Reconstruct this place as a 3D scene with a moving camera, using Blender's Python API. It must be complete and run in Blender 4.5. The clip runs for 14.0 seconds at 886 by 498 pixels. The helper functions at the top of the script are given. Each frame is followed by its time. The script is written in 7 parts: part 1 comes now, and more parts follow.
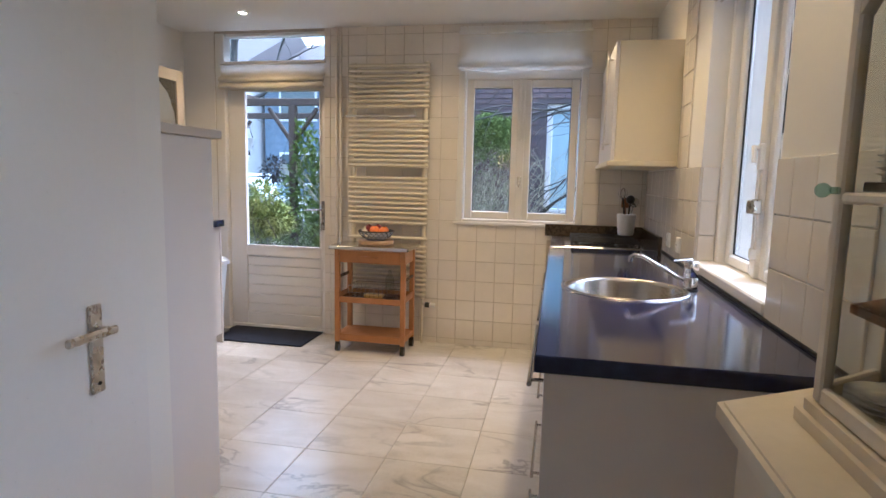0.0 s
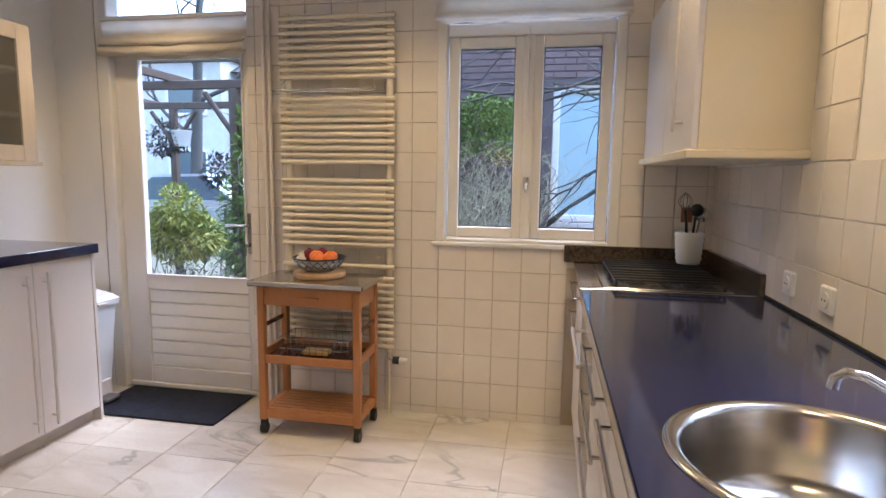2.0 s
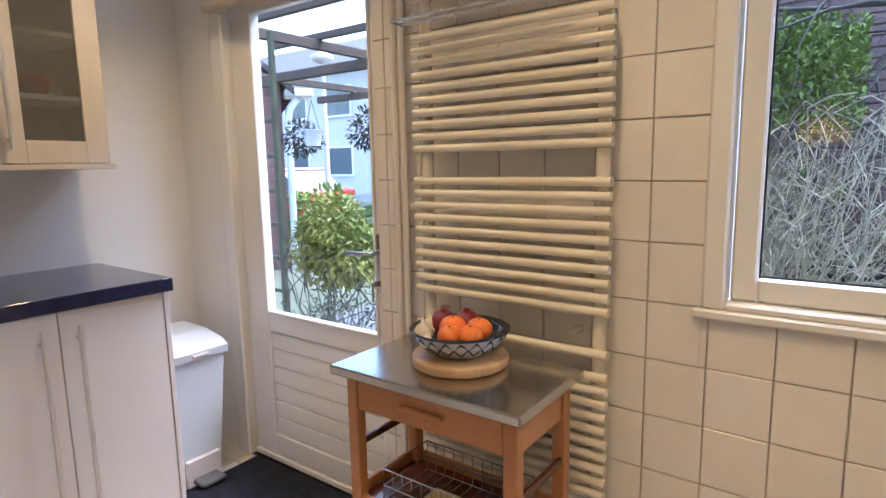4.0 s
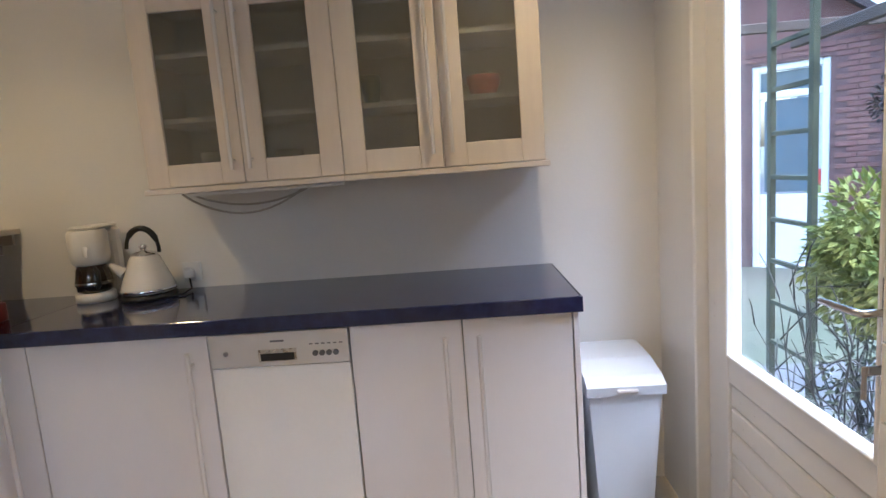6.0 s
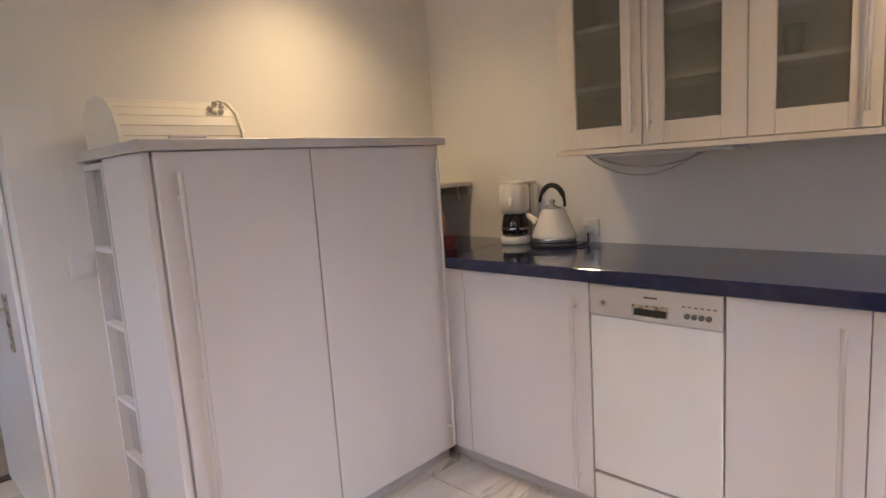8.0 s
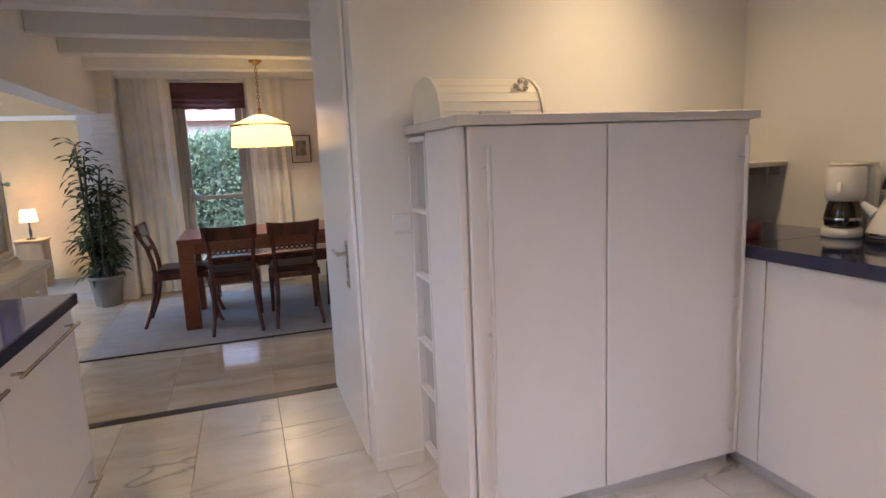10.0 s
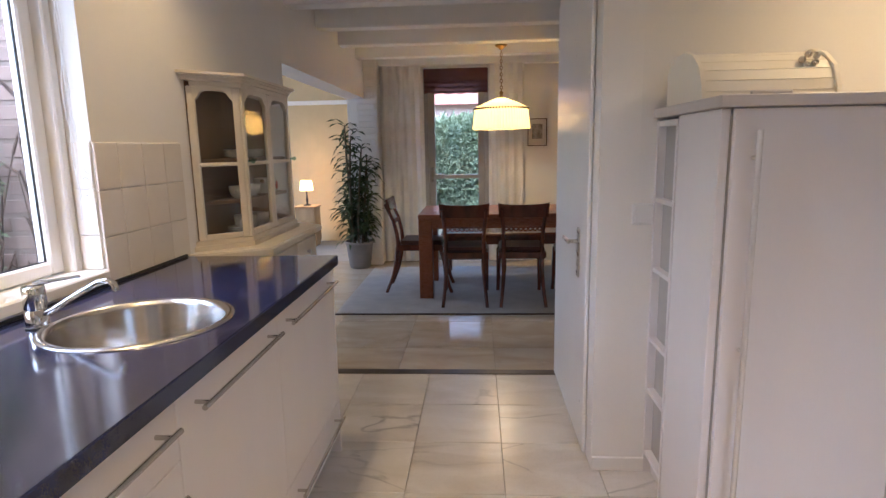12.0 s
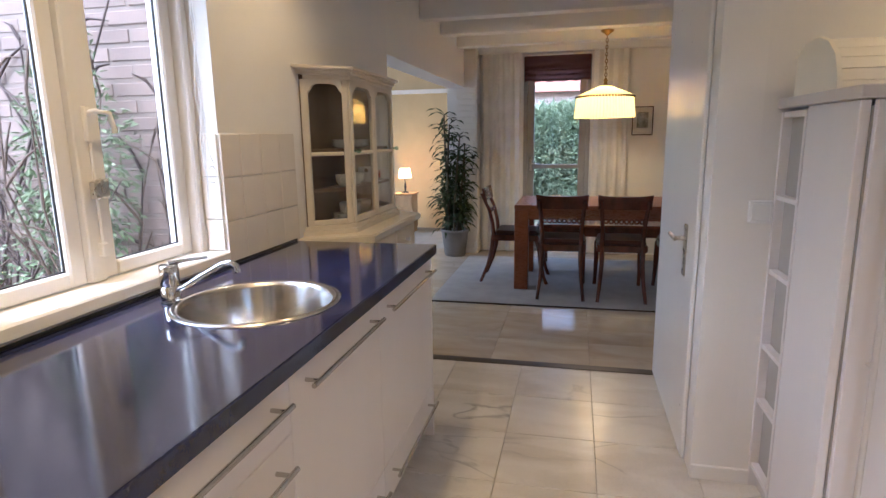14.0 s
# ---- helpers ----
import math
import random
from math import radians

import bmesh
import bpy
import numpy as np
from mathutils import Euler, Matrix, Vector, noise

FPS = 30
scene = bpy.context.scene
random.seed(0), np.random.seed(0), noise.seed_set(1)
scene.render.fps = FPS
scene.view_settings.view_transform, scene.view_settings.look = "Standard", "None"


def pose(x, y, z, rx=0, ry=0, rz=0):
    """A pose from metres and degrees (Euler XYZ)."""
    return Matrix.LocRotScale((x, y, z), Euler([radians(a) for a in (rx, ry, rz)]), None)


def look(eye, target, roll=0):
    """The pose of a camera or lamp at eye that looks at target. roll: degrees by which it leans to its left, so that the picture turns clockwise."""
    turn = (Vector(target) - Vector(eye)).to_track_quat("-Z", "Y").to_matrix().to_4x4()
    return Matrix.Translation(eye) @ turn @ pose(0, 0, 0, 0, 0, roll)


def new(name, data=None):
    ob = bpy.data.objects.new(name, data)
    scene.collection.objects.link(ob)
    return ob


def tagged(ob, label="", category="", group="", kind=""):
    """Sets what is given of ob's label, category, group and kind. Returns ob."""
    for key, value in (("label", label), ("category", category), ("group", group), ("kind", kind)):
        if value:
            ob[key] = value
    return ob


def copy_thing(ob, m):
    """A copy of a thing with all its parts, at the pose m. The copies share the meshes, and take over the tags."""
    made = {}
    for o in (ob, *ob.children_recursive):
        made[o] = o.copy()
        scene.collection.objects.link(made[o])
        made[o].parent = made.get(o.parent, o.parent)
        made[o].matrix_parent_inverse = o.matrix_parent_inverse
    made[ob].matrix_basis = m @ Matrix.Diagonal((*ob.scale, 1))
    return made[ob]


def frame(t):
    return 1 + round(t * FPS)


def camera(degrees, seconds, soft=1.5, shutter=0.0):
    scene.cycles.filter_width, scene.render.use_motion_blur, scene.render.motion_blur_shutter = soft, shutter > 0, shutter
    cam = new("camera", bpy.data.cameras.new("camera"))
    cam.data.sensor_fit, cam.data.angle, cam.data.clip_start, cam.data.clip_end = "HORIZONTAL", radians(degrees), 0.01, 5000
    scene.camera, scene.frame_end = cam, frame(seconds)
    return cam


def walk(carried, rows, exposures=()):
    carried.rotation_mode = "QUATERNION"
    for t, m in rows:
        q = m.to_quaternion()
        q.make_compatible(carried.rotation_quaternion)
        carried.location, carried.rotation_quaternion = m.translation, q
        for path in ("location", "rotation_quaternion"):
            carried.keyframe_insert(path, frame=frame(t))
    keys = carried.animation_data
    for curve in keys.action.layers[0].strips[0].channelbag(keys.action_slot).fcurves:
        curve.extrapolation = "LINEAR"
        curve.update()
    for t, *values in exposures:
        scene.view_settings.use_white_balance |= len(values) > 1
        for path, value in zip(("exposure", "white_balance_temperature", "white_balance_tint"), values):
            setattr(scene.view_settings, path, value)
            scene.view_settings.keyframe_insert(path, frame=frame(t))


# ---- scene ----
cam = camera(75.8, 14.0)
PATH = [
    (0, (0.968, -0.250, 1.305), (0.581, 1.697, 1.059), 1.3),
    (0.5, (0.945, -0.092, 1.302), (0.558, 1.855, 1.056), 1.1),
    (1, (0.886, 0.242, 1.316), (0.506, 2.190, 1.066), 0.8),
    (1.5, (0.836, 0.642, 1.326), (0.484, 2.594, 1.072), 0.9),
    (2, (0.802, 1.088, 1.324), (0.439, 3.039, 1.073), 0.8),
    (2.2, (0.792, 1.272, 1.322), (0.410, 3.219, 1.068), 0.7),
    (4.3, (0.449, 2.763, 1.362), (-0.933, 4.176, 1.055), -1.7),
    (4.5, (0.416, 2.864, 1.376), (-1.106, 4.124, 1.063), -2.2),
    (5, (0.31, 3.081, 1.364), (-1.492, 3.893, 1.06), -3.0),
    (5.5, (0.231, 3.214, 1.362), (-1.712, 3.588, 1.071), -3.9),
    (6, (0.187, 3.331, 1.367), (-1.792, 3.237, 1.09), -4.4),
    (6.5, (0.187, 3.376, 1.351), (-1.739, 2.901, 1.09), -4.4),
    (7, (0.221, 3.404, 1.339), (-1.582, 2.576, 1.086), -4.2),
    (7.5, (0.237, 3.448, 1.343), (-1.391, 2.322, 1.057), -4.2),
    (8, (0.245, 3.487, 1.335), (-1.18, 2.112, 1.056), -3.7),
    (8.5, (0.23, 3.516, 1.335), (-0.987, 1.955, 1.046), -3.4),
    (9, (0.241, 3.511, 1.345), (-0.787, 1.824, 1.035), -3.0),
    (9.2, (0.26, 3.504, 1.339), (-0.696, 1.774, 1.032), -2.9),
    (11.3, (0.324, 3.439, 1.344), (0.213, 1.472, 1.005), -1.5),
    (11.5, (0.325, 3.433, 1.339), (0.289, 1.461, 1.002), -1.3),
    (12, (0.33, 3.421, 1.341), (0.454, 1.455, 0.993), -1.1),
    (12.5, (0.334, 3.423, 1.342), (0.567, 1.468, 0.989), -1.1),
    (13, (0.337, 3.423, 1.348), (0.662, 1.483, 0.984), -1.0),
    (13.5, (0.341, 3.426, 1.353), (0.733, 1.501, 0.979), -1.0),
    (14, (0.349, 3.432, 1.357), (0.794, 1.521, 0.973), -0.9),
]
walk(cam, [(t, look(eye, target, roll)) for t, eye, target, roll in PATH], [(0.0, 2.56, 4850, 16), (2.0, 2.6, 4950, 18), (5.0, 2.58, 4900, 17), (6.0, 2.56, 4750, 15), (6.8, 2.66, 4850, 17), (8.0, 2.74, 5000, 20), (11.5, 2.72, 5000, 20), (13.0, 2.70, 4960, 18), (14.0, 2.72, 4980, 18)])
SKY, SPOT_W = 0.15, 10.0

# ---- light ----

world = bpy.data.worlds.new("overcast_sky")
scene.world = world
world.use_nodes = True
wn, wl = world.node_tree.nodes, world.node_tree.links
sky = wn.new("ShaderNodeTexSky")
sky.sky_type, sky.sun_disc = "NISHITA", False
sky.sun_elevation, sky.sun_rotation = radians(62), radians(30)
sky.air_density, sky.dust_density = 1.6, 4.0
wl.new(sky.outputs[0], wn["Background"].inputs[0])
wn["Background"].inputs[1].default_value = SKY

sun = new("sun", bpy.data.lights.new("sun", "SUN"))
sun.data.energy, sun.data.angle, sun.data.color = 1.7, radians(110), (0.94, 0.98, 1.0)
sun.matrix_world = look((2.0, 7.5, 8.0), (0, 4, 0))


# ---- mesh helpers ----
class MB:
    """Collects vertices and faces of one mesh."""

    def __init__(self):
        self.v, self.f, self.s = [], [], []

    def face(self, idx, smooth=False):
        self.f.append(tuple(idx))
        self.s.append(smooth)

    def add(self, pts, faces, smooth=False):
        n = len(self.v)
        self.v += [tuple(p) for p in pts]
        for f in faces:
            self.face([n + i for i in f], smooth)
        return self

    def box(self, x0, x1, y0, y1, z0, z1, b=0.0):
        lo, hi = (min(x0, x1), min(y0, y1), min(z0, z1)), (max(x0, x1), max(y0, y1), max(z0, z1))
        b = min(b, *[(h - l) * 0.45 for l, h in zip(lo, hi)])
        if b <= 0:
            pts = [(hi[0] if i & 1 else lo[0], hi[1] if i & 2 else lo[1], hi[2] if i & 4 else lo[2]) for i in range(8)]
            return self.add(pts, [(0, 2, 3, 1), (4, 5, 7, 6), (0, 1, 5, 4), (2, 6, 7, 3), (0, 4, 6, 2), (1, 3, 7, 5)])
        pts, at = [], {}
        for i in range(8):
            for a in range(3):
                p = []
                for k in range(3):
                    up = i >> k & 1
                    inset = 0 if k == a else b
                    p.append(hi[k] - inset if up else lo[k] + inset)
                at[i, a] = len(pts)
                pts.append(p)
        faces = []
        for a in range(3):
            u, w = (a + 1) % 3, (a + 2) % 3
            for sgn in (0, 1):
                c = [sgn << a | p << u | q << w for p, q in ((0, 0), (1, 0), (1, 1), (0, 1))]
                faces.append([at[i, a] for i in (c if sgn else c[::-1])])
            for p in (0, 1):
                for q in (0, 1):
                    i = p << u | q << w
                    j = i | 1 << a
                    fc = [at[i, u], at[j, u], at[j, w], at[i, w]]
                    faces.append(fc if p == q else fc[::-1])
        for i in range(8):
            fc = [at[i, 0], at[i, 1], at[i, 2]]
            faces.append(fc if bin(i).count("1") % 2 else fc[::-1])
        return self.add(pts, faces)

    def tube(self, pts, r, seg=8, caps=True):
        """A round bar along points; r: one radius or one for each point."""
        pts = [Vector(p) for p in pts]
        rs = list(r) if hasattr(r, "__len__") else [r] * len(pts)
        n0, up = len(self.v), None
        for i, p in enumerate(pts):
            d = (pts[min(i + 1, len(pts) - 1)] - pts[max(i - 1, 0)]).normalized()
            if up is None:
                up = d.orthogonal().normalized()
            up = (up - d * up.dot(d)).normalized()
            side = d.cross(up)
            for k in range(seg):
                a = 2 * math.pi * k / seg
                self.v.append(tuple(p + (up * math.cos(a) + side * math.sin(a)) * rs[i]))
        for i in range(len(pts) - 1):
            for k in range(seg):
                a, c = n0 + i * seg + k, n0 + i * seg + (k + 1) % seg
                self.face((a, c, c + seg, a + seg), True)
        if caps:
            for base, flip in ((n0, True), (n0 + (len(pts) - 1) * seg, False)):
                ring = [self.v[base + k] for k in range(seg)]
                m = len(self.v)
                self.v += ring
                idx = list(range(m, m + seg))
                self.face(idx[::-1] if flip else idx)
        return self

    def lathe(self, cx, cy, prof, seg=24, sx=1.0, sy=1.0, caps=(True, True)):
        """Turns a profile of (radius, z) about a vertical axis."""
        n0 = len(self.v)
        for r, z in prof:
            for k in range(seg):
                a = 2 * math.pi * k / seg
                self.v.append((cx + r * sx * math.cos(a), cy + r * sy * math.sin(a), z))
        for i in range(len(prof) - 1):
            for k in range(seg):
                a, c = n0 + i * seg + k, n0 + i * seg + (k + 1) % seg
                self.face((a, c, c + seg, a + seg), True)
        for base, (r, z), flip, cap in ((n0, prof[0], True, caps[0]), (n0 + (len(prof) - 1) * seg, prof[-1], False, caps[1])):
            if r > 1e-4 and cap:
                m = len(self.v)
                self.v += [self.v[base + k] for k in range(seg)]
                idx = list(range(m, m + seg))
                self.face(idx[::-1] if flip else idx)
        return self

    def prism(self, poly, axis, a0, a1):
        """Pulls a flat outline (pairs) along an axis from a0 to a1."""
        n = len(poly)
        def put(p, a):
            return {"x": (a, p[0], p[1]), "y": (p[0], a, p[1]), "z": (p[0], p[1], a)}[axis]
        pts = [put(p, a0) for p in poly] + [put(p, a1) for p in poly]
        faces = [tuple(range(n))[::-1], tuple(range(n, 2 * n))] + [(i, (i + 1) % n, n + (i + 1) % n, n + i) for i in range(n)]
        return self.add(pts, faces)

    def ball(self, c, r, seg=12, rings=8, squash=1.0):
        prof = [(max(1e-5, r * math.sin(math.pi * i / rings)), c[2] - r * squash * math.cos(math.pi * i / rings)) for i in range(rings + 1)]
        return self.lathe(c[0], c[1], prof, seg)

    def leaf(self, p, d, n, length, width):
        d, n = Vector(d).normalized(), Vector(n)
        s = d.cross(n)
        s = s.normalized() if s.length > 1e-4 else d.orthogonal().normalized()
        p = Vector(p)
        up = s.cross(d) * (length * 0.12)
        return self.add([p, p + d * length * 0.5 + s * width / 2 + up, p + d * length, p + d * length * 0.5 - s * width / 2 + up], [(0, 1, 2, 3)])

    def mesh(self, name, material, origin=(0, 0, 0), fix=True):
        me = bpy.data.meshes.new(name)
        o = origin
        me.from_pydata([(x - o[0], y - o[1], z - o[2]) for x, y, z in self.v], [], self.f)
        me.polygons.foreach_set("use_smooth", self.s)
        if fix and len(self.f) < 20000:
            bm = bmesh.new()
            bm.from_mesh(me)
            bmesh.ops.recalc_face_normals(bm, faces=bm.faces)
            bm.to_mesh(me)
            bm.free()
        for m in material if isinstance(material, (list, tuple)) else [material]:
            me.materials.append(m)
        me.update()
        return me


ORIGIN = {}


def thing(name, loc, label, category, group="", kind=""):
    ob = new(name)
    ob.empty_display_size = 0.1
    ob.location = loc
    ORIGIN[ob.name] = tuple(loc)
    return tagged(ob, label, category, group, kind)


def part(name, mb, material, parent, label=""):
    o = ORIGIN[parent.name]
    ob = new(name, mb.mesh(name, material, o))
    ob.parent = parent
    ORIGIN[ob.name] = o
    return tagged(ob, label)


def solid(name, mb, material, label, category="", group="", kind="", loc=(0, 0, 0)):
    ob = new(name, mb.mesh(name, material, loc))
    ob.location = loc
    ORIGIN[ob.name] = tuple(loc)
    return tagged(ob, label, category, group, kind)


def wall_cells(mb, axis, p0, p1, a0, a1, z0, z1, holes=()):
    """A wall slab from p0 to p1 thick, running a0..a1, with holes (a0, a1, z0, z1) through it."""
    cuts_a = sorted({a0, a1, *[h[0] for h in holes], *[h[1] for h in holes]})
    cuts_z = sorted({z0, z1, *[h[2] for h in holes], *[h[3] for h in holes]})
    for u0, u1 in zip(cuts_a, cuts_a[1:]):
        for w0, w1 in zip(cuts_z, cuts_z[1:]):
            um, wm = (u0 + u1) / 2, (w0 + w1) / 2
            if not any(h[0] < um < h[1] and h[2] < wm < h[3] for h in holes):
                if axis == "x":
                    mb.box(u0, u1, p0, p1, w0, w1)
                else:
                    mb.box(p0, p1, u0, u1, w0, w1)
    return mb


# ---- materials ----
def material(name, colour, rough=0.5, metal=0.0, grain=0.06, scale=6.0, fine=60.0, bump=0.1, second=None, stretch=(1, 1, 1), coat=0.0, trans=0.0, ior=1.45, per_object=0.0, emit=0.0, sheen=0.0):
    """Principled surface whose colour, gloss and relief vary at two scales."""
    m = bpy.data.materials.new(name)
    m.use_nodes = True
    nt = m.node_tree
    n, l = nt.nodes, nt.links
    b = n["Principled BSDF"]
    tc, mp = n.new("ShaderNodeTexCoord"), n.new("ShaderNodeMapping")
    mp.inputs["Scale"].default_value = stretch
    l.new(tc.outputs["Object"], mp.inputs["Vector"])
    info, off = n.new("ShaderNodeObjectInfo"), n.new("ShaderNodeVectorMath")
    sc = n.new("ShaderNodeMath")
    sc.operation, sc.inputs[1].default_value = "MULTIPLY", 37.0
    l.new(info.outputs["Random"], sc.inputs[0])
    l.new(mp.outputs[0], off.inputs[0])
    l.new(sc.outputs[0], off.inputs[1])
    big, small = n.new("ShaderNodeTexNoise"), n.new("ShaderNodeTexNoise")
    big.inputs["Scale"].default_value, small.inputs["Scale"].default_value = scale, fine
    big.inputs["Detail"].default_value, small.inputs["Detail"].default_value = 4, 5
    for t in (big, small):
        l.new(off.outputs[0], t.inputs["Vector"])
    mix = n.new("ShaderNodeMix")
    mix.data_type = "RGBA"
    second = second or tuple(c * (1 - 2.5 * grain) for c in colour)
    mix.inputs[6].default_value, mix.inputs[7].default_value = (*colour, 1), (*second, 1)
    ramp = n.new("ShaderNodeMapRange")
    ramp.inputs[1].default_value, ramp.inputs[2].default_value = 0.35, 0.75
    l.new(big.outputs[0], ramp.inputs[0])
    l.new(ramp.outputs[0], mix.inputs[0])
    hsv = n.new("ShaderNodeHueSaturation")
    val = n.new("ShaderNodeMapRange")
    val.inputs[3].default_value, val.inputs[4].default_value = 1 - grain, 1 + grain
    l.new(small.outputs[0], val.inputs[0])
    v2 = n.new("ShaderNodeMath")
    v2.operation = "ADD"
    po = n.new("ShaderNodeMapRange")
    po.inputs[3].default_value, po.inputs[4].default_value = -per_object, per_object
    l.new(info.outputs["Random"], po.inputs[0])
    l.new(val.outputs[0], v2.inputs[0])
    l.new(po.outputs[0], v2.inputs[1])
    l.new(v2.outputs[0], hsv.inputs["Value"])
    l.new(mix.outputs[2], hsv.inputs["Color"])
    l.new(hsv.outputs[0], b.inputs["Base Color"])
    ro = n.new("ShaderNodeMapRange")
    ro.inputs[3].default_value, ro.inputs[4].default_value = max(0.02, rough * 0.8), min(1, rough * 1.2)
    l.new(small.outputs[0], ro.inputs[0])
    l.new(ro.outputs[0], b.inputs["Roughness"])
    b.inputs["Metallic"].default_value = metal
    b.inputs["Coat Weight"].default_value = coat
    b.inputs["Coat Roughness"].default_value = 0.08
    b.inputs["Transmission Weight"].default_value = trans
    b.inputs["IOR"].default_value = ior
    b.inputs["Sheen Weight"].default_value = sheen
    if emit:
        b.inputs["Emission Color"].default_value = (*colour, 1)
        b.inputs["Emission Strength"].default_value = emit
    if bump:
        bp = n.new("ShaderNodeBump")
        bp.inputs["Strength"].default_value, bp.inputs["Distance"].default_value = bump, 0.003
        l.new(small.outputs[0], bp.inputs["Height"])
        l.new(bp.outputs[0], b.inputs["Normal"])
    return m


def marble(name, base, vein, stain, rough=0.22):
    m = material(name, base, rough, 0, 0.015, 2.4, 320, 0.0015, stain, per_object=0.06)
    n, l = m.node_tree.nodes, m.node_tree.links
    b = n["Principled BSDF"]
    src = [k for k in n if k.bl_idname == "ShaderNodeVectorMath"][0].outputs[0]
    turn = n.new("ShaderNodeMapping")
    turn.inputs["Rotation"].default_value, turn.inputs["Scale"].default_value = (0, 0, 0.75), (1, 2.6, 1)
    l.new(src, turn.inputs["Vector"])
    src = turn.outputs[0]
    stains = [k for k in n if k.bl_idname == "ShaderNodeTexNoise"][0]
    stains.inputs["Distortion"].default_value = 0.8
    l.new(src, stains.inputs["Vector"])
    warp = n.new("ShaderNodeTexNoise")
    warp.inputs["Scale"].default_value, warp.inputs["Detail"].default_value, warp.inputs["Distortion"].default_value = 1.1, 5, 1.0
    l.new(src, warp.inputs["Vector"])
    band = n.new("ShaderNodeMapRange")
    dist = n.new("ShaderNodeMath")
    dist.operation, dist.inputs[1].default_value = "SUBTRACT", 0.5
    l.new(warp.outputs[0], dist.inputs[0])
    ab = n.new("ShaderNodeMath")
    ab.operation = "ABSOLUTE"
    l.new(dist.outputs[0], ab.inputs[0])
    band.inputs[1].default_value, band.inputs[2].default_value, band.inputs[3].default_value, band.inputs[4].default_value = 0.0, 0.020, 1, 0
    l.new(ab.outputs[0], band.inputs[0])
    gate = n.new("ShaderNodeTexNoise")
    gate.inputs["Scale"].default_value, gate.inputs["Detail"].default_value = 1.3, 1
    l.new(src, gate.inputs["Vector"])
    gr = n.new("ShaderNodeMapRange")
    gr.inputs[1].default_value, gr.inputs[2].default_value, gr.inputs[4].default_value = 0.44, 0.62, 0.8
    l.new(gate.outputs[0], gr.inputs[0])
    mul = n.new("ShaderNodeMath")
    mul.operation = "MULTIPLY"
    l.new(band.outputs[0], mul.inputs[0])
    l.new(gr.outputs[0], mul.inputs[1])
    mix = n.new("ShaderNodeMix")
    mix.data_type = "RGBA"
    mix.inputs[7].default_value = (*vein, 1)
    l.new(mul.outputs[0], mix.inputs[0])
    old = b.inputs["Base Color"].links[0].from_socket
    l.new(old, mix.inputs[6])
    l.new(mix.outputs[2], b.inputs["Base Color"])
    return m


def glass(name, tint=(1, 1, 1), gloss=0.02):
    """Thin clear glass: gloss rises towards grazing angles."""
    m = bpy.data.materials.new(name)
    m.use_nodes = True
    n, l = m.node_tree.nodes, m.node_tree.links
    n.clear()
    out, mx, tr, gl, lw, pw, ad = (n.new("ShaderNode" + k) for k in ("OutputMaterial", "MixShader", "BsdfTransparent", "BsdfGlossy", "LayerWeight", "Math", "Math"))
    tr.inputs[0].default_value = (*tint, 1)
    gl.inputs["Roughness"].default_value = gloss
    lw.inputs[0].default_value = 0.5
    pw.operation, pw.inputs[1].default_value = "POWER", 5.0
    ad.operation, ad.inputs[1].default_value, ad.inputs[2].default_value = "MULTIPLY_ADD", 0.9, 0.03
    l.new(lw.outputs["Facing"], pw.inputs[0])
    l.new(pw.outputs[0], ad.inputs[0])
    l.new(ad.outputs[0], mx.inputs[0])
    l.new(tr.outputs[0], mx.inputs[1])
    l.new(gl.outputs[0], mx.inputs[2])
    l.new(mx.outputs[0], out.inputs[0])
    return m


def cloth(name, colour, through_part=0.5, fine=300):
    m = material(name, colour, 0.9, 0, 0.08, 5, fine, 0.3)
    n, l = m.node_tree.nodes, m.node_tree.links
    b = n["Principled BSDF"]
    tl, mx = n.new("ShaderNodeBsdfTranslucent"), n.new("ShaderNodeMixShader")
    tl.inputs[0].default_value = (*colour, 1)
    mx.inputs[0].default_value = through_part
    l.new(b.outputs[0], mx.inputs[1])
    l.new(tl.outputs[0], mx.inputs[2])
    l.new(mx.outputs[0], n["Material Output"].inputs[0])
    return m


def glow(name, colour, strength):
    m = bpy.data.materials.new(name)
    m.use_nodes = True
    b = m.node_tree.nodes["Principled BSDF"]
    b.inputs["Base Color"].default_value = (*colour, 1)
    b.inputs["Emission Color"].default_value = (*colour, 1)
    b.inputs["Emission Strength"].default_value = strength
    return m


PLASTER = material("white_plaster", (0.80, 0.78, 0.74), 0.75, 0, 0.02, 1.5, 90, 0.08)
CEILING = material("ceiling_paint", (0.82, 0.81, 0.78), 0.8, 0, 0.02, 1.2, 120, 0.06)
GROUT = material("tile_grout", (0.56, 0.49, 0.41), 0.9, 0, 0.08, 4, 150, 0.3)
WALLTILE = material("cream_glazed_tile", (0.78, 0.73, 0.66), 0.16, 0, 0.02, 9, 25, 0.05, per_object=0.025, coat=0.3)
FLOORGROUT = material("floor_grout", (0.34, 0.31, 0.27), 0.9, 0, 0.08, 4, 150, 0.3)
MARBLE = marble("white_marble", (0.64, 0.615, 0.58), (0.27, 0.26, 0.255), (0.50, 0.46, 0.41), 0.28)
MARBLE2 = marble("polished_beige_marble", (0.53, 0.46, 0.37), (0.38, 0.32, 0.25), (0.41, 0.335, 0.25), 0.14)
WHITEPAINT = material("white_gloss_paint", (0.80, 0.78, 0.74), 0.32, 0, 0.02, 3, 60, 0.05)
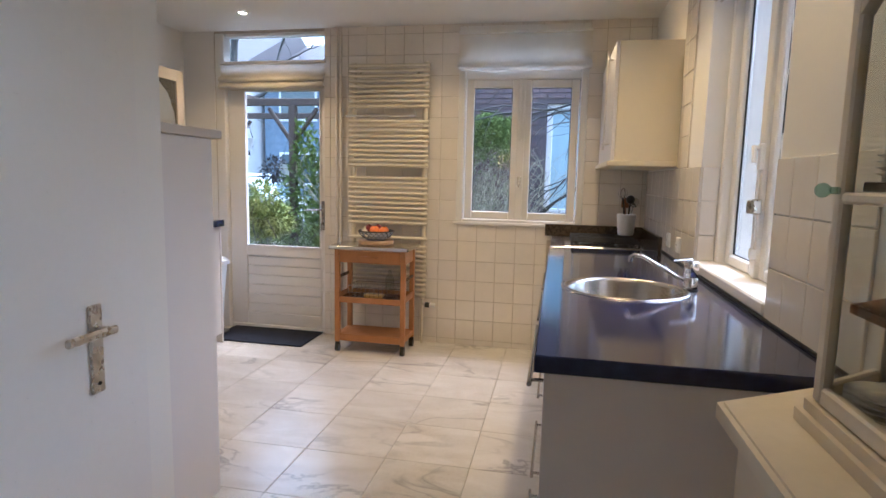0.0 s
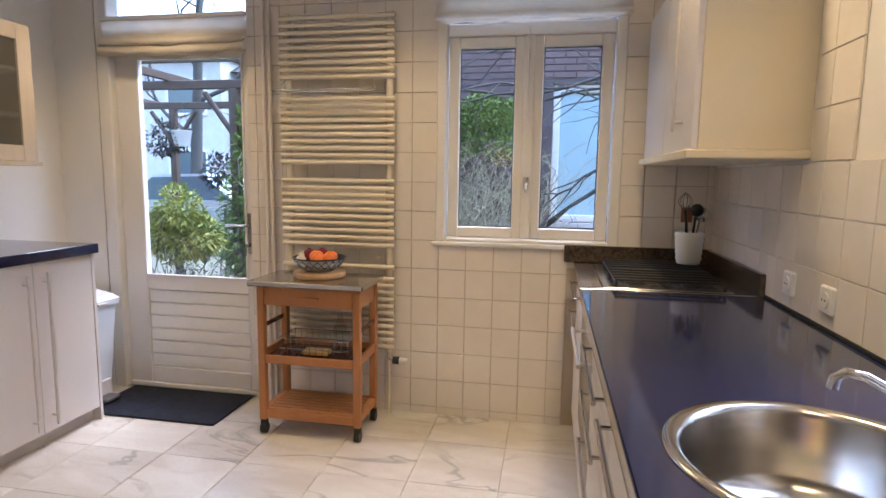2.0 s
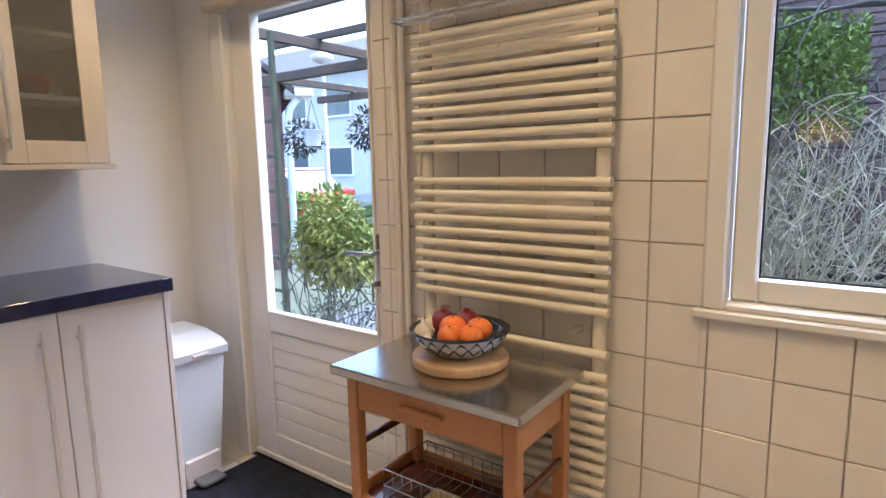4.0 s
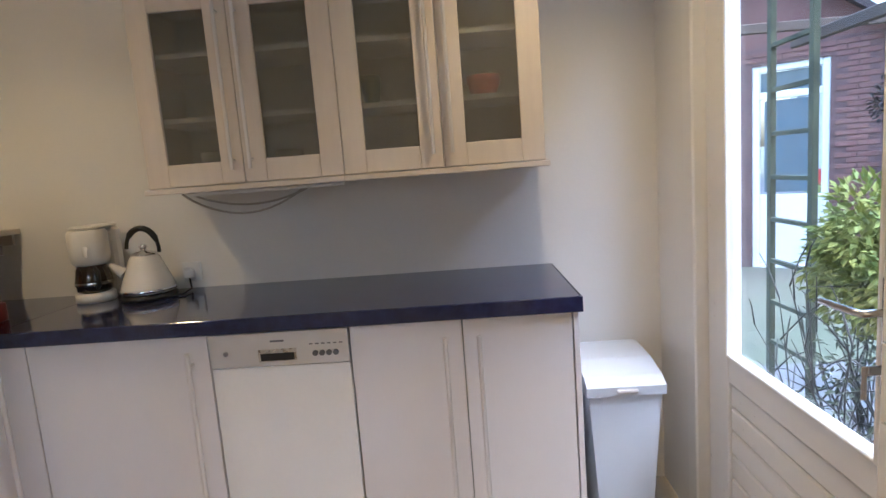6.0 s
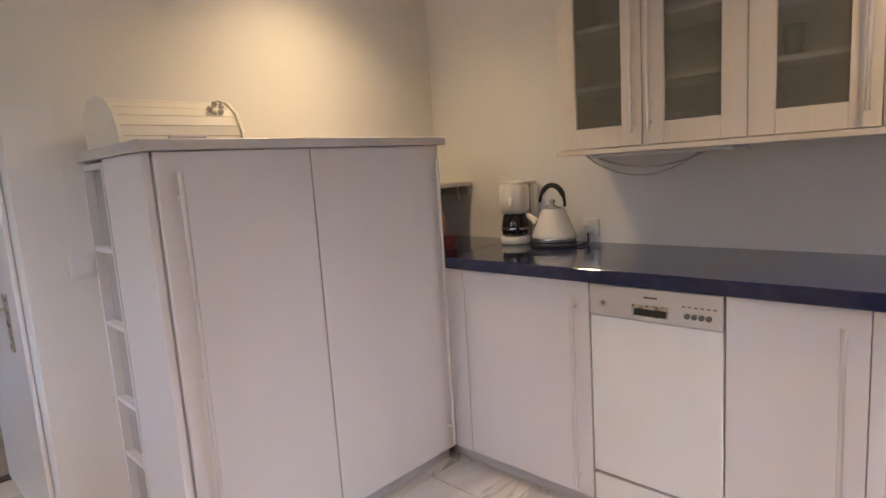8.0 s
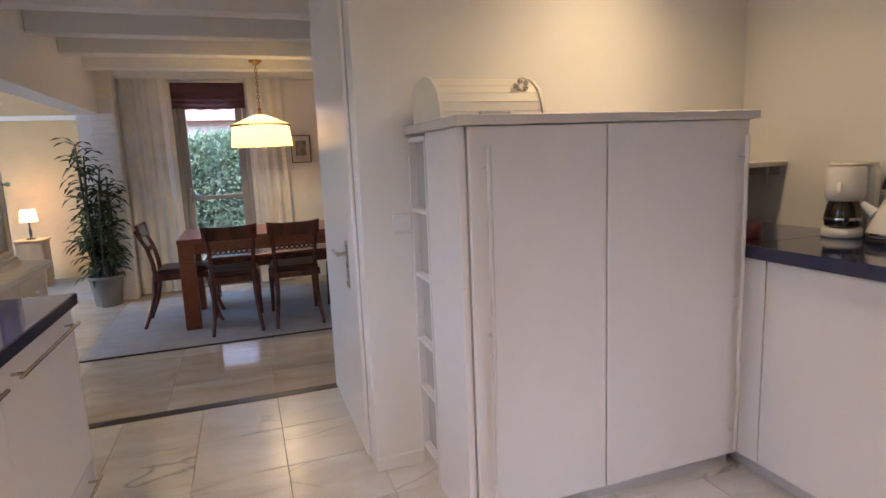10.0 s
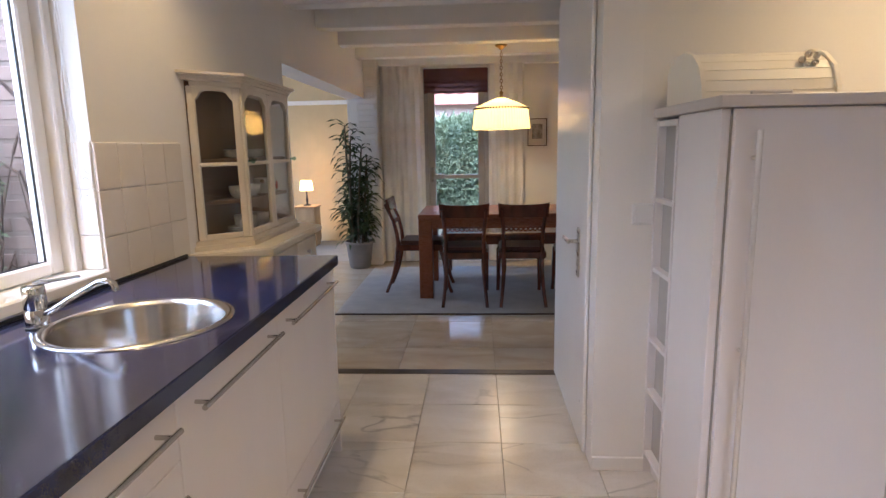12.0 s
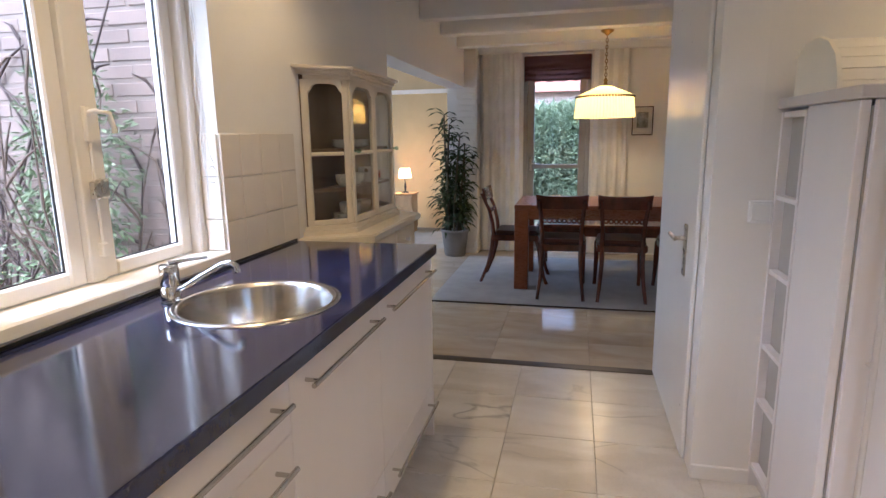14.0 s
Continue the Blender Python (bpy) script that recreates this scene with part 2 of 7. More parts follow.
DOORPAINT = material("white_door_paint", (0.78, 0.76, 0.73), 0.3, 0, 0.02, 2, 50, 0.06)
LACQUER = material("pale_grey_lacquer", (0.72, 0.69, 0.68), 0.36, 0, 0.012, 2, 80, 0.03, stretch=(3, 3, 0.6))
# Cream lacquer; its extra yellow stands in for halogen light on the side.
CREAM_LAMPLIT = material("cream_lacquer_lamplit", (0.76, 0.68, 0.50), 0.36, 0, 0.012, 2, 80, 0.03)
LIMED = material("limed_wood", (0.68, 0.61, 0.53), 0.45, 0, 0.03, 5, 60, 0.08, stretch=(5, 5, 0.5))
ALU = material("satin_aluminium", (0.74, 0.71, 0.68), 0.42, 0.75, 0.02, 6, 120, 0.02)
LIGHTCARCASS = material("pale_cabinet_inside", (0.66, 0.66, 0.60), 0.6, 0, 0.03)
CARCASS = material("cabinet_inside", (0.42, 0.40, 0.37), 0.6, 0, 0.03)
SHELFTOP = material("grey_laminate", (0.60, 0.56, 0.53), 0.4, 0, 0.03, 3, 90, 0.04)
STONE = material("dark_blue_composite", (0.014, 0.017, 0.052), 0.09, 0, 0.45, 30, 420, 0.02, (0.022, 0.028, 0.082), coat=0.4)
GRANITE = material("brown_granite", (0.10, 0.075, 0.05), 0.2, 0, 0.5, 60, 160, 0.03, (0.02, 0.018, 0.016), coat=0.3)
STEEL = material("brushed_steel", (0.58, 0.56, 0.53), 0.2, 1, 0.05, 8, 200, 0.03, stretch=(1, 1, 12))
CHROME = material("chrome", (0.75, 0.75, 0.75), 0.06, 1, 0.02)
NICKEL = material("satin_nickel", (0.60, 0.56, 0.48), 0.28, 1, 0.03)
BLACKPLASTIC = material("black_plastic", (0.02, 0.02, 0.02), 0.35, 0, 0.1)
IRON = material("cast_iron", (0.025, 0.025, 0.027), 0.6, 0, 0.2, bump=0.3)
WHITEPLASTIC = material("white_plastic", (0.78, 0.78, 0.77), 0.3, 0, 0.015)
ENAMEL = material("cream_radiator_enamel", (0.78, 0.72, 0.58), 0.25, 0, 0.02, coat=0.3)
PINE = material("oiled_pine", (0.46, 0.205, 0.068), 0.4, 0, 0.12, 4, 70, 0.15, (0.36, 0.16, 0.05), stretch=(3, 3, 0.6))
MAHOGANY = material("dark_mahogany", (0.13, 0.034, 0.018), 0.25, 0, 0.2, 5, 60, 0.08, (0.035, 0.011, 0.007), coat=0.3, stretch=(2, 2, 0.6))
CHERRY = material("cherry_wood", (0.27, 0.085, 0.033), 0.28, 0, 0.12, 4, 60, 0.06, (0.19, 0.055, 0.022), stretch=(0.6, 3, 3), coat=0.2)
RUBBER = material("navy_mat", (0.012, 0.016, 0.035), 0.95, 0, 0.3, 20, 500, 0.8)
GLASS = glass("window_glass", (0.97, 0.985, 0.98))
FROST = material("frosted_glass", (0.70, 0.68, 0.61), 0.24, 0, 0.02, trans=0.88, ior=1.15, bump=0.02)
CREAMPAINT = material("aged_cream_paint", (0.72, 0.66, 0.55), 0.42, 0, 0.05, 5, 50, 0.12, (0.64, 0.57, 0.45))
BLIND = cloth("cream_roman_blind", (0.72, 0.66, 0.56), 0.32)
CURTAIN = cloth("cream_curtain", (0.86, 0.83, 0.76), 0.30)
WINE = cloth("wine_roman_blind", (0.16, 0.075, 0.07), 0.45)
RUG = material("grey_woven_rug", (0.43, 0.40, 0.365), 0.95, 0, 0.12, 7, 260, 0.7, (0.36, 0.335, 0.305))
DARKSTRIP = material("dark_stone_strip", (0.05, 0.035, 0.028), 0.35, 0, 0.2)
TERRACOTTA = material("grey_clay_pot", (0.24, 0.22, 0.20), 0.8, 0, 0.1, bump=0.3)
SPOTGLOW = glow("halogen_glow", (1.0, 0.82, 0.55), 6)
LEAD = material("dark_grey_frame_paint", (0.13, 0.13, 0.14), 0.4, 0, 0.05)
# Beige wall colour pushed yellow to carry the table lamp's glow.
BEIGE_LAMPLIT = material("beige_with_lamp_glow", (0.56, 0.44, 0.25), 0.8, 0, 0.03)


# ---- structure: kitchen ----
NW, EW, WW, SW = 4.10, 1.60, -2.12, 1.19      # inner faces of north, east, west and south walls
CEIL, T = 2.45, 0.24

# north wall: garden door opening, window opening
DOOR_N = (-1.83, -0.88, 0.0, 2.43)
WIN_N = (0.20, 1.15, 0.98, 2.43)
wall_north = solid("wall_north", wall_cells(MB(), "x", NW, NW + 0.10, WW - T, EW + T, -0.05, 2.6, [DOOR_N, WIN_N]), GROUT, "cream tiled kitchen wall with a garden door and window", "wall", kind="structure")
wall_east = solid("wall_east", wall_cells(MB(), "y", EW, EW + T, -0.37, NW, -0.05, 2.6, [(1.587, 2.53, 0.93, 2.30)]), PLASTER, "white plastered kitchen wall with a casement window over the worktop", "wall", kind="structure")
wall_west = solid("wall_west", wall_cells(MB(), "y", WW - T, WW, SW - T, NW, -0.05, 2.6), PLASTER, "white plastered wall behind the kitchen cupboards", "wall", kind="structure")
wall_south = solid("wall_south", wall_cells(MB(), "x", SW - 0.15, SW, WW, -0.285, -0.05, 2.6), PLASTER, "white plastered wall behind the tall cupboard", "wall", kind="structure")
wall_closet = solid("wall_closet", wall_cells(MB(), "y", -0.285, -0.135, 0.05, SW, -0.05, 2.6, [(0.17, 1.06, 0.0, 2.06)]), PLASTER, "white plastered wall with a closed flush door", "wall", kind="structure")
solid("ceiling", MB().box(WW - T, EW + T, 0.05, NW + T, CEIL, CEIL + 0.12), CEILING, "white plastered kitchen ceiling", "ceiling", kind="structure")
floor = solid("floor", MB().box(WW - T, EW + T, 0.17, NW + T, -0.15, -0.006), FLOORGROUT, "white marble tiled kitchen floor with grey veins", "floor", kind="structure")
solid("wall_lining", MB().box(WW, -1.84, NW - 0.006, NW - 0.001, 0, CEIL), PLASTER, "white plaster beside the garden door", "wall", kind="structure")
solid("baseboard", MB().box(-0.36, -0.135, SW, SW + 0.012, 0, 0.06, 0.003), WHITEPAINT, "low white skirting below the light switch", "skirting", kind="structure")
solid("door_threshold", MB().box(-0.135, EW, 0.108, 0.178, -0.02, 0.004, 0.002), DARKSTRIP, "dark brown stone strip between kitchen and dining floor", "threshold", kind="structure")

# ---- structure: dining and living room ----
DS, DCEIL = -3.35, 2.44
floor_dining = solid("floor_dining", MB().box(-2.6, 5.4, -5.2, 0.125, -0.15, -0.006), FLOORGROUT, "polished beige marble dining room floor", "floor", kind="structure")
DOOR_S = (0.20, 0.95, 0.0, 2.24)
wall_dining_south = solid("wall_dining_south", wall_cells(MB(), "x", DS - T, DS, -2.6, 1.75, -0.05, 2.6, [DOOR_S]), PLASTER, "white dining room wall with a glazed garden door", "wall", kind="structure")
solid("wall_dining_west", wall_cells(MB(), "y", -2.6, -2.36, DS, 0.05, -0.05, 2.6), PLASTER, "white dining room wall", "wall", kind="structure")
solid("wall_dining_north", wall_cells(MB(), "x", 0.05, 0.125, -2.6, -0.285, -0.05, 2.6), PLASTER, "white dining room wall beside the kitchen", "wall", kind="structure")
solid("wall_lintel", MB().box(EW, EW + 0.2, -3.13, -0.37, 1.91, 2.6), PLASTER, "white plastered beam over the opening to the living room", "wall", kind="structure")
wall_pillar = solid("wall_pillar", MB().box(1.46, EW + 0.2, DS, -3.13, -0.05, 2.6), PLASTER, "white painted brick pillar", "wall", kind="structure")
solid("ceiling_dining", MB().box(-2.6, EW + 0.2, DS - T, 0.05, DCEIL, DCEIL + 0.1), CEILING, "white dining room ceiling", "ceiling", kind="structure")
for i, y in enumerate((-0.55, -1.30, -2.05, -2.80)):
    solid("ceiling_beam", MB().box(-2.36, EW, y - 0.07, y + 0.07, 2.29, DCEIL, 0.006), CEILING, "white painted wooden ceiling beam", "beam", "dining room ceiling beams", "structure")
solid("ceiling_cornice", MB().box(-2.36, 1.46, DS, DS + 0.10, 2.27, DCEIL, 0.006), CEILING, "white painted wall plate under the dining room ceiling", "beam", kind="structure")
solid("wall_living_south", wall_cells(MB(), "x", -5.2, -5.0, 1.75, 5.4, -0.05, 2.6), BEIGE_LAMPLIT, "beige living room wall, yellowed for lamp glow", "wall", kind="structure")
solid("wall_living_east", wall_cells(MB(), "y", 5.2, 5.4, -5.0, -0.37, -0.05, 2.6, [(-3.6, -1.4, 0.8, 2.25)]), PLASTER, "white living room wall", "wall", kind="structure")
solid("wall_living_north", wall_cells(MB(), "x", -0.37, -0.2, EW + 0.24, 5.4, -0.05, 2.6), PLASTER, "white living room wall", "wall", kind="structure")
solid("ceiling_living", MB().box(EW + 0.2, 5.4, -5.2, -0.2, 2.45, 2.55), CEILING, "white living room ceiling", "ceiling", kind="structure")
solid("wall_living_west", MB().box(1.52, 1.75, -5.0, DS - T, -0.05, 2.6), PLASTER, "white living room wall", "wall", kind="structure")

# ---- kitchen: doors and windows ----
def bar_handle(name, p0, p1, out, parent, r=0.0075, posts=2, mat=ALU):
    """A straight bar pull from p0 to p1 standing off by the vector out."""
    p0, p1, out = Vector(p0), Vector(p1), Vector(out)
    mb = MB().tube([p0 + out, p1 + out], r, 10)
    d = p1 - p0
    for k in range(posts):
        q = p0 + d * (0.06 + 0.88 * k / (posts - 1))
        mb.tube([q, q + out], r * 0.8, 8)
    return part(name, mb, mat, parent, "brushed steel bar handle")


def pane_frame(mb, axis, p0, p1, a0, a1, z0, z1, w, b=0.004, wb=None):
    """Four rails round an opening, butted."""
    wb = wb or w
    if axis == "x":
        mb.box(a0, a0 + w, p0, p1, z0, z1, b).box(a1 - w, a1, p0, p1, z0, z1, b)
        mb.box(a0 + w, a1 - w, p0, p1, z1 - w, z1, b).box(a0 + w, a1 - w, p0, p1, z0, z0 + wb, b)
    else:
        mb.box(p0, p1, a0, a0 + w, z0, z1, b).box(p0, p1, a1 - w, a1, z0, z1, b)
        mb.box(p0, p1, a0 + w, a1 - w, z1 - w, z1, b).box(p0, p1, a0 + w, a1 - w, z0, z0 + wb, b)
    return mb


def clear_pane(ob):
    ob.visible_shadow = False
    return ob


# garden door
gd = thing("door_1", (-1.35, 4.16, 0), "white half-glazed garden door with boarded lower panel", "door", kind="structure")
part("door_frame", MB().box(-1.83, -1.747, 4.085, 4.185, 0, 2.43, 0.006).box(-0.884, -0.880, 4.105, 4.185, 0, 2.43, 0.001).box(-1.747, -0.884, 4.105, 4.185, 2.405, 2.43, 0.004).box(-1.747, -0.884, 4.12, 4.22, 2.10, 2.17, 0.004).box(-1.747, -0.884, 4.12, 4.185, 0, 0.028, 0.004), WHITEPAINT, gd)
leaf = MB().box(-1.745, -1.60, 4.13, 4.175, 0.03, 2.10, 0.004).box(-0.930, -0.885, 4.13, 4.175, 0.03, 2.10, 0.004)
leaf.box(-1.60, -0.930, 4.13, 4.175, 1.98, 2.10, 0.004).box(-1.60, -0.930, 4.13, 4.175, 0.62, 0.708, 0.004).box(-1.60, -0.930, 4.13, 4.175, 0.03, 0.13, 0.004)
lf = part("door_leaf", leaf, DOORPAINT, gd)
for k in range(6):
    z = 0.132 + k * 0.0813
    part("board", MB().box(-1.60, -0.930, 4.138, 4.165, z, z + 0.078, 0.006), DOORPAINT, gd)
part("glazing_bead", pane_frame(MB(), "x", 4.122, 4.134, -1.604, -0.926, 0.704, 1.984, 0.012, 0.003), WHITEPAINT, gd)
clear_pane(part("pane", MB().box(-1.595, -0.935, 4.150, 4.156, 0.712, 1.975), GLASS, gd))
clear_pane(part("transom_pane", MB().box(-1.745, -0.886, 4.165, 4.171, 2.17, 2.405), GLASS, gd))
hl = part("door_handle", MB().box(-0.922, -0.894, 4.118, 4.131, 0.86, 1.10, 0.004).tube([(-0.908, 4.12, 1.03), (-0.908, 4.075, 1.03), (-0.928, 4.07, 1.03), (-1.03, 4.072, 1.028)], 0.008, 8), STEEL, gd, "steel lever handle on a long backplate")
part("key", MB().box(-0.911, -0.905, 4.085, 4.12, 0.905, 0.925, 0.002).box(-0.910, -0.906, 4.075, 4.087, 0.855, 0.925, 0.002), STEEL, hl)

# north window
nwn = thing("window_1", (0.675, 4.15, 0.98), "white two-light casement window over the cooker corner", "window", kind="structure")
part("window_casing", pane_frame(MB(), "x", 4.085, 4.175, 0.20, 1.15, 0.98, 2.43, 0.052, 0.006, 0.022), WHITEPAINT, nwn)
part("window_sill", MB().box(0.18, 1.17, 4.075, 4.11, 0.958, 0.982, 0.005), WHITEPAINT, nwn)
for a0, a1 in ((0.258, 0.660), (0.690, 1.092)):
    cs = part("casement", pane_frame(MB(), "x", 4.12, 4.158, a0, a1, 1.004, 2.045, 0.058, 0.006), WHITEPAINT, nwn)
    part("gasket", pane_frame(MB(), "x", 4.140, 4.147, a0 + 0.0575, a1 - 0.0575, 1.0615, 1.9875, 0.005, 0.001), BLACKPLASTIC, cs, "dark rubber glazing strip")
    clear_pane(part("pane", MB().box(a0 + 0.055, a1 - 0.055, 4.148, 4.153, 1.059, 1.990), GLASS, cs))
part("window_mullion", MB().box(0.648, 0.702, 4.106, 4.119, 1.004, 2.045, 0.004), WHITEPAINT, nwn)
part("window_transom", MB().box(0.253, 1.097, 4.108, 4.19, 2.047, 2.11, 0.005), WHITEPAINT, nwn)
clear_pane(part("transom_pane", MB().box(0.253, 1.097, 4.15, 4.155, 2.11, 2.38), GLASS, nwn))
part("window_catch", MB().box(0.66, 0.69, 4.085, 4.108, 1.27, 1.33, 0.004).tube([(0.675, 4.09, 1.30), (0.675, 4.07, 1.29), (0.675, 4.066, 1.25)], 0.006, 8), NICKEL, nwn, "worn brass window latch")
part("window_stay", MB().tube([(0.672, 4.098, 2.08), (0.672, 4.098, 1.62)], 0.004, 6).box(0.664, 0.680, 4.094, 4.108, 1.60, 1.64, 0.003), WHITEPAINT, nwn)
part("window_hinge", MB().box(1.108, 1.122, 4.092, 4.108, 1.42, 1.50, 0.003).box(1.108, 1.122, 4.092, 4.108, 1.16, 1.24, 0.003), WHITEPAINT, nwn)

# east window
ew = thing("window_2", (1.74, 2.06, 0.93), "white two-light casement window over the sink", "window", kind="structure")
part("window_casing", pane_frame(MB(), "y", 1.68, 1.768, 1.587, 2.53, 0.930, 2.30, 0.040, 0.006, 0.024), WHITEPAINT, ew)
part("window_sill", MB().box(1.585, 1.70, 1.587, 2.53, 0.915, 0.956, 0.006), WHITEPAINT, ew)
for a0, a1 in ((1.630, 2.043), (2.102, 2.486)):
    cs = part("casement", pane_frame(MB(), "y", 1.715, 1.750, a0, a1, 0.957, 2.257, 0.056, 0.006, 0.045), WHITEPAINT, ew)
    part("gasket", pane_frame(MB(), "y", 1.732, 1.739, a0 + 0.0535, a1 - 0.0535, 1.0, 2.2035, 0.006, 0.001), BLACKPLASTIC, cs, "dark rubber glazing strip")
    clear_pane(part("pane", MB().box(1.740, 1.745, a0 + 0.053, a1 - 0.053, 0.999, 2.204), GLASS, cs))
part("window_mullion", MB().box(1.700, 1.760, 2.046, 2.099, 0.957, 2.257, 0.004), WHITEPAINT, ew)
part("window_catch", MB().box(1.672, 1.702, 2.025, 2.06, 1.20, 1.255, 0.004).box(1.665, 1.69, 2.062, 2.085, 1.20, 1.25, 0.004), NICKEL, ew, "worn metal window latch")
part("window_lever", MB().box(1.685, 1.703, 2.045, 2.068, 1.36, 1.46, 0.004).tube([(1.69, 2.056, 1.44), (1.665, 2.056, 1.445), (1.655, 2.015, 1.44), (1.655, 2.0, 1.385)], 0.008, 8), WHITEPAINT, ew, "white painted window lever")
part("stay_bar", MB().tube([(1.692, 2.056, 1.36), (1.692, 2.056, 1.03)], 0.005, 6).box(1.682, 1.703, 2.045, 2.067, 1.03, 1.07, 0.003), WHITEPAINT, ew)
part("reveal_tiles", MB().box(1.604, 1.676, 2.522, 2.528, 0.958, 1.072, 0.002).box(1.604, 1.676, 2.522, 2.528, 1.075, 1.228, 0.002).box(1.604, 1.676, 2.522, 2.528, 1.231, 1.384, 0.002)
     .box(1.604, 1.676, 1.589, 1.595, 0.958, 1.072, 0.002).box(1.604, 1.676, 1.589, 1.595, 1.075, 1.228, 0.002).box(1.604, 1.676, 1.589, 1.595, 1.231, 1.384, 0.002), WALLTILE, ew)


def roman_blind(name, axis, p, a0, a1, ztop, zbot, folds, label):
    """A raised roman blind: a flat drop with soft stacked folds at the bottom, and a head rail."""
    th = thing(name, ((a0 + a1) / 2, p, zbot) if axis == "x" else (p, (a0 + a1) / 2, zbot), label, "blind")
    mb, n, rows = MB(), 24, []
    prof = [(0.0, ztop - 0.02)]
    zf = zbot + 0.05 * folds
    for i in range(1, 5):
        prof.append((0.006 * math.sin(i * 1.7), ztop - 0.02 + (zf - ztop + 0.02) * i / 4))
    for k in range(folds):
        zb = zf - 0.05 * (k + 1)
        prof += [(0.035, zf - 0.05 * k - 0.012), (0.05, zb + 0.012), (0.03, zb), (0.008, zb + 0.015)]
    prof.append((0.012, zbot - 0.01))
    m = len(prof)
    for i in range(n + 1):
        a = a0 + (a1 - a0) * i / n
        for k, (d, z) in enumerate(prof):
            sag = -0.012 * math.sin(math.pi * i / n) * (k / m) + 0.006 * math.sin(i * 1.3 + k) * (k / m)
            q = p - d - 0.004 * math.sin(i * 0.9 + k * 0.7)
            mb.v.append((a, q, z + sag) if axis == "x" else (q, a, z + sag))
    for i in range(n):
        for k in range(m - 1):
            c = i * m + k
            mb.face((c, c + m, c + m + 1, c + 1), True)
    part("fabric", mb, BLIND if "wine" not in label else WINE, th)
    rail = MB().box(a0, a1, p - 0.022, p + 0.012, ztop - 0.02, ztop, 0.004) if axis == "x" else MB().box(p - 0.022, p + 0.012, a0, a1, ztop - 0.02, ztop, 0.004)
    part("head_rail", rail, WHITEPAINT, th)
    return th


roman_blind("roman_blind", "x", 4.06, -1.76, -0.86, 2.20, 1.99, 2, "cream roman blind drawn up over the garden door")
roman_blind("roman_blind", "x", 4.06, 0.20, 1.16, 2.385, 2.11, 1, "cream roman blind drawn up over the north window")
eb = roman_blind("roman_blind", "y", 1.63, 1.60, 2.52, 2.36, 2.10, 2, "cream roman blind drawn up over the sink window")
cord = MB()
for k in range(3):
    y0 = 1.63 + 0.012 * k
    pts = [(1.625 - 0.003 * k, y0 + 0.012 * math.sin(j * 0.8 + k * 2) * (j > 6), 2.12 - j * (0.055 - 0.004 * k)) for j in range(19)]
    cord.tube(pts, 0.0016, 5)
cord.tube([(1.615, 1.60 + 0.035 * math.cos(a), 1.42 + 0.14 * math.sin(a)) for a in np.linspace(-3.3, 0.3, 14)], 0.0016, 5)
cord.tube([(1.613, 1.62 + 0.022 * math.cos(a), 1.24 + 0.03 * math.sin(a)) for a in np.linspace(0, 5.5, 14)], 0.0016, 5)
part("cord", cord, WHITEPLASTIC, eb, "tangled white pull cords")

# closet door
cd = thing("door_2", (-0.16, 0.60, 0), "white flush door, closed, with a satin lever handle", "door", kind="structure")
part("door_frame", MB().box(-0.28, -0.137, 1.02, 1.06, 0, 2.06, 0.004).box(-0.28, -0.137, 0.17, 0.205, 0, 2.06, 0.004).box(-0.28, -0.137, 0.205, 1.02, 2.02, 2.06, 0.004), WHITEPAINT, cd)
part("door_leaf", MB().box(-0.133, -0.116, 0.150, 1.078, 0.012, 2.075, 0.005).box(-0.158, -0.1335, 0.21, 1.015, 0.012, 2.015, 0.002), DOORPAINT, cd)
chn = part("door_handle", MB().box(-0.1165, -0.108, 0.880, 0.920, 0.765, 0.985, 0.003).tube([(-0.112, 0.900, 0.925), (-0.067, 0.900, 0.925)], 0.009, 10).box(-0.075, -0.061, 0.770, 0.920, 0.915, 0.935, 0.005), NICKEL, cd, "satin nickel lever on a long plate")
part("keyhole", MB().tube([(-0.1082, 0.900, 0.79), (-0.1055, 0.900, 0.79)], 0.005, 8), BLACKPLASTIC, chn)

# ---- kitchen: west run ----
FX = -1.535                      # front of the west cupboards
def front_x(mb, y0, y1, z0, z1, x=FX, t=0.019):
    return mb.box(x - t, x, y0 + 0.0015, y1 - 0.0015, z0, z1, 0.0015)


BASES = [(1.877, 2.476, "right"), (2.934, 3.290, "right"), (3.290, 3.632, "left")]
for y0, y1, side in BASES:
    cb = thing("base_cabinet", (-1.82, (y0 + y1) / 2, 0), "pale grey lacquered base cupboard under the dark worktop", "cabinet", "base cupboards of the west run")
    part("body", MB().box(-2.10, FX - 0.021, y0 + 0.001, y1 - 0.001, 0.07, 0.905), CARCASS, cb)
    d = part("door", front_x(MB(), y0, y1, 0.075, 0.902), LACQUER, cb)
    y = y1 - 0.055 if side == "right" else y0 + 0.05
    bar_handle("handle", (FX, y, 0.11), (FX, y, 0.855), (0.032, 0, 0), d)
    part("plinth", MB().box(-2.05, FX - 0.05, y0, y1, 0.0, 0.07), SHELFTOP, cb)
fl = thing("filler_panel", (-1.55, 1.826, 0), "pale grey filler panel in the corner of the cupboards", "cabinet panel")
part("panel", front_x(MB(), 1.777, 1.876, 0.075, 0.902), LACQUER, fl)
part("plinth", MB().box(-1.60, FX - 0.05, 1.70, 1.876, 0.0, 0.074), SHELFTOP, fl)
ep = solid("end_panel", MB().box(-2.10, FX + 0.002, 3.634, 3.652, 0.0, 0.907, 0.0015), LACQUER, "pale grey end panel of the base cupboards", "cabinet panel", loc=(-1.8, 3.643, 0))

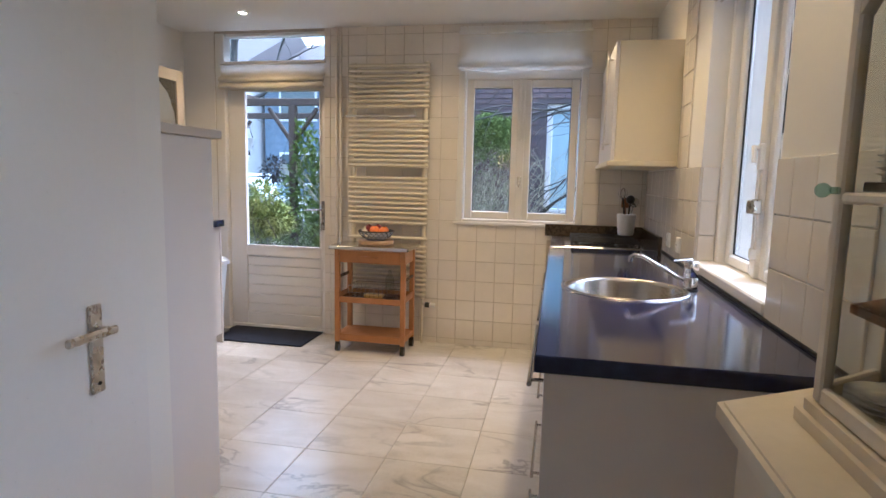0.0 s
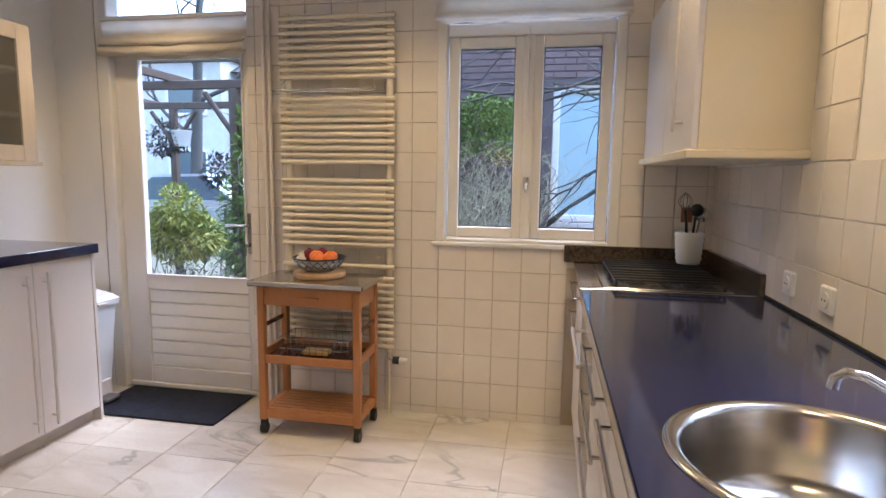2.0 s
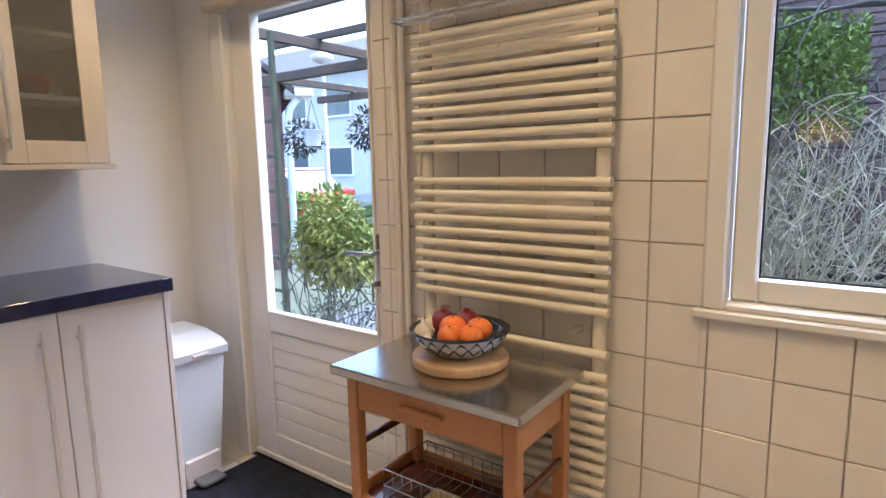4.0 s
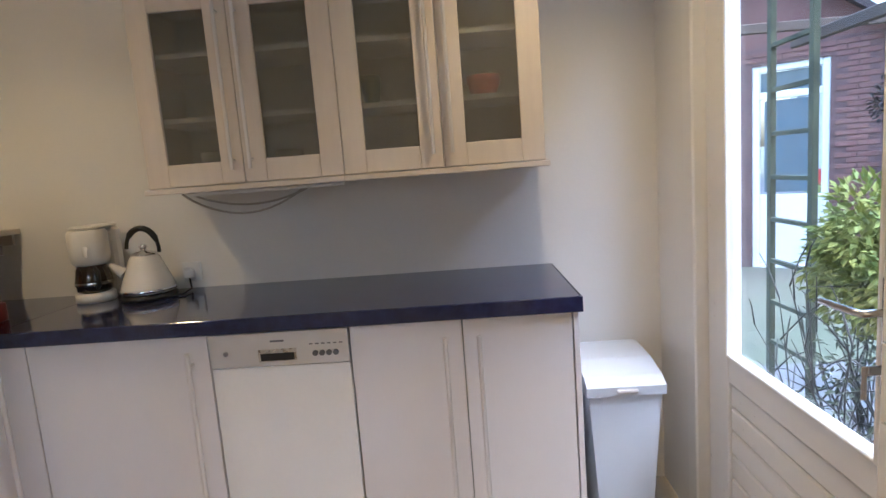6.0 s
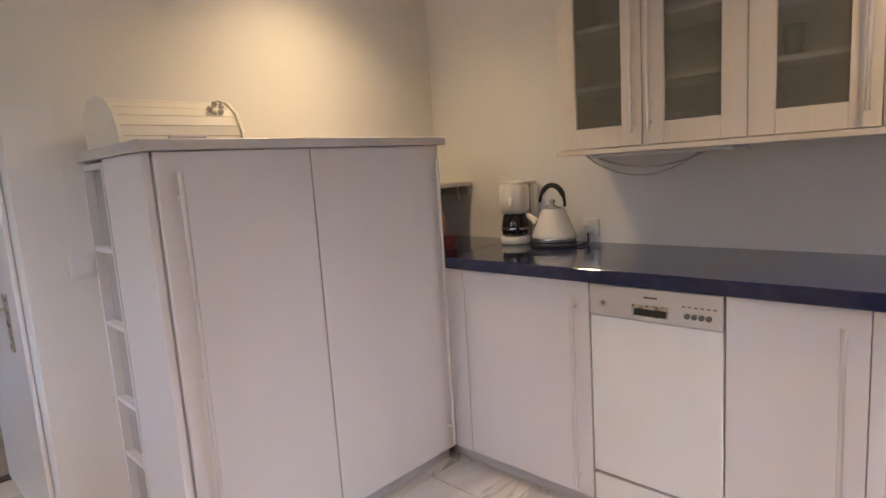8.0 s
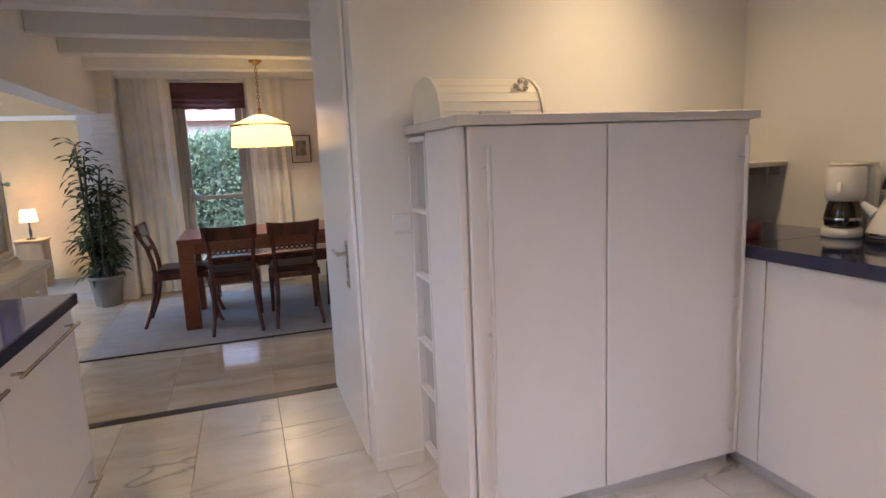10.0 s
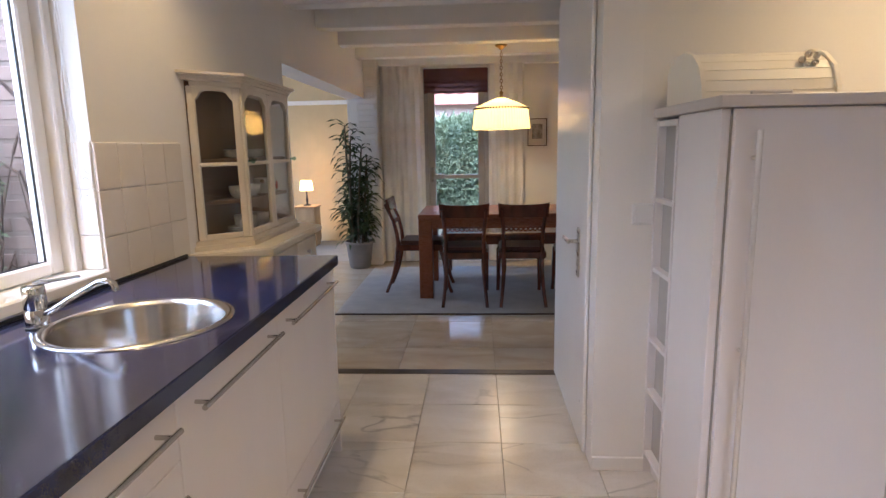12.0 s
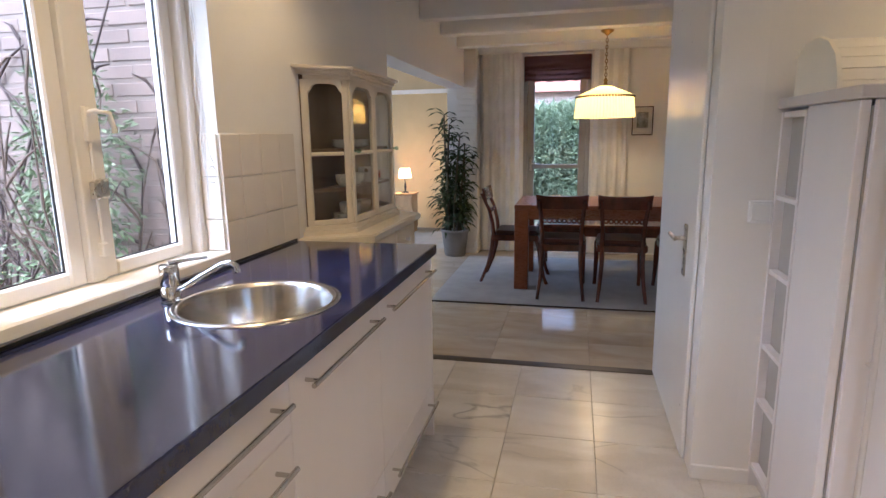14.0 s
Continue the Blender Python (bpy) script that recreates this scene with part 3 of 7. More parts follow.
dw = thing("dishwasher", (-1.82, 2.705, 0), "built-in dishwasher with steel control panel and white door", "dishwasher")
part("body", MB().box(-2.08, FX - 0.021, 2.479, 2.931, 0.06, 0.905), CARCASS, dw)
pn = part("control_panel", MB().box(FX - 0.019, FX + 0.004, 2.480, 2.930, 0.790, 0.902, 0.003), material("brushed_steel_panel", (0.72, 0.70, 0.67), 0.42, 1, 0.04, 6, 200, 0.05), dw, "brushed steel control panel")
part("grip", MB().box(FX + 0.003, FX + 0.0055, 2.638, 2.762, 0.805, 0.845, 0.002), NICKEL, pn)
part("grip_recess", MB().box(FX + 0.005, FX + 0.0068, 2.646, 2.754, 0.808, 0.832, 0.001), BLACKPLASTIC, pn)
for k in range(4):
    part("button", MB().tube([(FX + 0.003, 2.822 + k * 0.022, 0.825), (FX + 0.010, 2.822 + k * 0.022, 0.825)], 0.009, 12), LEAD, pn)
part("dial", MB().tube([(FX + 0.003, 2.535, 0.838), (FX + 0.009, 2.535, 0.838)], 0.008, 12), CHROME, pn)
for k in range(6):
    part("lettering", MB().box(FX + 0.0042, FX + 0.0048, 2.805 + k * 0.019, 2.816 + k * 0.019, 0.853, 0.857), LEAD, pn)
part("badge", MB().box(FX + 0.0042, FX + 0.0048, 2.680, 2.725, 0.868, 0.874), LEAD, pn)
part("door", front_x(MB(), 2.480, 2.930, 0.196, 0.787), WHITEPAINT, dw)
part("kick_panel", front_x(MB(), 2.480, 2.930, 0.06, 0.184), WHITEPAINT, dw)
part("plinth", MB().box(-2.05, FX - 0.05, 2.477, 2.933, 0.0, 0.058), SHELFTOP, dw)
wt = thing("worktop", (-1.8, 2.6, 0.908), "long dark blue stone worktop along the cupboards", "worktop")
part("slab", MB().box(WW, -1.516, 1.7805, 3.658, 0.908, 0.955, 0.003), STONE, wt)
part("slab", MB().box(WW, -1.548, SW, 1.78, 0.908, 0.955), STONE, wt)
part("edge_band", MB().box(-1.5155, -1.512, 1.7805, 3.662, 0.907, 0.9545, 0.001), STONE, wt)
part("edge_band", MB().box(WW, -1.516, 3.6585, 3.662, 0.907, 0.9545, 0.001), STONE, wt)

# wall cabinets with frosted doors
CX = -1.785
for i, (y0, y1) in enumerate(((2.220, 2.918), (2.918, 3.612))):
    wc = thing("wall_cabinet", (-1.95, (y0 + y1) / 2, 1.355), "limed wood wall cupboard with two frosted glass doors", "cabinet", "frosted glass wall cupboards")
    for a in (y0, y1 - 0.016):
        part("side_panel", MB().box(WW, CX - 0.021, a, a + 0.016, 1.372, 2.04), LIMED, wc)
    part("top_panel", MB().box(WW, CX - 0.021, y0 + 0.016, y1 - 0.016, 2.02, 2.04), LIMED, wc)
    part("floor_panel", MB().box(WW, CX - 0.021, y0 + 0.016, y1 - 0.016, 1.372, 1.39), LIGHTCARCASS, wc)
    part("back_panel", MB().box(WW, WW + 0.008, y0 + 0.016, y1 - 0.016, 1.39, 2.02), LIGHTCARCASS, wc)
    for z in (1.595, 1.815):
        part("shelf", MB().box(WW + 0.01, CX - 0.035, y0 + 0.017, y1 - 0.017, z, z + 0.018, 0.001), WHITEPAINT, wc)
    part("bottom_board", MB().box(WW, CX + 0.012, y0 - (0.012 if i == 0 else 0), y1 + (0.012 if i else 0), 1.352, 1.371, 0.002), LIMED, wc)
    ym = (y0 + y1) / 2
    for j, (a, c) in enumerate(((y0, ym), (ym, y1))):
        d = part("door", pane_frame(MB(), "y", CX - 0.02, CX, a + 0.0015, c - 0.0015, 1.374, 2.04, 0.078, 0.002), LIMED, wc)
        part("frosted_pane", MB().box(CX - 0.014, CX - 0.009, a + 0.076, c - 0.076, 1.448, 1.966), FROST, d)
        y = c - 0.032 if j == 0 else a + 0.032
        bar_handle("handle", (CX, y, 1.42), (CX, y, 1.98), (0.028, 0, 0), d, 0.0065)
for y, z, r, h, col, nm, lb in ((3.02, 1.613, 0.035, 0.10, (0.10, 0.16, 0.12), "tin", "dark green tin behind frosted glass"), (3.42, 1.613, 0.06, 0.07, (0.45, 0.07, 0.05), "bowl", "red bowl behind frosted glass"),
                               (3.00, 1.391, 0.05, 0.05, (0.05, 0.05, 0.08), "bowl", "dark bowl behind frosted glass"), (3.12, 1.391, 0.05, 0.06, (0.22, 0.10, 0.05), "bowl", "brown bowl behind frosted glass"),
                               (2.42, 1.391, 0.045, 0.10, (0.5, 0.5, 0.46), "jar", "pale jar behind frosted glass"), (2.70, 1.391, 0.05, 0.09, (0.42, 0.42, 0.38), "jar", "pale jar behind frosted glass")):
    solid(nm, MB().lathe(-1.90, y, [(r * 0.7, z), (r, z + h * 0.6), (r, z + h), (r * 0.9, z + h), (r * 0.85, z + h * 0.3)], 18), material("pantry_" + nm, col, 0.4), lb, nm, loc=(-1.90, y, z))
lc = MB()
for k in range(2):
    lc.tube([(-1.88 - 0.02 * k, 2.29 + 0.46 * s + 0.02 * k, 1.348 - (0.085 - 0.03 * k) * math.sin(math.pi * s) ** 0.8) for s in np.linspace(0, 1, 14)], 0.004, 6)
solid("cable", lc, material("grey_cable", (0.48, 0.44, 0.39), 0.5), "grey cable looping under the wall cupboard", "cable", loc=(-1.88, 2.6, 1.35))
solid("cupboard_light", MB().box(-2.05, -1.85, 2.32, 2.86, 1.337, 1.351, 0.004), WHITEPLASTIC, "slim white strip lamp under the wall cupboard, off", "lamp", loc=(-1.95, 2.6, 1.34))

# tall cupboard
tc_ = thing("tall_cupboard", (-0.94, 1.5, 0), "chest-high pale grey cupboard with two doors and a side shelf niche", "cabinet")
TY = 1.775
part("body", MB().box(-1.535, -0.375, SW, TY - 0.021, 0.07, 1.42), CARCASS, tc_)
part("side_panel", MB().box(-0.374, -0.348, 1.415, TY - 0.022, 0.0, 1.435, 0.002), LACQUER, tc_)
part("plinth", MB().box(-1.535, -0.376, SW, TY - 0.05, 0.0, 0.07), SHELFTOP, tc_)
part("top_board", MB().box(-1.565, -0.330, SW, 1.797, 1.437, 1.470, 0.003), SHELFTOP, tc_)
for x0, x1, hx in ((-0.895, -0.377, -0.432), (-1.535, -0.897, -1.492)):
    d = part("door", MB().box(x0 + 0.0015, x1 - 0.0015, TY - 0.019, TY, 0.075, 1.434, 0.0015), LACQUER, tc_)
    bar_handle("handle", (hx, TY, 0.11), (hx, TY, 1.375), (0, 0.033, 0), d, 0.008, 3)
for nm, mb in (("niche_side", MB().box(-0.62, -0.345, SW, SW + 0.016, 0.0, 1.425)), ("niche_side", MB().box(-0.62, -0.345, 1.398, 1.4135, 0.0, 1.425)), ("niche_back", MB().box(-0.62, -0.61, SW + 0.016, 1.398, 0.0, 1.425))):
    part(nm, mb, LACQUER, tc_)
for z in (1.14, 0.87, 0.585, 0.37, 0.10):
    part("shelf", MB().box(-0.609, -0.347, SW + 0.0165, 1.3975, z - 0.016, z, 0.001), LACQUER, tc_)
part("niche_top", MB().box(-0.609, -0.347, SW + 0.0165, 1.3975, 1.405, 1.425, 0.001), LACQUER, tc_)
solid("figurine", MB().lathe(-0.42, 1.345, [(0.022, 0.586), (0.026, 0.61), (0.018, 0.64), (0.022, 0.665), (0.014, 0.69), (0.004, 0.70)], 14), material("yellow_white_glaze", (0.72, 0.66, 0.40), 0.3), "small pale yellow ceramic ornament on the niche shelf", "ornament", loc=(-0.42, 1.345, 0.585))
solid("figurine", MB().lathe(-0.41, 1.35, [(0.03, 0.871), (0.034, 0.90), (0.022, 0.94), (0.02, 0.97), (0.004, 0.985)], 14), WHITEPLASTIC, "small white ceramic ornament on the niche shelf", "ornament", loc=(-0.41, 1.35, 0.87))
solid("ball", MB().ball((-0.41, 1.35, 0.121), 0.02), material("dark_red", (0.12, 0.02, 0.015), 0.4), "small dark red ball on the lowest niche shelf", "ball", loc=(-0.41, 1.35, 0.10))

BINCREAM = material("cream_bin_lacquer", (0.84, 0.79, 0.66), 0.4, 0, 0.02, 5, 60, 0.05)
# bread bin
bb = thing("bread_bin", (-0.57, 1.42, 1.47), "cream roll-top bread bin on the tall cupboard", "bread bin")
side = [(1.235, 1.471), (1.235, 1.60), (1.30, 1.636), (1.40, 1.640), (1.47, 1.620), (1.53, 1.575), (1.56, 1.51), (1.565, 1.471)]
part("end_board", MB().prism(side, "x", -0.375, -0.362), BINCREAM, bb)
part("end_board", MB().prism(side, "x", -0.778, -0.765), BINCREAM, bb)
part("base_board", MB().box(-0.764, -0.376, 1.236, 1.56, 1.471, 1.482), BINCREAM, bb)
part("back_board", MB().box(-0.764, -0.376, 1.237, 1.249, 1.483, 1.60), BINCREAM, bb)
curve = [(1.249, 1.598), (1.30, 1.628), (1.35, 1.634), (1.40, 1.632), (1.455, 1.617), (1.495, 1.594), (1.525, 1.565), (1.543, 1.532), (1.552, 1.498), (1.554, 1.482)]
for (y0, z0), (y1, z1) in zip(curve, curve[1:]):
    dy, dz = (y1 - y0), (z1 - z0)
    ln = math.hypot(dy, dz)
    ny, nz = dz / ln * 0.008, -dy / ln * 0.008
    g = 0.04
    q = [(y0 + dy * g, z0 + dz * g), (y1 - dy * g, z1 - dz * g), (y1 - dy * g + ny, z1 - dz * g + nz), (y0 + dy * g + ny, z0 + dz * g + nz)]
    part("slat", MB().prism(q, "x", -0.764, -0.376), BINCREAM, bb)
part("grip", MB().box(-0.635, -0.51, 1.552, 1.566, 1.487, 1.500, 0.004), SHELFTOP, bb)
orn = MB()
for a in range(5):
    orn.ball((-0.70 + 0.022 * math.cos(a * 1.256), 1.515 + 0.006 * math.sin(a), 1.592 + 0.016 * math.sin(a * 1.256)), 0.011, 8, 6)
part("flower_ornament", orn, NICKEL, bb, "grey moulded flower")

# corner: shelf, canisters
cs_ = thing("corner_shelf", (-2.0, 1.35, 1.235), "small grey wall shelf in the worktop corner", "shelf")
part("board", MB().box(-2.118, -1.58, SW + 0.001, 1.46, 1.235, 1.257, 0.002), SHELFTOP, cs_)
part("bracket", MB().box(-2.118, -2.104, SW + 0.03, 1.43, 1.19, 1.2345, 0.002).box(-2.118, -2.09, 1.36, 1.37, 1.15, 1.2345, 0.002), SHELFTOP, cs_)
solid("canister", MB().lathe(-1.70, 1.625, [(0.055, 0.956), (0.058, 0.96), (0.058, 1.015), (0.05, 1.02)], 20), material("dark_red_tin", (0.16, 0.02, 0.015), 0.35), "dark red tin on the worktop", "tin", loc=(-1.70, 1.625, 0.955))
solid("canister", MB().lathe(-1.755, 1.50, [(0.055, 0.956), (0.058, 0.96), (0.058, 1.10), (0.052, 1.11)], 20), material("orange_tin", (0.55, 0.16, 0.02), 0.4), "orange tin on the worktop", "tin", loc=(-1.755, 1.50, 0.955))
pm = MB()
random.seed(5)
for k in range(40):
    pm.leaf((-1.66 + random.uniform(-0.03, 0.03), 1.40, 1.258 + random.uniform(0, 0.02)), (random.uniform(-1, 1), random.uniform(-1, 1), random.uniform(0.2, 1)), (0, 0, 1), 0.03, 0.014)
LEAFY = material("house_leaf", (0.05, 0.08, 0.026), 0.5, 0, 0.25, 8, 60, 0.1)
solid("small_plant", pm, LEAFY, "small green plant on the corner shelf", "plant", loc=(-1.66, 1.40, 1.257))

# coffee maker
cm = thing("coffee_maker", (-1.99, 1.83, 0.955), "white filter coffee maker with dark glass jug", "coffee maker")
CREAMPLASTIC = material("cream_plastic", (0.74, 0.71, 0.65), 0.35, 0, 0.02)
part("base", MB().lathe(-1.975, 1.84, [(0.068, 0.956), (0.072, 0.960), (0.072, 0.988), (0.066, 0.993)], 28), CREAMPLASTIC, cm)
part("tank", MB().box(-2.095, -2.04, 1.775, 1.905, 0.956, 1.240, 0.012), CREAMPLASTIC, cm)
part("filter_holder", MB().lathe(-1.975, 1.84, [(0.056, 1.102), (0.066, 1.112), (0.071, 1.135), (0.071, 1.225), (0.064, 1.238)], 28), CREAMPLASTIC, cm)
part("holder_grip", MB().tube([(-1.908, 1.868, 1.170), (-1.890, 1.878, 1.168), (-1.886, 1.880, 1.140)], [0.010, 0.009, 0.007], 8), CREAMPLASTIC, cm)
part("lid", MB().box(-2.092, -1.945, 1.785, 1.895, 1.2405, 1.254, 0.006), CREAMPLASTIC, cm)
JUG = material("smoked_glass", (0.03, 0.022, 0.018), 0.06, 0, 0.05, coat=0.5)
jg = part("jug", MB().lathe(-1.975, 1.84, [(0.05, 0.993), (0.062, 1.0), (0.066, 1.04), (0.058, 1.085), (0.05, 1.10)], 24), JUG, cm, "dark glass jug")
part("jug_handle", MB().tube([(-1.925, 1.885, 1.09), (-1.90, 1.91, 1.08), (-1.90, 1.91, 1.03), (-1.925, 1.885, 1.015)], 0.008, 8), BLACKPLASTIC, jg)
part("jug_band", MB().lathe(-1.975, 1.84, [(0.0665, 1.022), (0.0675, 1.024), (0.0675, 1.034), (0.0665, 1.036)], 24, caps=(False, False)), STEEL, jg)

# kettle
kt = thing("kettle", (-1.97, 2.06, 0.955), "white cone-shaped electric kettle with black handle", "kettle")
part("base", MB().lathe(-1.97, 2.06, [(0.10, 0.956), (0.105, 0.962), (0.10, 0.975), (0.08, 0.978)], 28), BLACKPLASTIC, kt)
KETT = material("white_enamel", (0.74, 0.71, 0.66), 0.15, 0, 0.02, coat=0.4)
part("body", MB().lathe(-1.97, 2.06, [(0.095, 0.980), (0.102, 0.990), (0.097, 1.01), (0.055, 1.115), (0.045, 1.125)], 28), KETT, kt)
part("rim", MB().lathe(-1.97, 2.06, [(0.1025, 0.986), (0.1045, 0.990), (0.1025, 0.996)], 28, caps=(False, False)), CHROME, kt)
part("lid", MB().lathe(-1.97, 2.06, [(0.05, 1.126), (0.046, 1.134), (0.012, 1.142), (0.011, 1.150), (0.017, 1.158), (0.010, 1.166), (0.0005, 1.168)], 20), CHROME, kt)
part("spout", MB().tube([(-1.945, 1.985, 1.06), (-1.94, 1.955, 1.085), (-1.937, 1.94, 1.10)], [0.022, 0.015, 0.010], 12), KETT, kt)
part("handle", MB().tube([(-1.965 + 0.005 * math.cos(a), 2.06 - 0.062 * math.cos(a), 1.145 + 0.085 * math.sin(a)) for a in np.linspace(0.1, math.pi + 0.15, 14)], [0.007] * 3 + [0.012] * 8 + [0.007] * 3, 10), BLACKPLASTIC, kt)
solid("power_cable", MB().tube([(-1.93, 2.15, 0.961), (-1.96, 2.20, 0.962), (-2.05, 2.19, 0.965), (-2.10, 2.16, 1.02)], 0.004, 6), BLACKPLASTIC, "short black kettle cable on the worktop", "cable", loc=(-2.0, 2.15, 0.955))
solid("power_cable", MB().tube([(-2.06, 1.93, 1.0), (-2.08, 1.97, 1.05), (-2.11, 2.0, 1.06)], 0.004, 6), BLACKPLASTIC, "short black coffee maker cable by the wall", "cable", loc=(-2.08, 1.96, 1.0))
so = thing("wall_socket", (-2.115, 2.19, 1.02), "white wall socket behind the kettle", "socket")
part("plate", MB().box(WW, -2.108, 2.13, 2.21, 0.985, 1.065, 0.004), WHITEPLASTIC, so)
part("plug", MB().box(-2.108, -2.075, 2.145, 2.185, 1.0, 1.045, 0.008), WHITEPLASTIC, so)

# pedal bin
pb = thing("pedal_bin", (-1.86, 3.83, 0), "tall white plastic pedal bin with grey pedal", "bin")
def taper(mb, x0, x1, y0, y1, z0, z1, d):
    pts = [(x0 + d, y0 + d, z0), (x1 - d, y0 + d, z0), (x1 - d, y1 - d, z0), (x0 + d, y1 - d, z0), (x0, y0, z1), (x1, y0, z1), (x1, y1, z1), (x0, y1, z1)]
    return mb.add(pts, [(3, 2, 1, 0), (4, 5, 6, 7), (0, 1, 5, 4), (1, 2, 6, 5), (2, 3, 7, 6), (3, 0, 4, 7)])
BINW = material("bin_plastic", (0.62, 0.65, 0.69), 0.35, 0, 0.015)
part("body", taper(MB(), -2.06, -1.675, 3.70, 3.945, 0.03, 0.565, 0.035), BINW, pb)
part("lid", MB().prism([(-2.07, 0.566), (-1.66, 0.566), (-1.655, 0.60), (-1.70, 0.622), (-1.82, 0.645), (-2.0, 0.648), (-2.07, 0.63)], "y", 3.69, 3.955), BINW, pb)
part("lid_clip", MB().box(-1.664, -1.650, 3.79, 3.86, 0.578, 0.592, 0.003), SHELFTOP, pb)
part("pedal", MB().box(-1.705, -1.62, 3.77, 3.88, 0.022, 0.045, 0.006), LEAD, pb)
part("pedal_housing", MB().box(-1.72, -1.69, 3.745, 3.905, 0.0, 0.13, 0.006), SHELFTOP, pb)

solid("door_mat", MB().box(-1.70, -0.90, 3.68, 4.10, 0.001, 0.012, 0.004), RUBBER, "dark navy rubber-backed mat at the garden door", "mat", loc=(-1.30, 3.9, 0))

# ---- radiator ----
rd = thing("towel_radiator", (-0.345, 4.05, 0.38), "tall cream towel radiator on the tiled wall", "radiator")
RY = 4.035
for x in (-0.615, -0.042):
    part("upright", MB().tube([(x, RY + 0.01, 0.36), (x, RY + 0.01, 2.17)], 0.019, 12), ENAMEL, rd)
for z0, z1, n in ((1.842, 2.145, 9), (1.395, 1.727, 10), (0.952, 1.296, 10)):
    for k in range(n):
        z = z0 + (z1 - z0) * k / (n - 1)
        part("tube", MB().tube([(-0.648, RY - 0.012, z), (-0.010, RY - 0.012, z)], 0.0125, 12), ENAMEL, rd)
part("tube", MB().tube([(-0.648, RY - 0.012, 0.835), (-0.010, RY - 0.012, 0.835)], 0.0125, 12), ENAMEL, rd)
for k in range(11):
    z = 0.395 + k * 0.0375
    part("tube", MB().tube([(-0.648, RY - 0.012, z), (-0.010, RY - 0.012, z)], 0.0125, 12), ENAMEL, rd)
for x in (-0.58, -0.115):
    for z in (2.10, 0.88):
        part("bracket", MB().tube([(x, RY + 0.005, z), (x, NW, z)], 0.011, 8), ENAMEL, rd)
vl = part("valve", MB().tube([(-0.045, RY + 0.01, 0.36), (-0.045, RY + 0.01, 0.325), (-0.02, RY + 0.005, 0.315)], 0.012, 10), NICKEL, rd)
part("valve_knob", MB().tube([(-0.018, RY, 0.315), (0.018, RY, 0.315)], 0.021, 14), BLACKPLASTIC, vl, "black ribbed valve collar")
part("valve_head", MB().tube([(0.018, RY, 0.315), (0.062, RY, 0.315)], [0.019, 0.016], 14), WHITEPLASTIC, vl)
part("feed_pipe", MB().tube([(-0.045, RY + 0.01, 0.32), (-0.045, RY + 0.01, 0.0)], 0.009, 10), ENAMEL, rd)
tr_ = MB().tube([(-0.655, 3.995, 1.765), (-0.655, 3.93, 1.765), (-0.10, 3.93, 1.765), (-0.10, 3.995, 1.765)], 0.004, 6)
for y in (3.955, 3.975):
    tr_.tube([(-0.655, y, 1.760), (-0.10, y, 1.760)], 0.003, 6)
for x in (-0.50, -0.25):
    tr_.tube([(x, 3.93, 1.762), (x, 4.0, 1.762)], 0.003, 6)
tr_.tube([(-0.655, 3.995, 1.765), (-0.62, 4.03, 1.83)], 0.004, 6).tube([(-0.10, 3.995, 1.765), (-0.135, 4.03, 1.83)], 0.004, 6)
solid("towel_rail", tr_, CHROME, "thin chrome wire rail hooked on the radiator", "rail", loc=(-0.38, 3.96, 1.765))
for x in (-0.772, -0.738):
    pp = thing("heating_pipe", (x, 4.075, 0), "cream painted heating pipe running up the wall", "pipe", "heating pipes by the garden door")
    part("pipe", MB().tube([(x, 4.075, 0.0), (x, 4.075, CEIL)], 0.011, 10), WALLTILE, pp)
    for z in (0.5, 1.2, 1.9):
        part("clip", MB().box(x - 0.016, x + 0.016, 4.084, 4.096, z, z + 0.02), WALLTILE, pp)

# ---- kitchen: east run ----
GX = 0.955                       # front of the east cupboards
SX, SYC, SR = 1.234, 2.005, 0.220     # sink centre and radius
EY0, EY1 = 1.062, 3.335            # composite worktop from end to hob
def front_w(mb, y0, y1, z0, z1, t=0.019):
    return mb.box(GX, GX + t, y0 + 0.0015, y1 - 0.0015, z0, z1, 0.0015)


def base_unit(y0, y1, cuts, label):
    """One base unit with stacked fronts, each with a bar pull near its top."""
    u = thing("base_cabinet", (1.27, (y0 + y1) / 2, 0), label, "cabinet", "base cupboards of the sink run")
    part("body", MB().box(GX + 0.021, EW, y0 + 0.001, y1 - 0.001, 0.10, 0.70 if y0 < SYC < y1 else 0.855), CARCASS, u)
    part("plinth", MB().box(GX + 0.05, EW, y0, y1, 0.0, 0.098), LACQUER, u)
    for z0, z1 in cuts:
        d = part("drawer_front" if len(cuts) > 1 else "door", front_w(MB(), y0, y1, z0 + 0.0015, z1 - 0.0015), LACQUER, u)
        bar_handle("handle", (GX, y0 + 0.05, z1 - 0.055), (GX, y1 - 0.05, z1 - 0.055), (-0.036, 0, 0), d, 0.0065, 2, STEEL)
    return u


base_unit(1.082, 1.76, [(0.25, 0.857), (0.10, 0.25)], "pale grey cupboard with deep front and low drawer")
base_unit(1.76, 2.36, [(0.25, 0.857), (0.10, 0.25)], "pale grey cupboard under the sink with low drawer")
base_unit(2.36, 2.93, [(0.71, 0.857), (0.55, 0.71), (0.33, 0.55), (0.10, 0.33)], "pale grey unit with four steel-handled drawers")
ov = thing("oven", (1.27, 3.22, 0), "built-in oven under the gas hob", "oven")
part("body", MB().box(GX + 0.021, EW, 2.932, 3.528, 0.10, 0.855), CARCASS, ov)
part("plinth", MB().box(GX + 0.05, EW, 2.932, 3.528, 0.0, 0.098), LACQUER, ov)
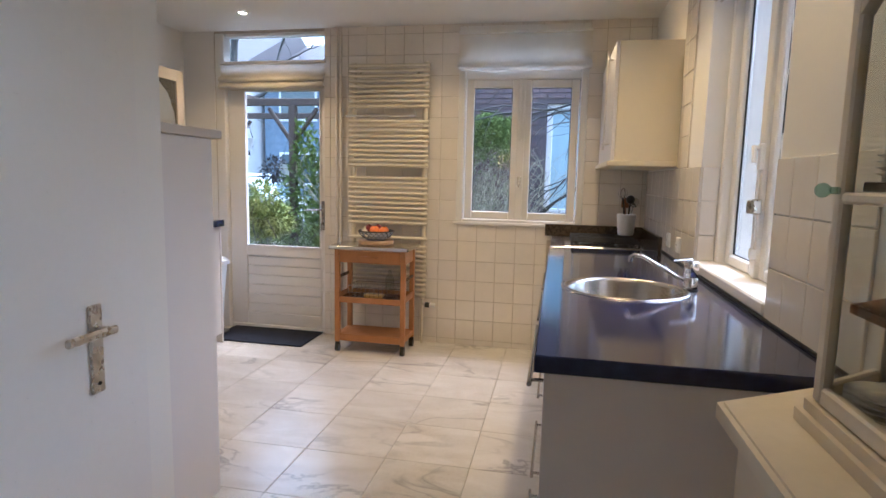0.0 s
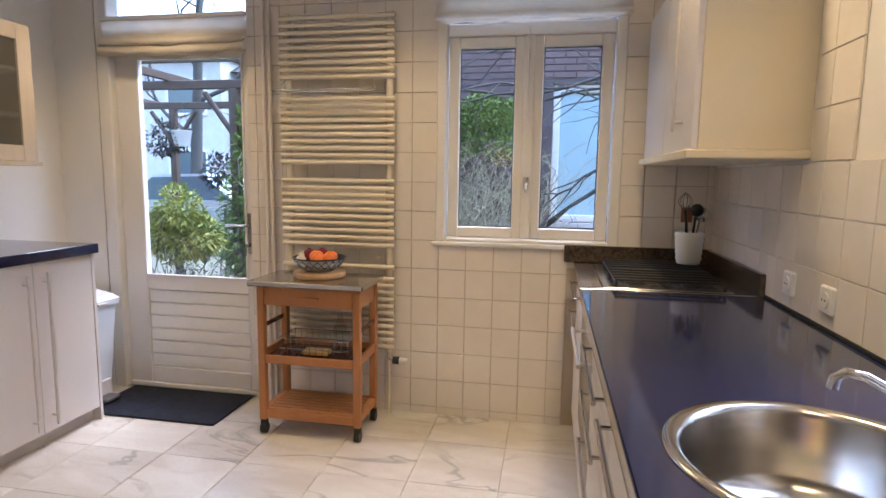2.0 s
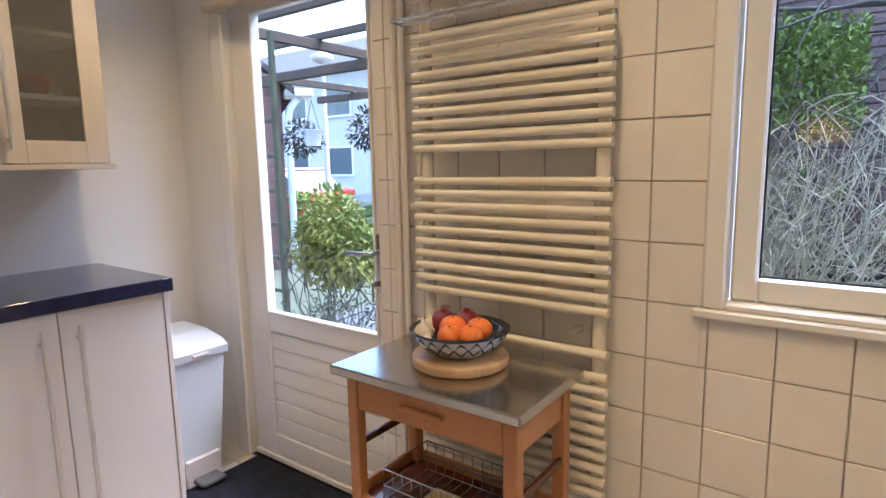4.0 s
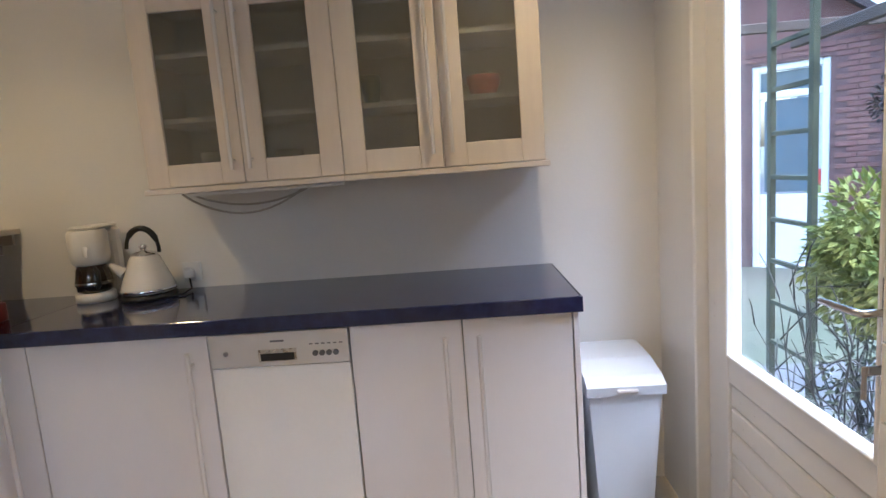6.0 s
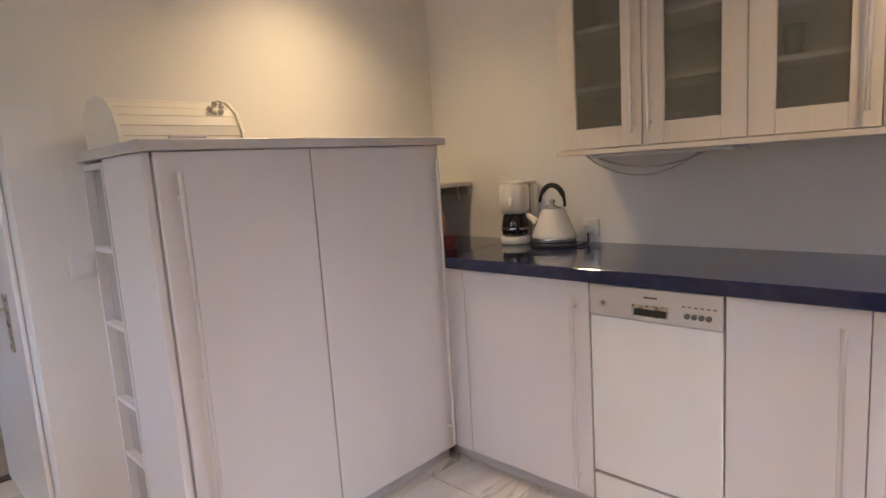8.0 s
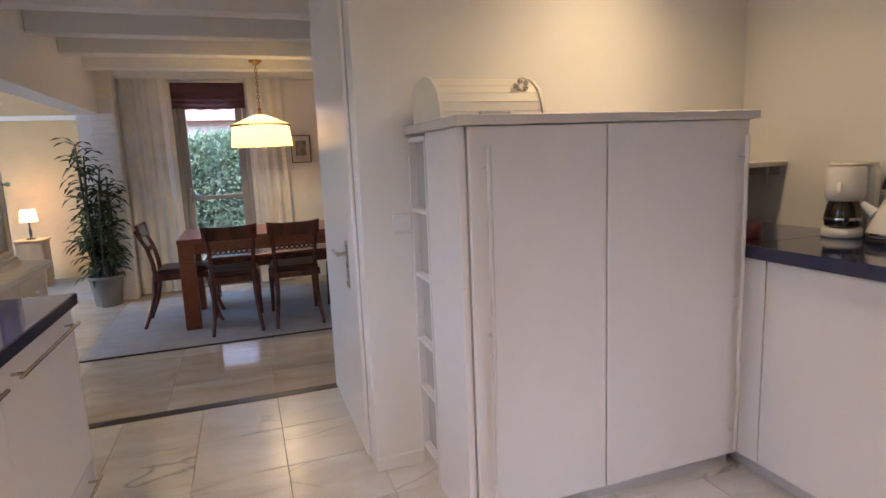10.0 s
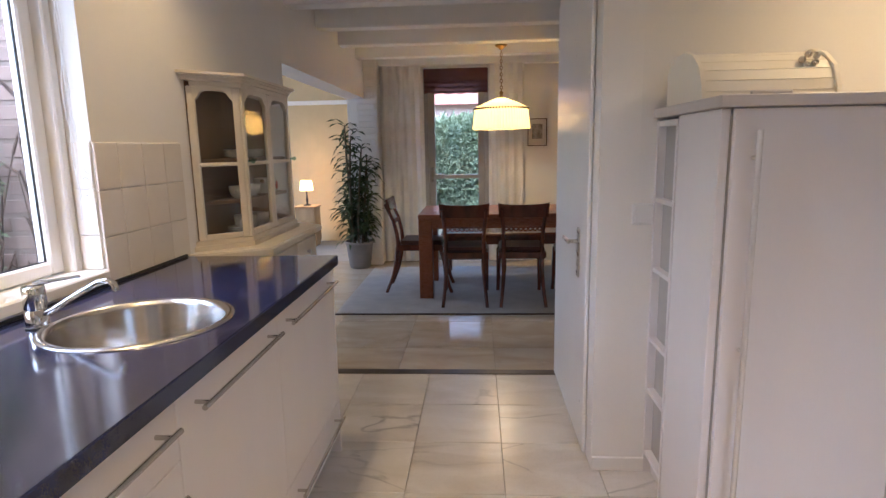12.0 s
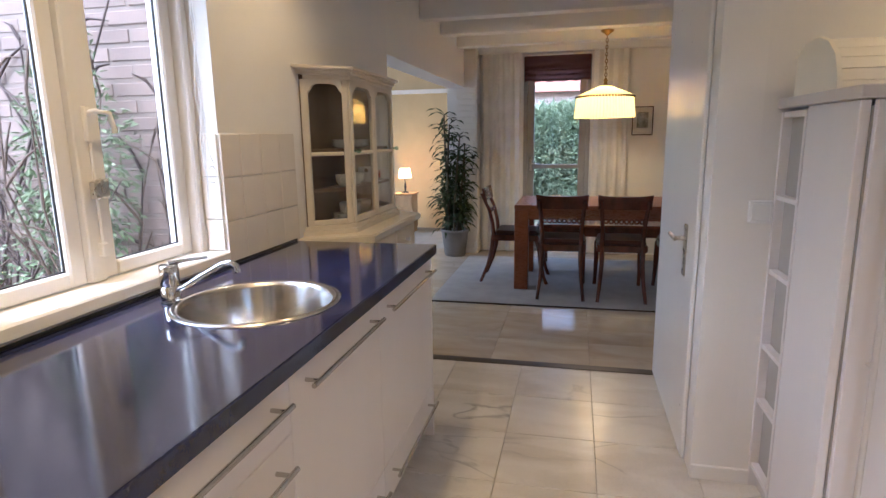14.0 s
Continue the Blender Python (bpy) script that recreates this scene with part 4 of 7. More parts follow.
part("control_panel", front_w(MB(), 2.932, 3.528, 0.745, 0.857), STEEL, ov)
part("oven_door", front_w(MB(), 2.932, 3.528, 0.30, 0.742), JUG, ov, "dark glass oven door")
bar_handle("handle", (GX, 2.98, 0.70), (GX, 3.48, 0.70), (-0.04, 0, 0), ov, 0.008)
part("lower_panel", front_w(MB(), 2.932, 3.528, 0.10, 0.297), LACQUER, ov)
base_unit(3.53, 4.075, [(0.71, 0.857), (0.10, 0.71)], "narrow pale grey corner cupboard beside the oven")
solid("end_panel", MB().box(GX, EW, 1.064, 1.0805, 0.0, 0.857, 0.0015), LACQUER, "pale grey end panel of the sink run", "cabinet panel", loc=(1.27, 1.04, 0))

def slab_with_hole(mb, x0, x1, y0, y1, z0, z1, cx, cy, r, seg=48):
    """A slab with a round hole: ring of quads out to the border."""
    ins, outs = [], []
    angles = [2 * math.pi * k / seg for k in range(seg)] + [math.atan2(y - cy, x - cx) % (2 * math.pi) for x in (x0, x1) for y in (y0, y1)]
    angles.sort()
    seg = len(angles)
    for a in angles:
        c, s = math.cos(a), math.sin(a)
        ins.append((cx + r * c, cy + r * s))
        t = min(((x1 - cx) / c if c > 1e-6 else (x0 - cx) / c if c < -1e-6 else 9e9), ((y1 - cy) / s if s > 1e-6 else (y0 - cy) / s if s < -1e-6 else 9e9))
        outs.append((cx + t * c, cy + t * s))
    n = len(mb.v)
    mb.v += [(x, y, z) for z in (z1, z0) for ring_ in (ins, outs) for x, y in ring_]
    for k in range(seg):
        j = (k + 1) % seg
        it, jt, ot, pt_ = n + k, n + j, n + seg + k, n + seg + j
        ib, jb, ob_, pb_ = it + 2 * seg, jt + 2 * seg, ot + 2 * seg, pt_ + 2 * seg
        mb.face((it, ot, pt_, jt)), mb.face((jb, pb_, ob_, ib)), mb.face((it, jt, jb, ib)), mb.face((ot, ob_, pb_, pt_))
    return mb
WX = 0.935
yA, yB = SYC - 0.27, SYC + 0.27
ob = thing("worktop", (1.27, 2.2, 0.86), "glossy dark blue stone worktop with a round sink", "worktop")
part("slab", MB().box(WX, EW, EY0, yA, 0.860, 0.900), STONE, ob)
part("slab", MB().box(WX, EW, yB, EY1, 0.860, 0.900), STONE, ob)
ring = slab_with_hole(MB(), WX, EW, yA, yB, 0.860, 0.900, SX, SYC, SR + 0.004)
part("slab", ring, STONE, ob)
edge = MB().box(WX - 0.004, WX - 0.0005, EY0 - 0.004, EY1, 0.858, 0.899, 0.0015).box(WX - 0.0005, EW, EY0 - 0.004, EY0 - 0.0005, 0.858, 0.899, 0.0015)
part("edge_band", edge, STONE, ob)
part("rear_seal", MB().box(1.588, 1.5995, EY0, 3.33, 0.9005, 0.912, 0.002), BLACKPLASTIC, ob)

sk = thing("sink", (SX, SYC, 0.90), "round brushed steel sink set in the dark worktop", "sink")
rimp = [(SR + 0.018, 0.901), (SR + 0.016, 0.9045), (SR + 0.004, 0.906), (SR - 0.006, 0.902), (SR - 0.012, 0.890), (SR - 0.022, 0.78), (SR - 0.035, 0.755), (SR - 0.075, 0.742), (0.05, 0.737), (0.047, 0.732), (0.0005, 0.731)]
part("bowl", MB().lathe(SX, SYC, rimp, 56, caps=(False, False)), STEEL, sk)
part("drain", MB().lathe(SX, SYC, [(0.045, 0.739), (0.04, 0.742), (0.02, 0.741), (0.012, 0.752), (0.0005, 0.755)], 24), CHROME, sk)
tp = thing("tap", (1.49, 2.054, 0.90), "chrome single-lever tap with a long spout", "tap")
part("body", MB().lathe(1.482, 2.054, [(0.027, 0.906), (0.027, 0.946), (0.0245, 0.9475), (0.0245, 0.9505), (0.027, 0.952), (0.027, 1.006), (0.0245, 1.011), (0.0005, 1.012)], 28), CHROME, tp)
part("base_ring", MB().lathe(1.482, 2.054, [(0.030, 0.9005), (0.030, 0.9045), (0.027, 0.9058)], 28), BLACKPLASTIC, tp, "black rubber base ring")
part("spout", MB().tube([(1.47, 2.054, 0.935), (1.43, 2.056, 0.950), (1.37, 2.058, 0.985), (1.30, 2.060, 1.022), (1.272, 2.061, 1.026), (1.258, 2.061, 1.016), (1.255, 2.061, 0.998)], [0.010, 0.0085, 0.0080, 0.0080, 0.0085, 0.0095, 0.0095], 12), CHROME, tp)
part("lever", MB().tube([(1.482, 2.054, 1.014), (1.45, 2.022, 1.018), (1.405, 1.980, 1.020)], [0.008, 0.005, 0.004], 10), CHROME, tp)

# hob, granite
hb = thing("gas_hob", (1.26, 3.62, 0.90), "black and steel gas hob set in brown granite", "hob")
solid("granite_worktop", MB().box(0.935, EW, EY1 + 0.012, NW - 0.005, 0.860, 0.897, 0.002), GRANITE, "polished brown granite slab round the hob", "worktop", loc=(1.26, 3.7, 0.86))
solid("metal_strip", MB().box(0.936, EW, EY1 + 0.0005, EY1 + 0.0115, 0.862, 0.902, 0.002), STEEL, "steel joint strip between the two worktops", "trim", loc=(1.26, 3.316, 0.862))
part("plate", MB().box(1.02, 1.50, 3.36, 3.94, 0.898, 0.905, 0.004), STEEL, hb)
for bx, by in ((1.16, 3.50), (1.38, 3.50), (1.16, 3.80), (1.38, 3.80)):
    part("burner", MB().lathe(bx, by, [(0.045, 0.9055), (0.042, 0.915), (0.028, 0.918), (0.026, 0.924), (0.0005, 0.925)], 20), IRON, hb)
for y0, y1 in ((3.37, 3.64), (3.66, 3.93)):
    for x in (1.07, 1.27, 1.47):
        part("grate_bar", MB().box(x - 0.005, x + 0.005, y0, y1, 0.922, 0.9295, 0.002), IRON, hb)
    for y in np.linspace(y0 + 0.005, y1 - 0.005, 5):
        part("grate_bar", MB().box(1.065, 1.475, y - 0.004, y + 0.004, 0.930, 0.940, 0.002), IRON, hb)
    for x in (1.07, 1.47):
        for y in (y0 + 0.01, y1 - 0.01):
            part("grate_foot", MB().box(x - 0.006, x + 0.006, y - 0.006, y + 0.006, 0.9055, 0.9215), IRON, hb)
solid("granite_upstand", MB().box(0.885, EW - 0.002, 4.065, 4.092, 0.898, 0.985, 0.002).box(1.572, 1.594, 3.33, 4.064, 0.898, 0.985, 0.002), GRANITE, "polished brown granite upstand along the wall", "trim", loc=(1.3, 4.07, 0.9))

up = thing("utensil_pot", (1.435, 3.86, 0.94), "ribbed white pot full of kitchen utensils", "pot")
part("pot", MB().lathe(1.46, 3.72, [(0.045, 0.942), (0.050, 0.945)] + [(0.052 + 0.004 * (k % 2) + 0.001 * k, 0.955 + 0.013 * k) for k in range(11)] + [(0.058, 1.09), (0.055, 1.05), (0.045, 0.96)], 26), WHITEPLASTIC, up)
ut = part("whisk", MB().tube([(1.45, 3.72, 1.0), (1.435, 3.70, 1.15), (1.425, 3.69, 1.20)], 0.006, 8), BLACKPLASTIC, up)
wk = MB()
for k in range(6):
    a = k * math.pi / 3
    wk.tube([(1.425 + 0.03 * math.sin(s * math.pi) * math.cos(a), 3.69 + 0.03 * math.sin(s * math.pi) * math.sin(a), 1.19 + 0.08 * s) for s in np.linspace(0, 1, 8)], 0.002, 5)
part("whisk_wires", wk, STEEL, ut)
part("spoon", MB().tube([(1.47, 3.73, 1.0), (1.475, 3.70, 1.16)], 0.006, 8).ball((1.477, 3.69, 1.19), 0.03, 12, 8), BLACKPLASTIC, up)
part("ladle", MB().tube([(1.48, 3.74, 1.0), (1.50, 3.72, 1.15)], 0.005, 8).ball((1.505, 3.71, 1.17), 0.034, 12, 8), STEEL, up)
part("spatula", MB().tube([(1.46, 3.73, 1.0), (1.45, 3.76, 1.14)], 0.006, 8).box(1.425, 1.475, 3.755, 3.765, 1.13, 1.20, 0.003), material("brown_wood_spoon", (0.22, 0.09, 0.04), 0.6), up)

for piece in (up, *up.children):
    for sub_ in piece.children:
        for v_ in sub_.data.vertices:
            v_.co.x -= 0.02
            v_.co.y += 0.14

# upper cabinet
uc = thing("wall_cabinet", (1.41, 3.45, 1.39), "cream wall cupboard with steel bar handle above the hob", "cabinet")
part("body", MB().box(1.266, EW, 3.08, 4.04, 1.425, 2.07, 0.002), CREAM_LAMPLIT, uc)
for y0, y1 in ((3.08, 3.56), (3.56, 4.04)):
    d = part("door", MB().box(1.245, 1.2645, y0 + 0.0015, y1 - 0.0015, 1.427, 2.07, 0.002), LACQUER, uc)
    if y0 < 3.2:
        bar_handle("handle", (1.245, 3.22, 1.49), (1.245, 3.22, 2.03), (-0.033, 0, 0), d, 0.006)
part("light_pelmet", MB().box(1.225, EW, 3.06, 4.055, 1.395, 1.424, 0.004), CREAM_LAMPLIT, uc)
for y, z in ((3.119, 0.986), (2.852, 0.986)):
    s_ = thing("wall_socket", (1.59, y, z), "white single wall socket above the worktop", "socket", "worktop sockets")
    part("plate", MB().box(1.582, 1.598, y - 0.04, y + 0.04, z - 0.035, z + 0.045, 0.005), WHITEPLASTIC, s_)
    part("insert", MB().tube([(1.583, y, z + 0.005), (1.578, y, z + 0.005)], 0.024, 18), WHITEPLASTIC, s_)
    part("pin_holes", MB().tube([(1.5785, y - 0.009, z + 0.005), (1.577, y - 0.009, z + 0.005)], 0.003, 8).tube([(1.5785, y + 0.009, z + 0.005), (1.577, y + 0.009, z + 0.005)], 0.003, 8), BLACKPLASTIC, s_)

# light switch
sw = thing("light_switch", (-0.30, 1.225, 1.08), "square white light switch on the wall", "switch")
part("plate", MB().box(-0.345, -0.262, SW, SW + 0.009, 1.035, 1.119, 0.004), WHITEPLASTIC, sw)
part("rocker", MB().box(-0.335, -0.272, SW + 0.009, SW + 0.014, 1.045, 1.109, 0.003), WHITEPLASTIC, sw)

# ---- trolley ----
tl = thing("kitchen_trolley", (-0.37, 3.74, 0), "pine kitchen trolley on castors with a steel top", "trolley")
X0, X1, Y0, Y1 = -0.622, -0.083, 3.660, 3.955
part("top", MB().box(X0 - 0.035, X1 + 0.025, Y0 - 0.03, Y1 + 0.03, 0.762, 0.788, 0.004), STEEL, tl, "brushed steel top plate")
for x in (X0, X1):
    for y in (Y0, Y1):
        sx, sy = (1 if x == X0 else -1), (1 if y == Y0 else -1)
        part("leg", MB().box(x, x + sx * 0.036, y, y + sy * 0.036, 0.075, 0.761, 0.003), PINE, tl)
        cx, cy = x + sx * 0.018, y + sy * 0.018
        cw = part("castor", MB().tube([(cx - 0.014, cy, 0.028), (cx + 0.014, cy, 0.028)], 0.027, 18).box(cx - 0.018, cx + 0.018, cy - 0.012, cy + 0.012, 0.045, 0.074, 0.004), BLACKPLASTIC, tl)
dr = part("drawer", MB().box(X0 + 0.038, X1 - 0.038, Y0 + 0.004, Y0 + 0.022, 0.665, 0.755, 0.003), PINE, tl)
part("drawer_pull", MB().box(-0.43, -0.29, Y0 - 0.008, Y0 + 0.004, 0.705, 0.717, 0.003), PINE, dr)
part("apron", MB().box(X0 + 0.008, X0 + 0.026, Y0 + 0.037, Y1 - 0.037, 0.665, 0.760, 0.002), PINE, tl)
part("apron", MB().box(X1 - 0.026, X1 - 0.008, Y0 + 0.037, Y1 - 0.037, 0.665, 0.760, 0.002), PINE, tl)
part("apron", MB().box(X0 + 0.037, X1 - 0.037, Y1 - 0.022, Y1 - 0.004, 0.665, 0.760, 0.002), PINE, tl)
part("tray", MB().box(X0 + 0.012, X1 - 0.012, Y0 + 0.038, Y1 - 0.012, 0.385, 0.395, 0.002), MAHOGANY, tl, "dark wooden tray")
part("tray_rail", MB().box(X0 + 0.037, X1 - 0.037, Y0 + 0.004, Y0 + 0.02, 0.370, 0.412, 0.003), PINE, tl)
part("tray_rail", MB().box(X0 + 0.037, X1 - 0.037, Y1 - 0.011, Y1 - 0.001, 0.370, 0.425, 0.003), PINE, tl)
for x in (X0 + 0.004, X1 - 0.018):
    part("tray_rail", MB().box(x, x + 0.014, Y0 + 0.037, Y1 - 0.037, 0.384, 0.430, 0.003), PINE, tl)
    part("side_rail", MB().box(x, x + 0.014, Y0 + 0.037, Y1 - 0.037, 0.54, 0.562, 0.003), MAHOGANY, tl)
for k in range(8):
    y = Y0 + 0.012 + k * 0.0355
    part("slat", MB().box(X0 + 0.038, X1 - 0.038, y, y + 0.026, 0.118, 0.134, 0.003), PINE, tl)
part("slat_rail", MB().box(X0 + 0.037, X1 - 0.037, Y0 + 0.0035, Y0 + 0.011, 0.085, 0.128, 0.002), PINE, tl)
part("slat_rail", MB().box(X0 + 0.002, X0 + 0.0365, Y0 + 0.037, Y1 - 0.037, 0.095, 0.132, 0.002), PINE, tl)
part("slat_rail", MB().box(X1 - 0.0365, X1 - 0.002, Y0 + 0.037, Y1 - 0.037, 0.095, 0.132, 0.002), PINE, tl)
wb = MB()
for z in (0.405, 0.45, 0.50):
    wb.tube([(-0.53, 3.70, z), (-0.16, 3.70, z), (-0.16, 3.90, z), (-0.53, 3.90, z), (-0.53, 3.70, z)], 0.0025, 6)
for x in np.linspace(-0.53, -0.16, 12):
    wb.tube([(x, 3.70, 0.50), (x, 3.70, 0.405), (x, 3.90, 0.405), (x, 3.90, 0.50)], 0.0015, 5)
solid("wire_basket", wb, STEEL, "thin steel wire basket on the trolley tray", "basket", loc=(-0.345, 3.8, 0.396))
solid("packet", MB().box(-0.42, -0.28, 3.73, 3.80, 0.409, 0.435, 0.006), material("yellow_card", (0.62, 0.42, 0.12), 0.6), "yellow packet in the wire basket", "packet", loc=(-0.35, 3.76, 0.408))
solid("bottle", MB().lathe(-0.25, 3.84, [(0.032, 0.408), (0.034, 0.42), (0.034, 0.54), (0.014, 0.58), (0.014, 0.61)], 18), glass("bottle_glass", (0.9, 0.92, 0.9)), "clear glass jar standing in the basket", "jar", loc=(-0.25, 3.84, 0.408))
tl.scale = (1, 1, 1.018)
TX, TYc, TZ = -0.362, 3.845, 0.0145
solid("wooden_board", MB().lathe(TX, TYc, [(0.126, 0.789 + TZ), (0.133, 0.793 + TZ), (0.134, 0.812 + TZ), (0.130, 0.818 + TZ), (0.0005, 0.818 + TZ)], 40), material("beech_board", (0.55, 0.36, 0.18), 0.45, 0, 0.1, 5, 60, 0.1, stretch=(1, 8, 1)), "round beech board on the trolley", "board", loc=(TX, TYc, 0.789 + TZ))
BOWLM = material("patterned_pottery", (0.40, 0.43, 0.48), 0.12, 0, 0.03, coat=0.4)
BLUE = material("dark_blue_glaze", (0.02, 0.022, 0.035), 0.12, 0, 0.1, coat=0.4)
bw = thing("fruit_bowl", (TX, TYc, 0.819 + TZ), "dark patterned pottery bowl of fruit and garlic", "bowl")
part("bowl", MB().lathe(TX, TYc, [(0.07, 0.820 + TZ), (0.075, 0.824 + TZ), (0.10, 0.838 + TZ), (0.125, 0.866 + TZ), (0.1325, 0.885 + TZ)], 40, caps=(True, False)), BOWLM, bw)
part("inside", MB().lathe(TX, TYc, [(0.1325, 0.8855 + TZ), (0.137, 0.890 + TZ), (0.133, 0.892 + TZ), (0.124, 0.870 + TZ), (0.098, 0.845 + TZ), (0.0005, 0.835 + TZ)], 40, caps=(False, False)), BLUE, bw)
pt = MB()
for k in range(20):
    a0, a1 = 2 * math.pi * k / 20, 2 * math.pi * (k + 1) / 20
    for s, e in ((a0, a1), (a1, a0)):
        pts = []
        for q in np.linspace(0, 1, 6):
            r = 0.100 + 0.030 * q ** 0.85 + 0.001
            z = 0.840 + TZ + 0.040 * q
            a = s + (e - s) * q
            pts.append((TX + r * math.cos(a), TYc + r * math.sin(a), z))
        pt.tube(pts, 0.0030, 4)
part("glaze_lattice", pt, BLUE, bw)
part("rim_band", MB().lathe(TX, TYc, [(0.1325, 0.8835 + TZ), (0.1375, 0.8865 + TZ), (0.1385, 0.8895 + TZ), (0.137, 0.8905 + TZ)], 40, caps=(False, False)), BLUE, bw)
ORANGE = material("mandarin_peel", (0.80, 0.20, 0.012), 0.4, 0, 0.08, 20, 220, 0.4)
POM = material("pomegranate_skin", (0.19, 0.012, 0.022), 0.35, 0, 0.2, 12, 80, 0.1)
GARL = material("garlic_skin", (0.72, 0.66, 0.52), 0.6, 0, 0.08, 20, 80, 0.2)
for x, y, z, r in ((-0.350, 3.775, 0.894, 0.038), (-0.285, 3.805, 0.892, 0.036), (-0.328, 3.728, 0.886, 0.033), (-0.276, 3.748, 0.888, 0.034)):
    x, y, z = x + TX + 0.345, y + TYc - 3.80, z + TZ
    f = thing("mandarin", (x, y, z - r), "bright orange mandarin in the bowl", "fruit", "mandarins in the bowl")
    part("peel", MB().ball((x, y, z), r, 18, 10, 0.86), ORANGE, f)
    part("stalk", MB().ball((x + 0.004, y - 0.006, z + r * 0.84), 0.004, 8, 5, 0.5), LEAFY, f)
for x, y, z, r in ((-0.40, 3.80, 0.890, 0.042), (-0.345, 3.835, 0.892, 0.04)):
    x, y, z = x + TX + 0.345, y + TYc - 3.80, z + TZ
    solid("pomegranate", MB().ball((x, y, z), r, 18, 10, 0.95).lathe(x, y, [(0.008, z + r * 0.9), (0.010, z + r * 1.05), (0.006, z + r * 1.05)], 8), POM, "dark red onion-like fruit in the bowl", "fruit", "dark red fruit in the bowl", loc=(x, y, z - r))
for x, y, z, r in ((-0.425, 3.775, 0.884, 0.030), (-0.415, 3.725, 0.880, 0.029), (-0.385, 3.70, 0.868, 0.020)):
    x, y, z = x + TX + 0.345, y + TYc - 3.80, z + TZ
    solid("garlic", MB().lathe(x, y, [(0.0005, z - r), (r * 0.8, z - r * 0.6), (r, z), (r * 0.6, z + r * 0.7), (r * 0.2, z + r), (r * 0.12, z + r * 1.5)], 14), GARL, "white garlic bulb in the bowl", "garlic", "garlic bulbs in the bowl", loc=(x, y, z - r))

# ---- china hutch beside the passage ----
hu = thing("china_hutch", (1.40, 0.60, 0), "cream painted china hutch with arched glazed doors", "cabinet")
HX, HY0, HY1 = 1.305, 0.05, 0.85
def canted(mb, xf, y0, y1, k, z0, z1, xb=1.597):
    """A slab whose two ends splay from the front towards the wall."""
    d = k * (xb - xf)
    return mb.prism([(xf, y0), (xb, y0 - d), (xb, y1 + d), (xf, y1)], "z", z0, z1)
KB, KU = 0.62, 0.85
part("base_body", canted(MB(), HX + 0.02, HY0 + 0.02, HY1 - 0.02, KB, 0.05, 0.862), CREAMPAINT, hu)
part("base_top", canted(canted(MB(), HX - 0.024, HY0 - 0.018, HY1 + 0.018, KB, 0.868, 0.896), HX - 0.014, HY0 - 0.010, HY1 + 0.010, KB, 0.8962, 0.902), CREAMPAINT, hu)
part("base_moulding", canted(MB(), HX - 0.008, HY0 - 0.004, HY1 + 0.004, KB, 0.8625, 0.8678), CREAMPAINT, hu)
part("base_plinth", canted(MB(), HX + 0.01, HY0 + 0.01, HY1 - 0.01, KB, 0.0, 0.05), CREAMPAINT, hu)
for y0, y1 in ((0.085, 0.445), (0.455, 0.815)):
    d = part("drawer", MB().box(HX + 0.002, HX + 0.0195, y0, y1, 0.70, 0.85, 0.005), CREAMPAINT, hu)
    part("knob", MB().tube([(HX + 0.002, (y0 + y1) / 2, 0.775), (HX - 0.02, (y0 + y1) / 2, 0.775)], [0.006, 0.014], 12), WHITEPLASTIC, d)
    d = part("door", pane_frame(MB(), "y", HX + 0.002, HX + 0.0195, y0, y1, 0.07, 0.69, 0.06, 0.005).box(HX + 0.008, HX + 0.0195, y0 + 0.06, y1 - 0.06, 0.13, 0.63), CREAMPAINT, hu)
    part("knob", MB().tube([(HX + 0.002, y1 - 0.03 if y0 < 0.3 else y0 + 0.03, 0.42), (HX - 0.02, y1 - 0.03 if y0 < 0.3 else y0 + 0.03, 0.42)], [0.006, 0.014], 12), WHITEPLASTIC, d)
HUTCHIN = material("brown_hutch_inside", (0.20, 0.12, 0.07), 0.55, 0, 0.12, 4, 50, 0.1)
UX, UY0, UY1, UZ = 1.408, 0.14, 0.79, 1.652
part("upper_foot", canted(canted(MB(), UX - 0.018, UY0 - 0.018, UY1 + 0.018, KU, 0.903, 0.925), UX - 0.008, UY0 - 0.008, UY1 + 0.008, KU, 0.9255, 0.945), CREAMPAINT, hu)
part("upper_back", MB().box(1.5935, 1.5975, UY0 - 0.15, UY1 + 0.15, 0.946, UZ), HUTCHIN, hu, "brown stained inside")
part("upper_roof", canted(MB(), UX, UY0, UY1, KU, UZ - 0.02, UZ, 1.579), CREAMPAINT, hu)
part("cornice", canted(canted(canted(MB(), UX - 0.010, UY0 - 0.010, UY1 + 0.010, KU, UZ + 0.001, UZ + 0.016), UX - 0.020, UY0 - 0.020, UY1 + 0.020, KU, UZ + 0.0162, UZ + 0.026), UX - 0.032, UY0 - 0.032, UY1 + 0.032, KU, UZ + 0.0262, UZ + 0.038), CREAMPAINT, hu)


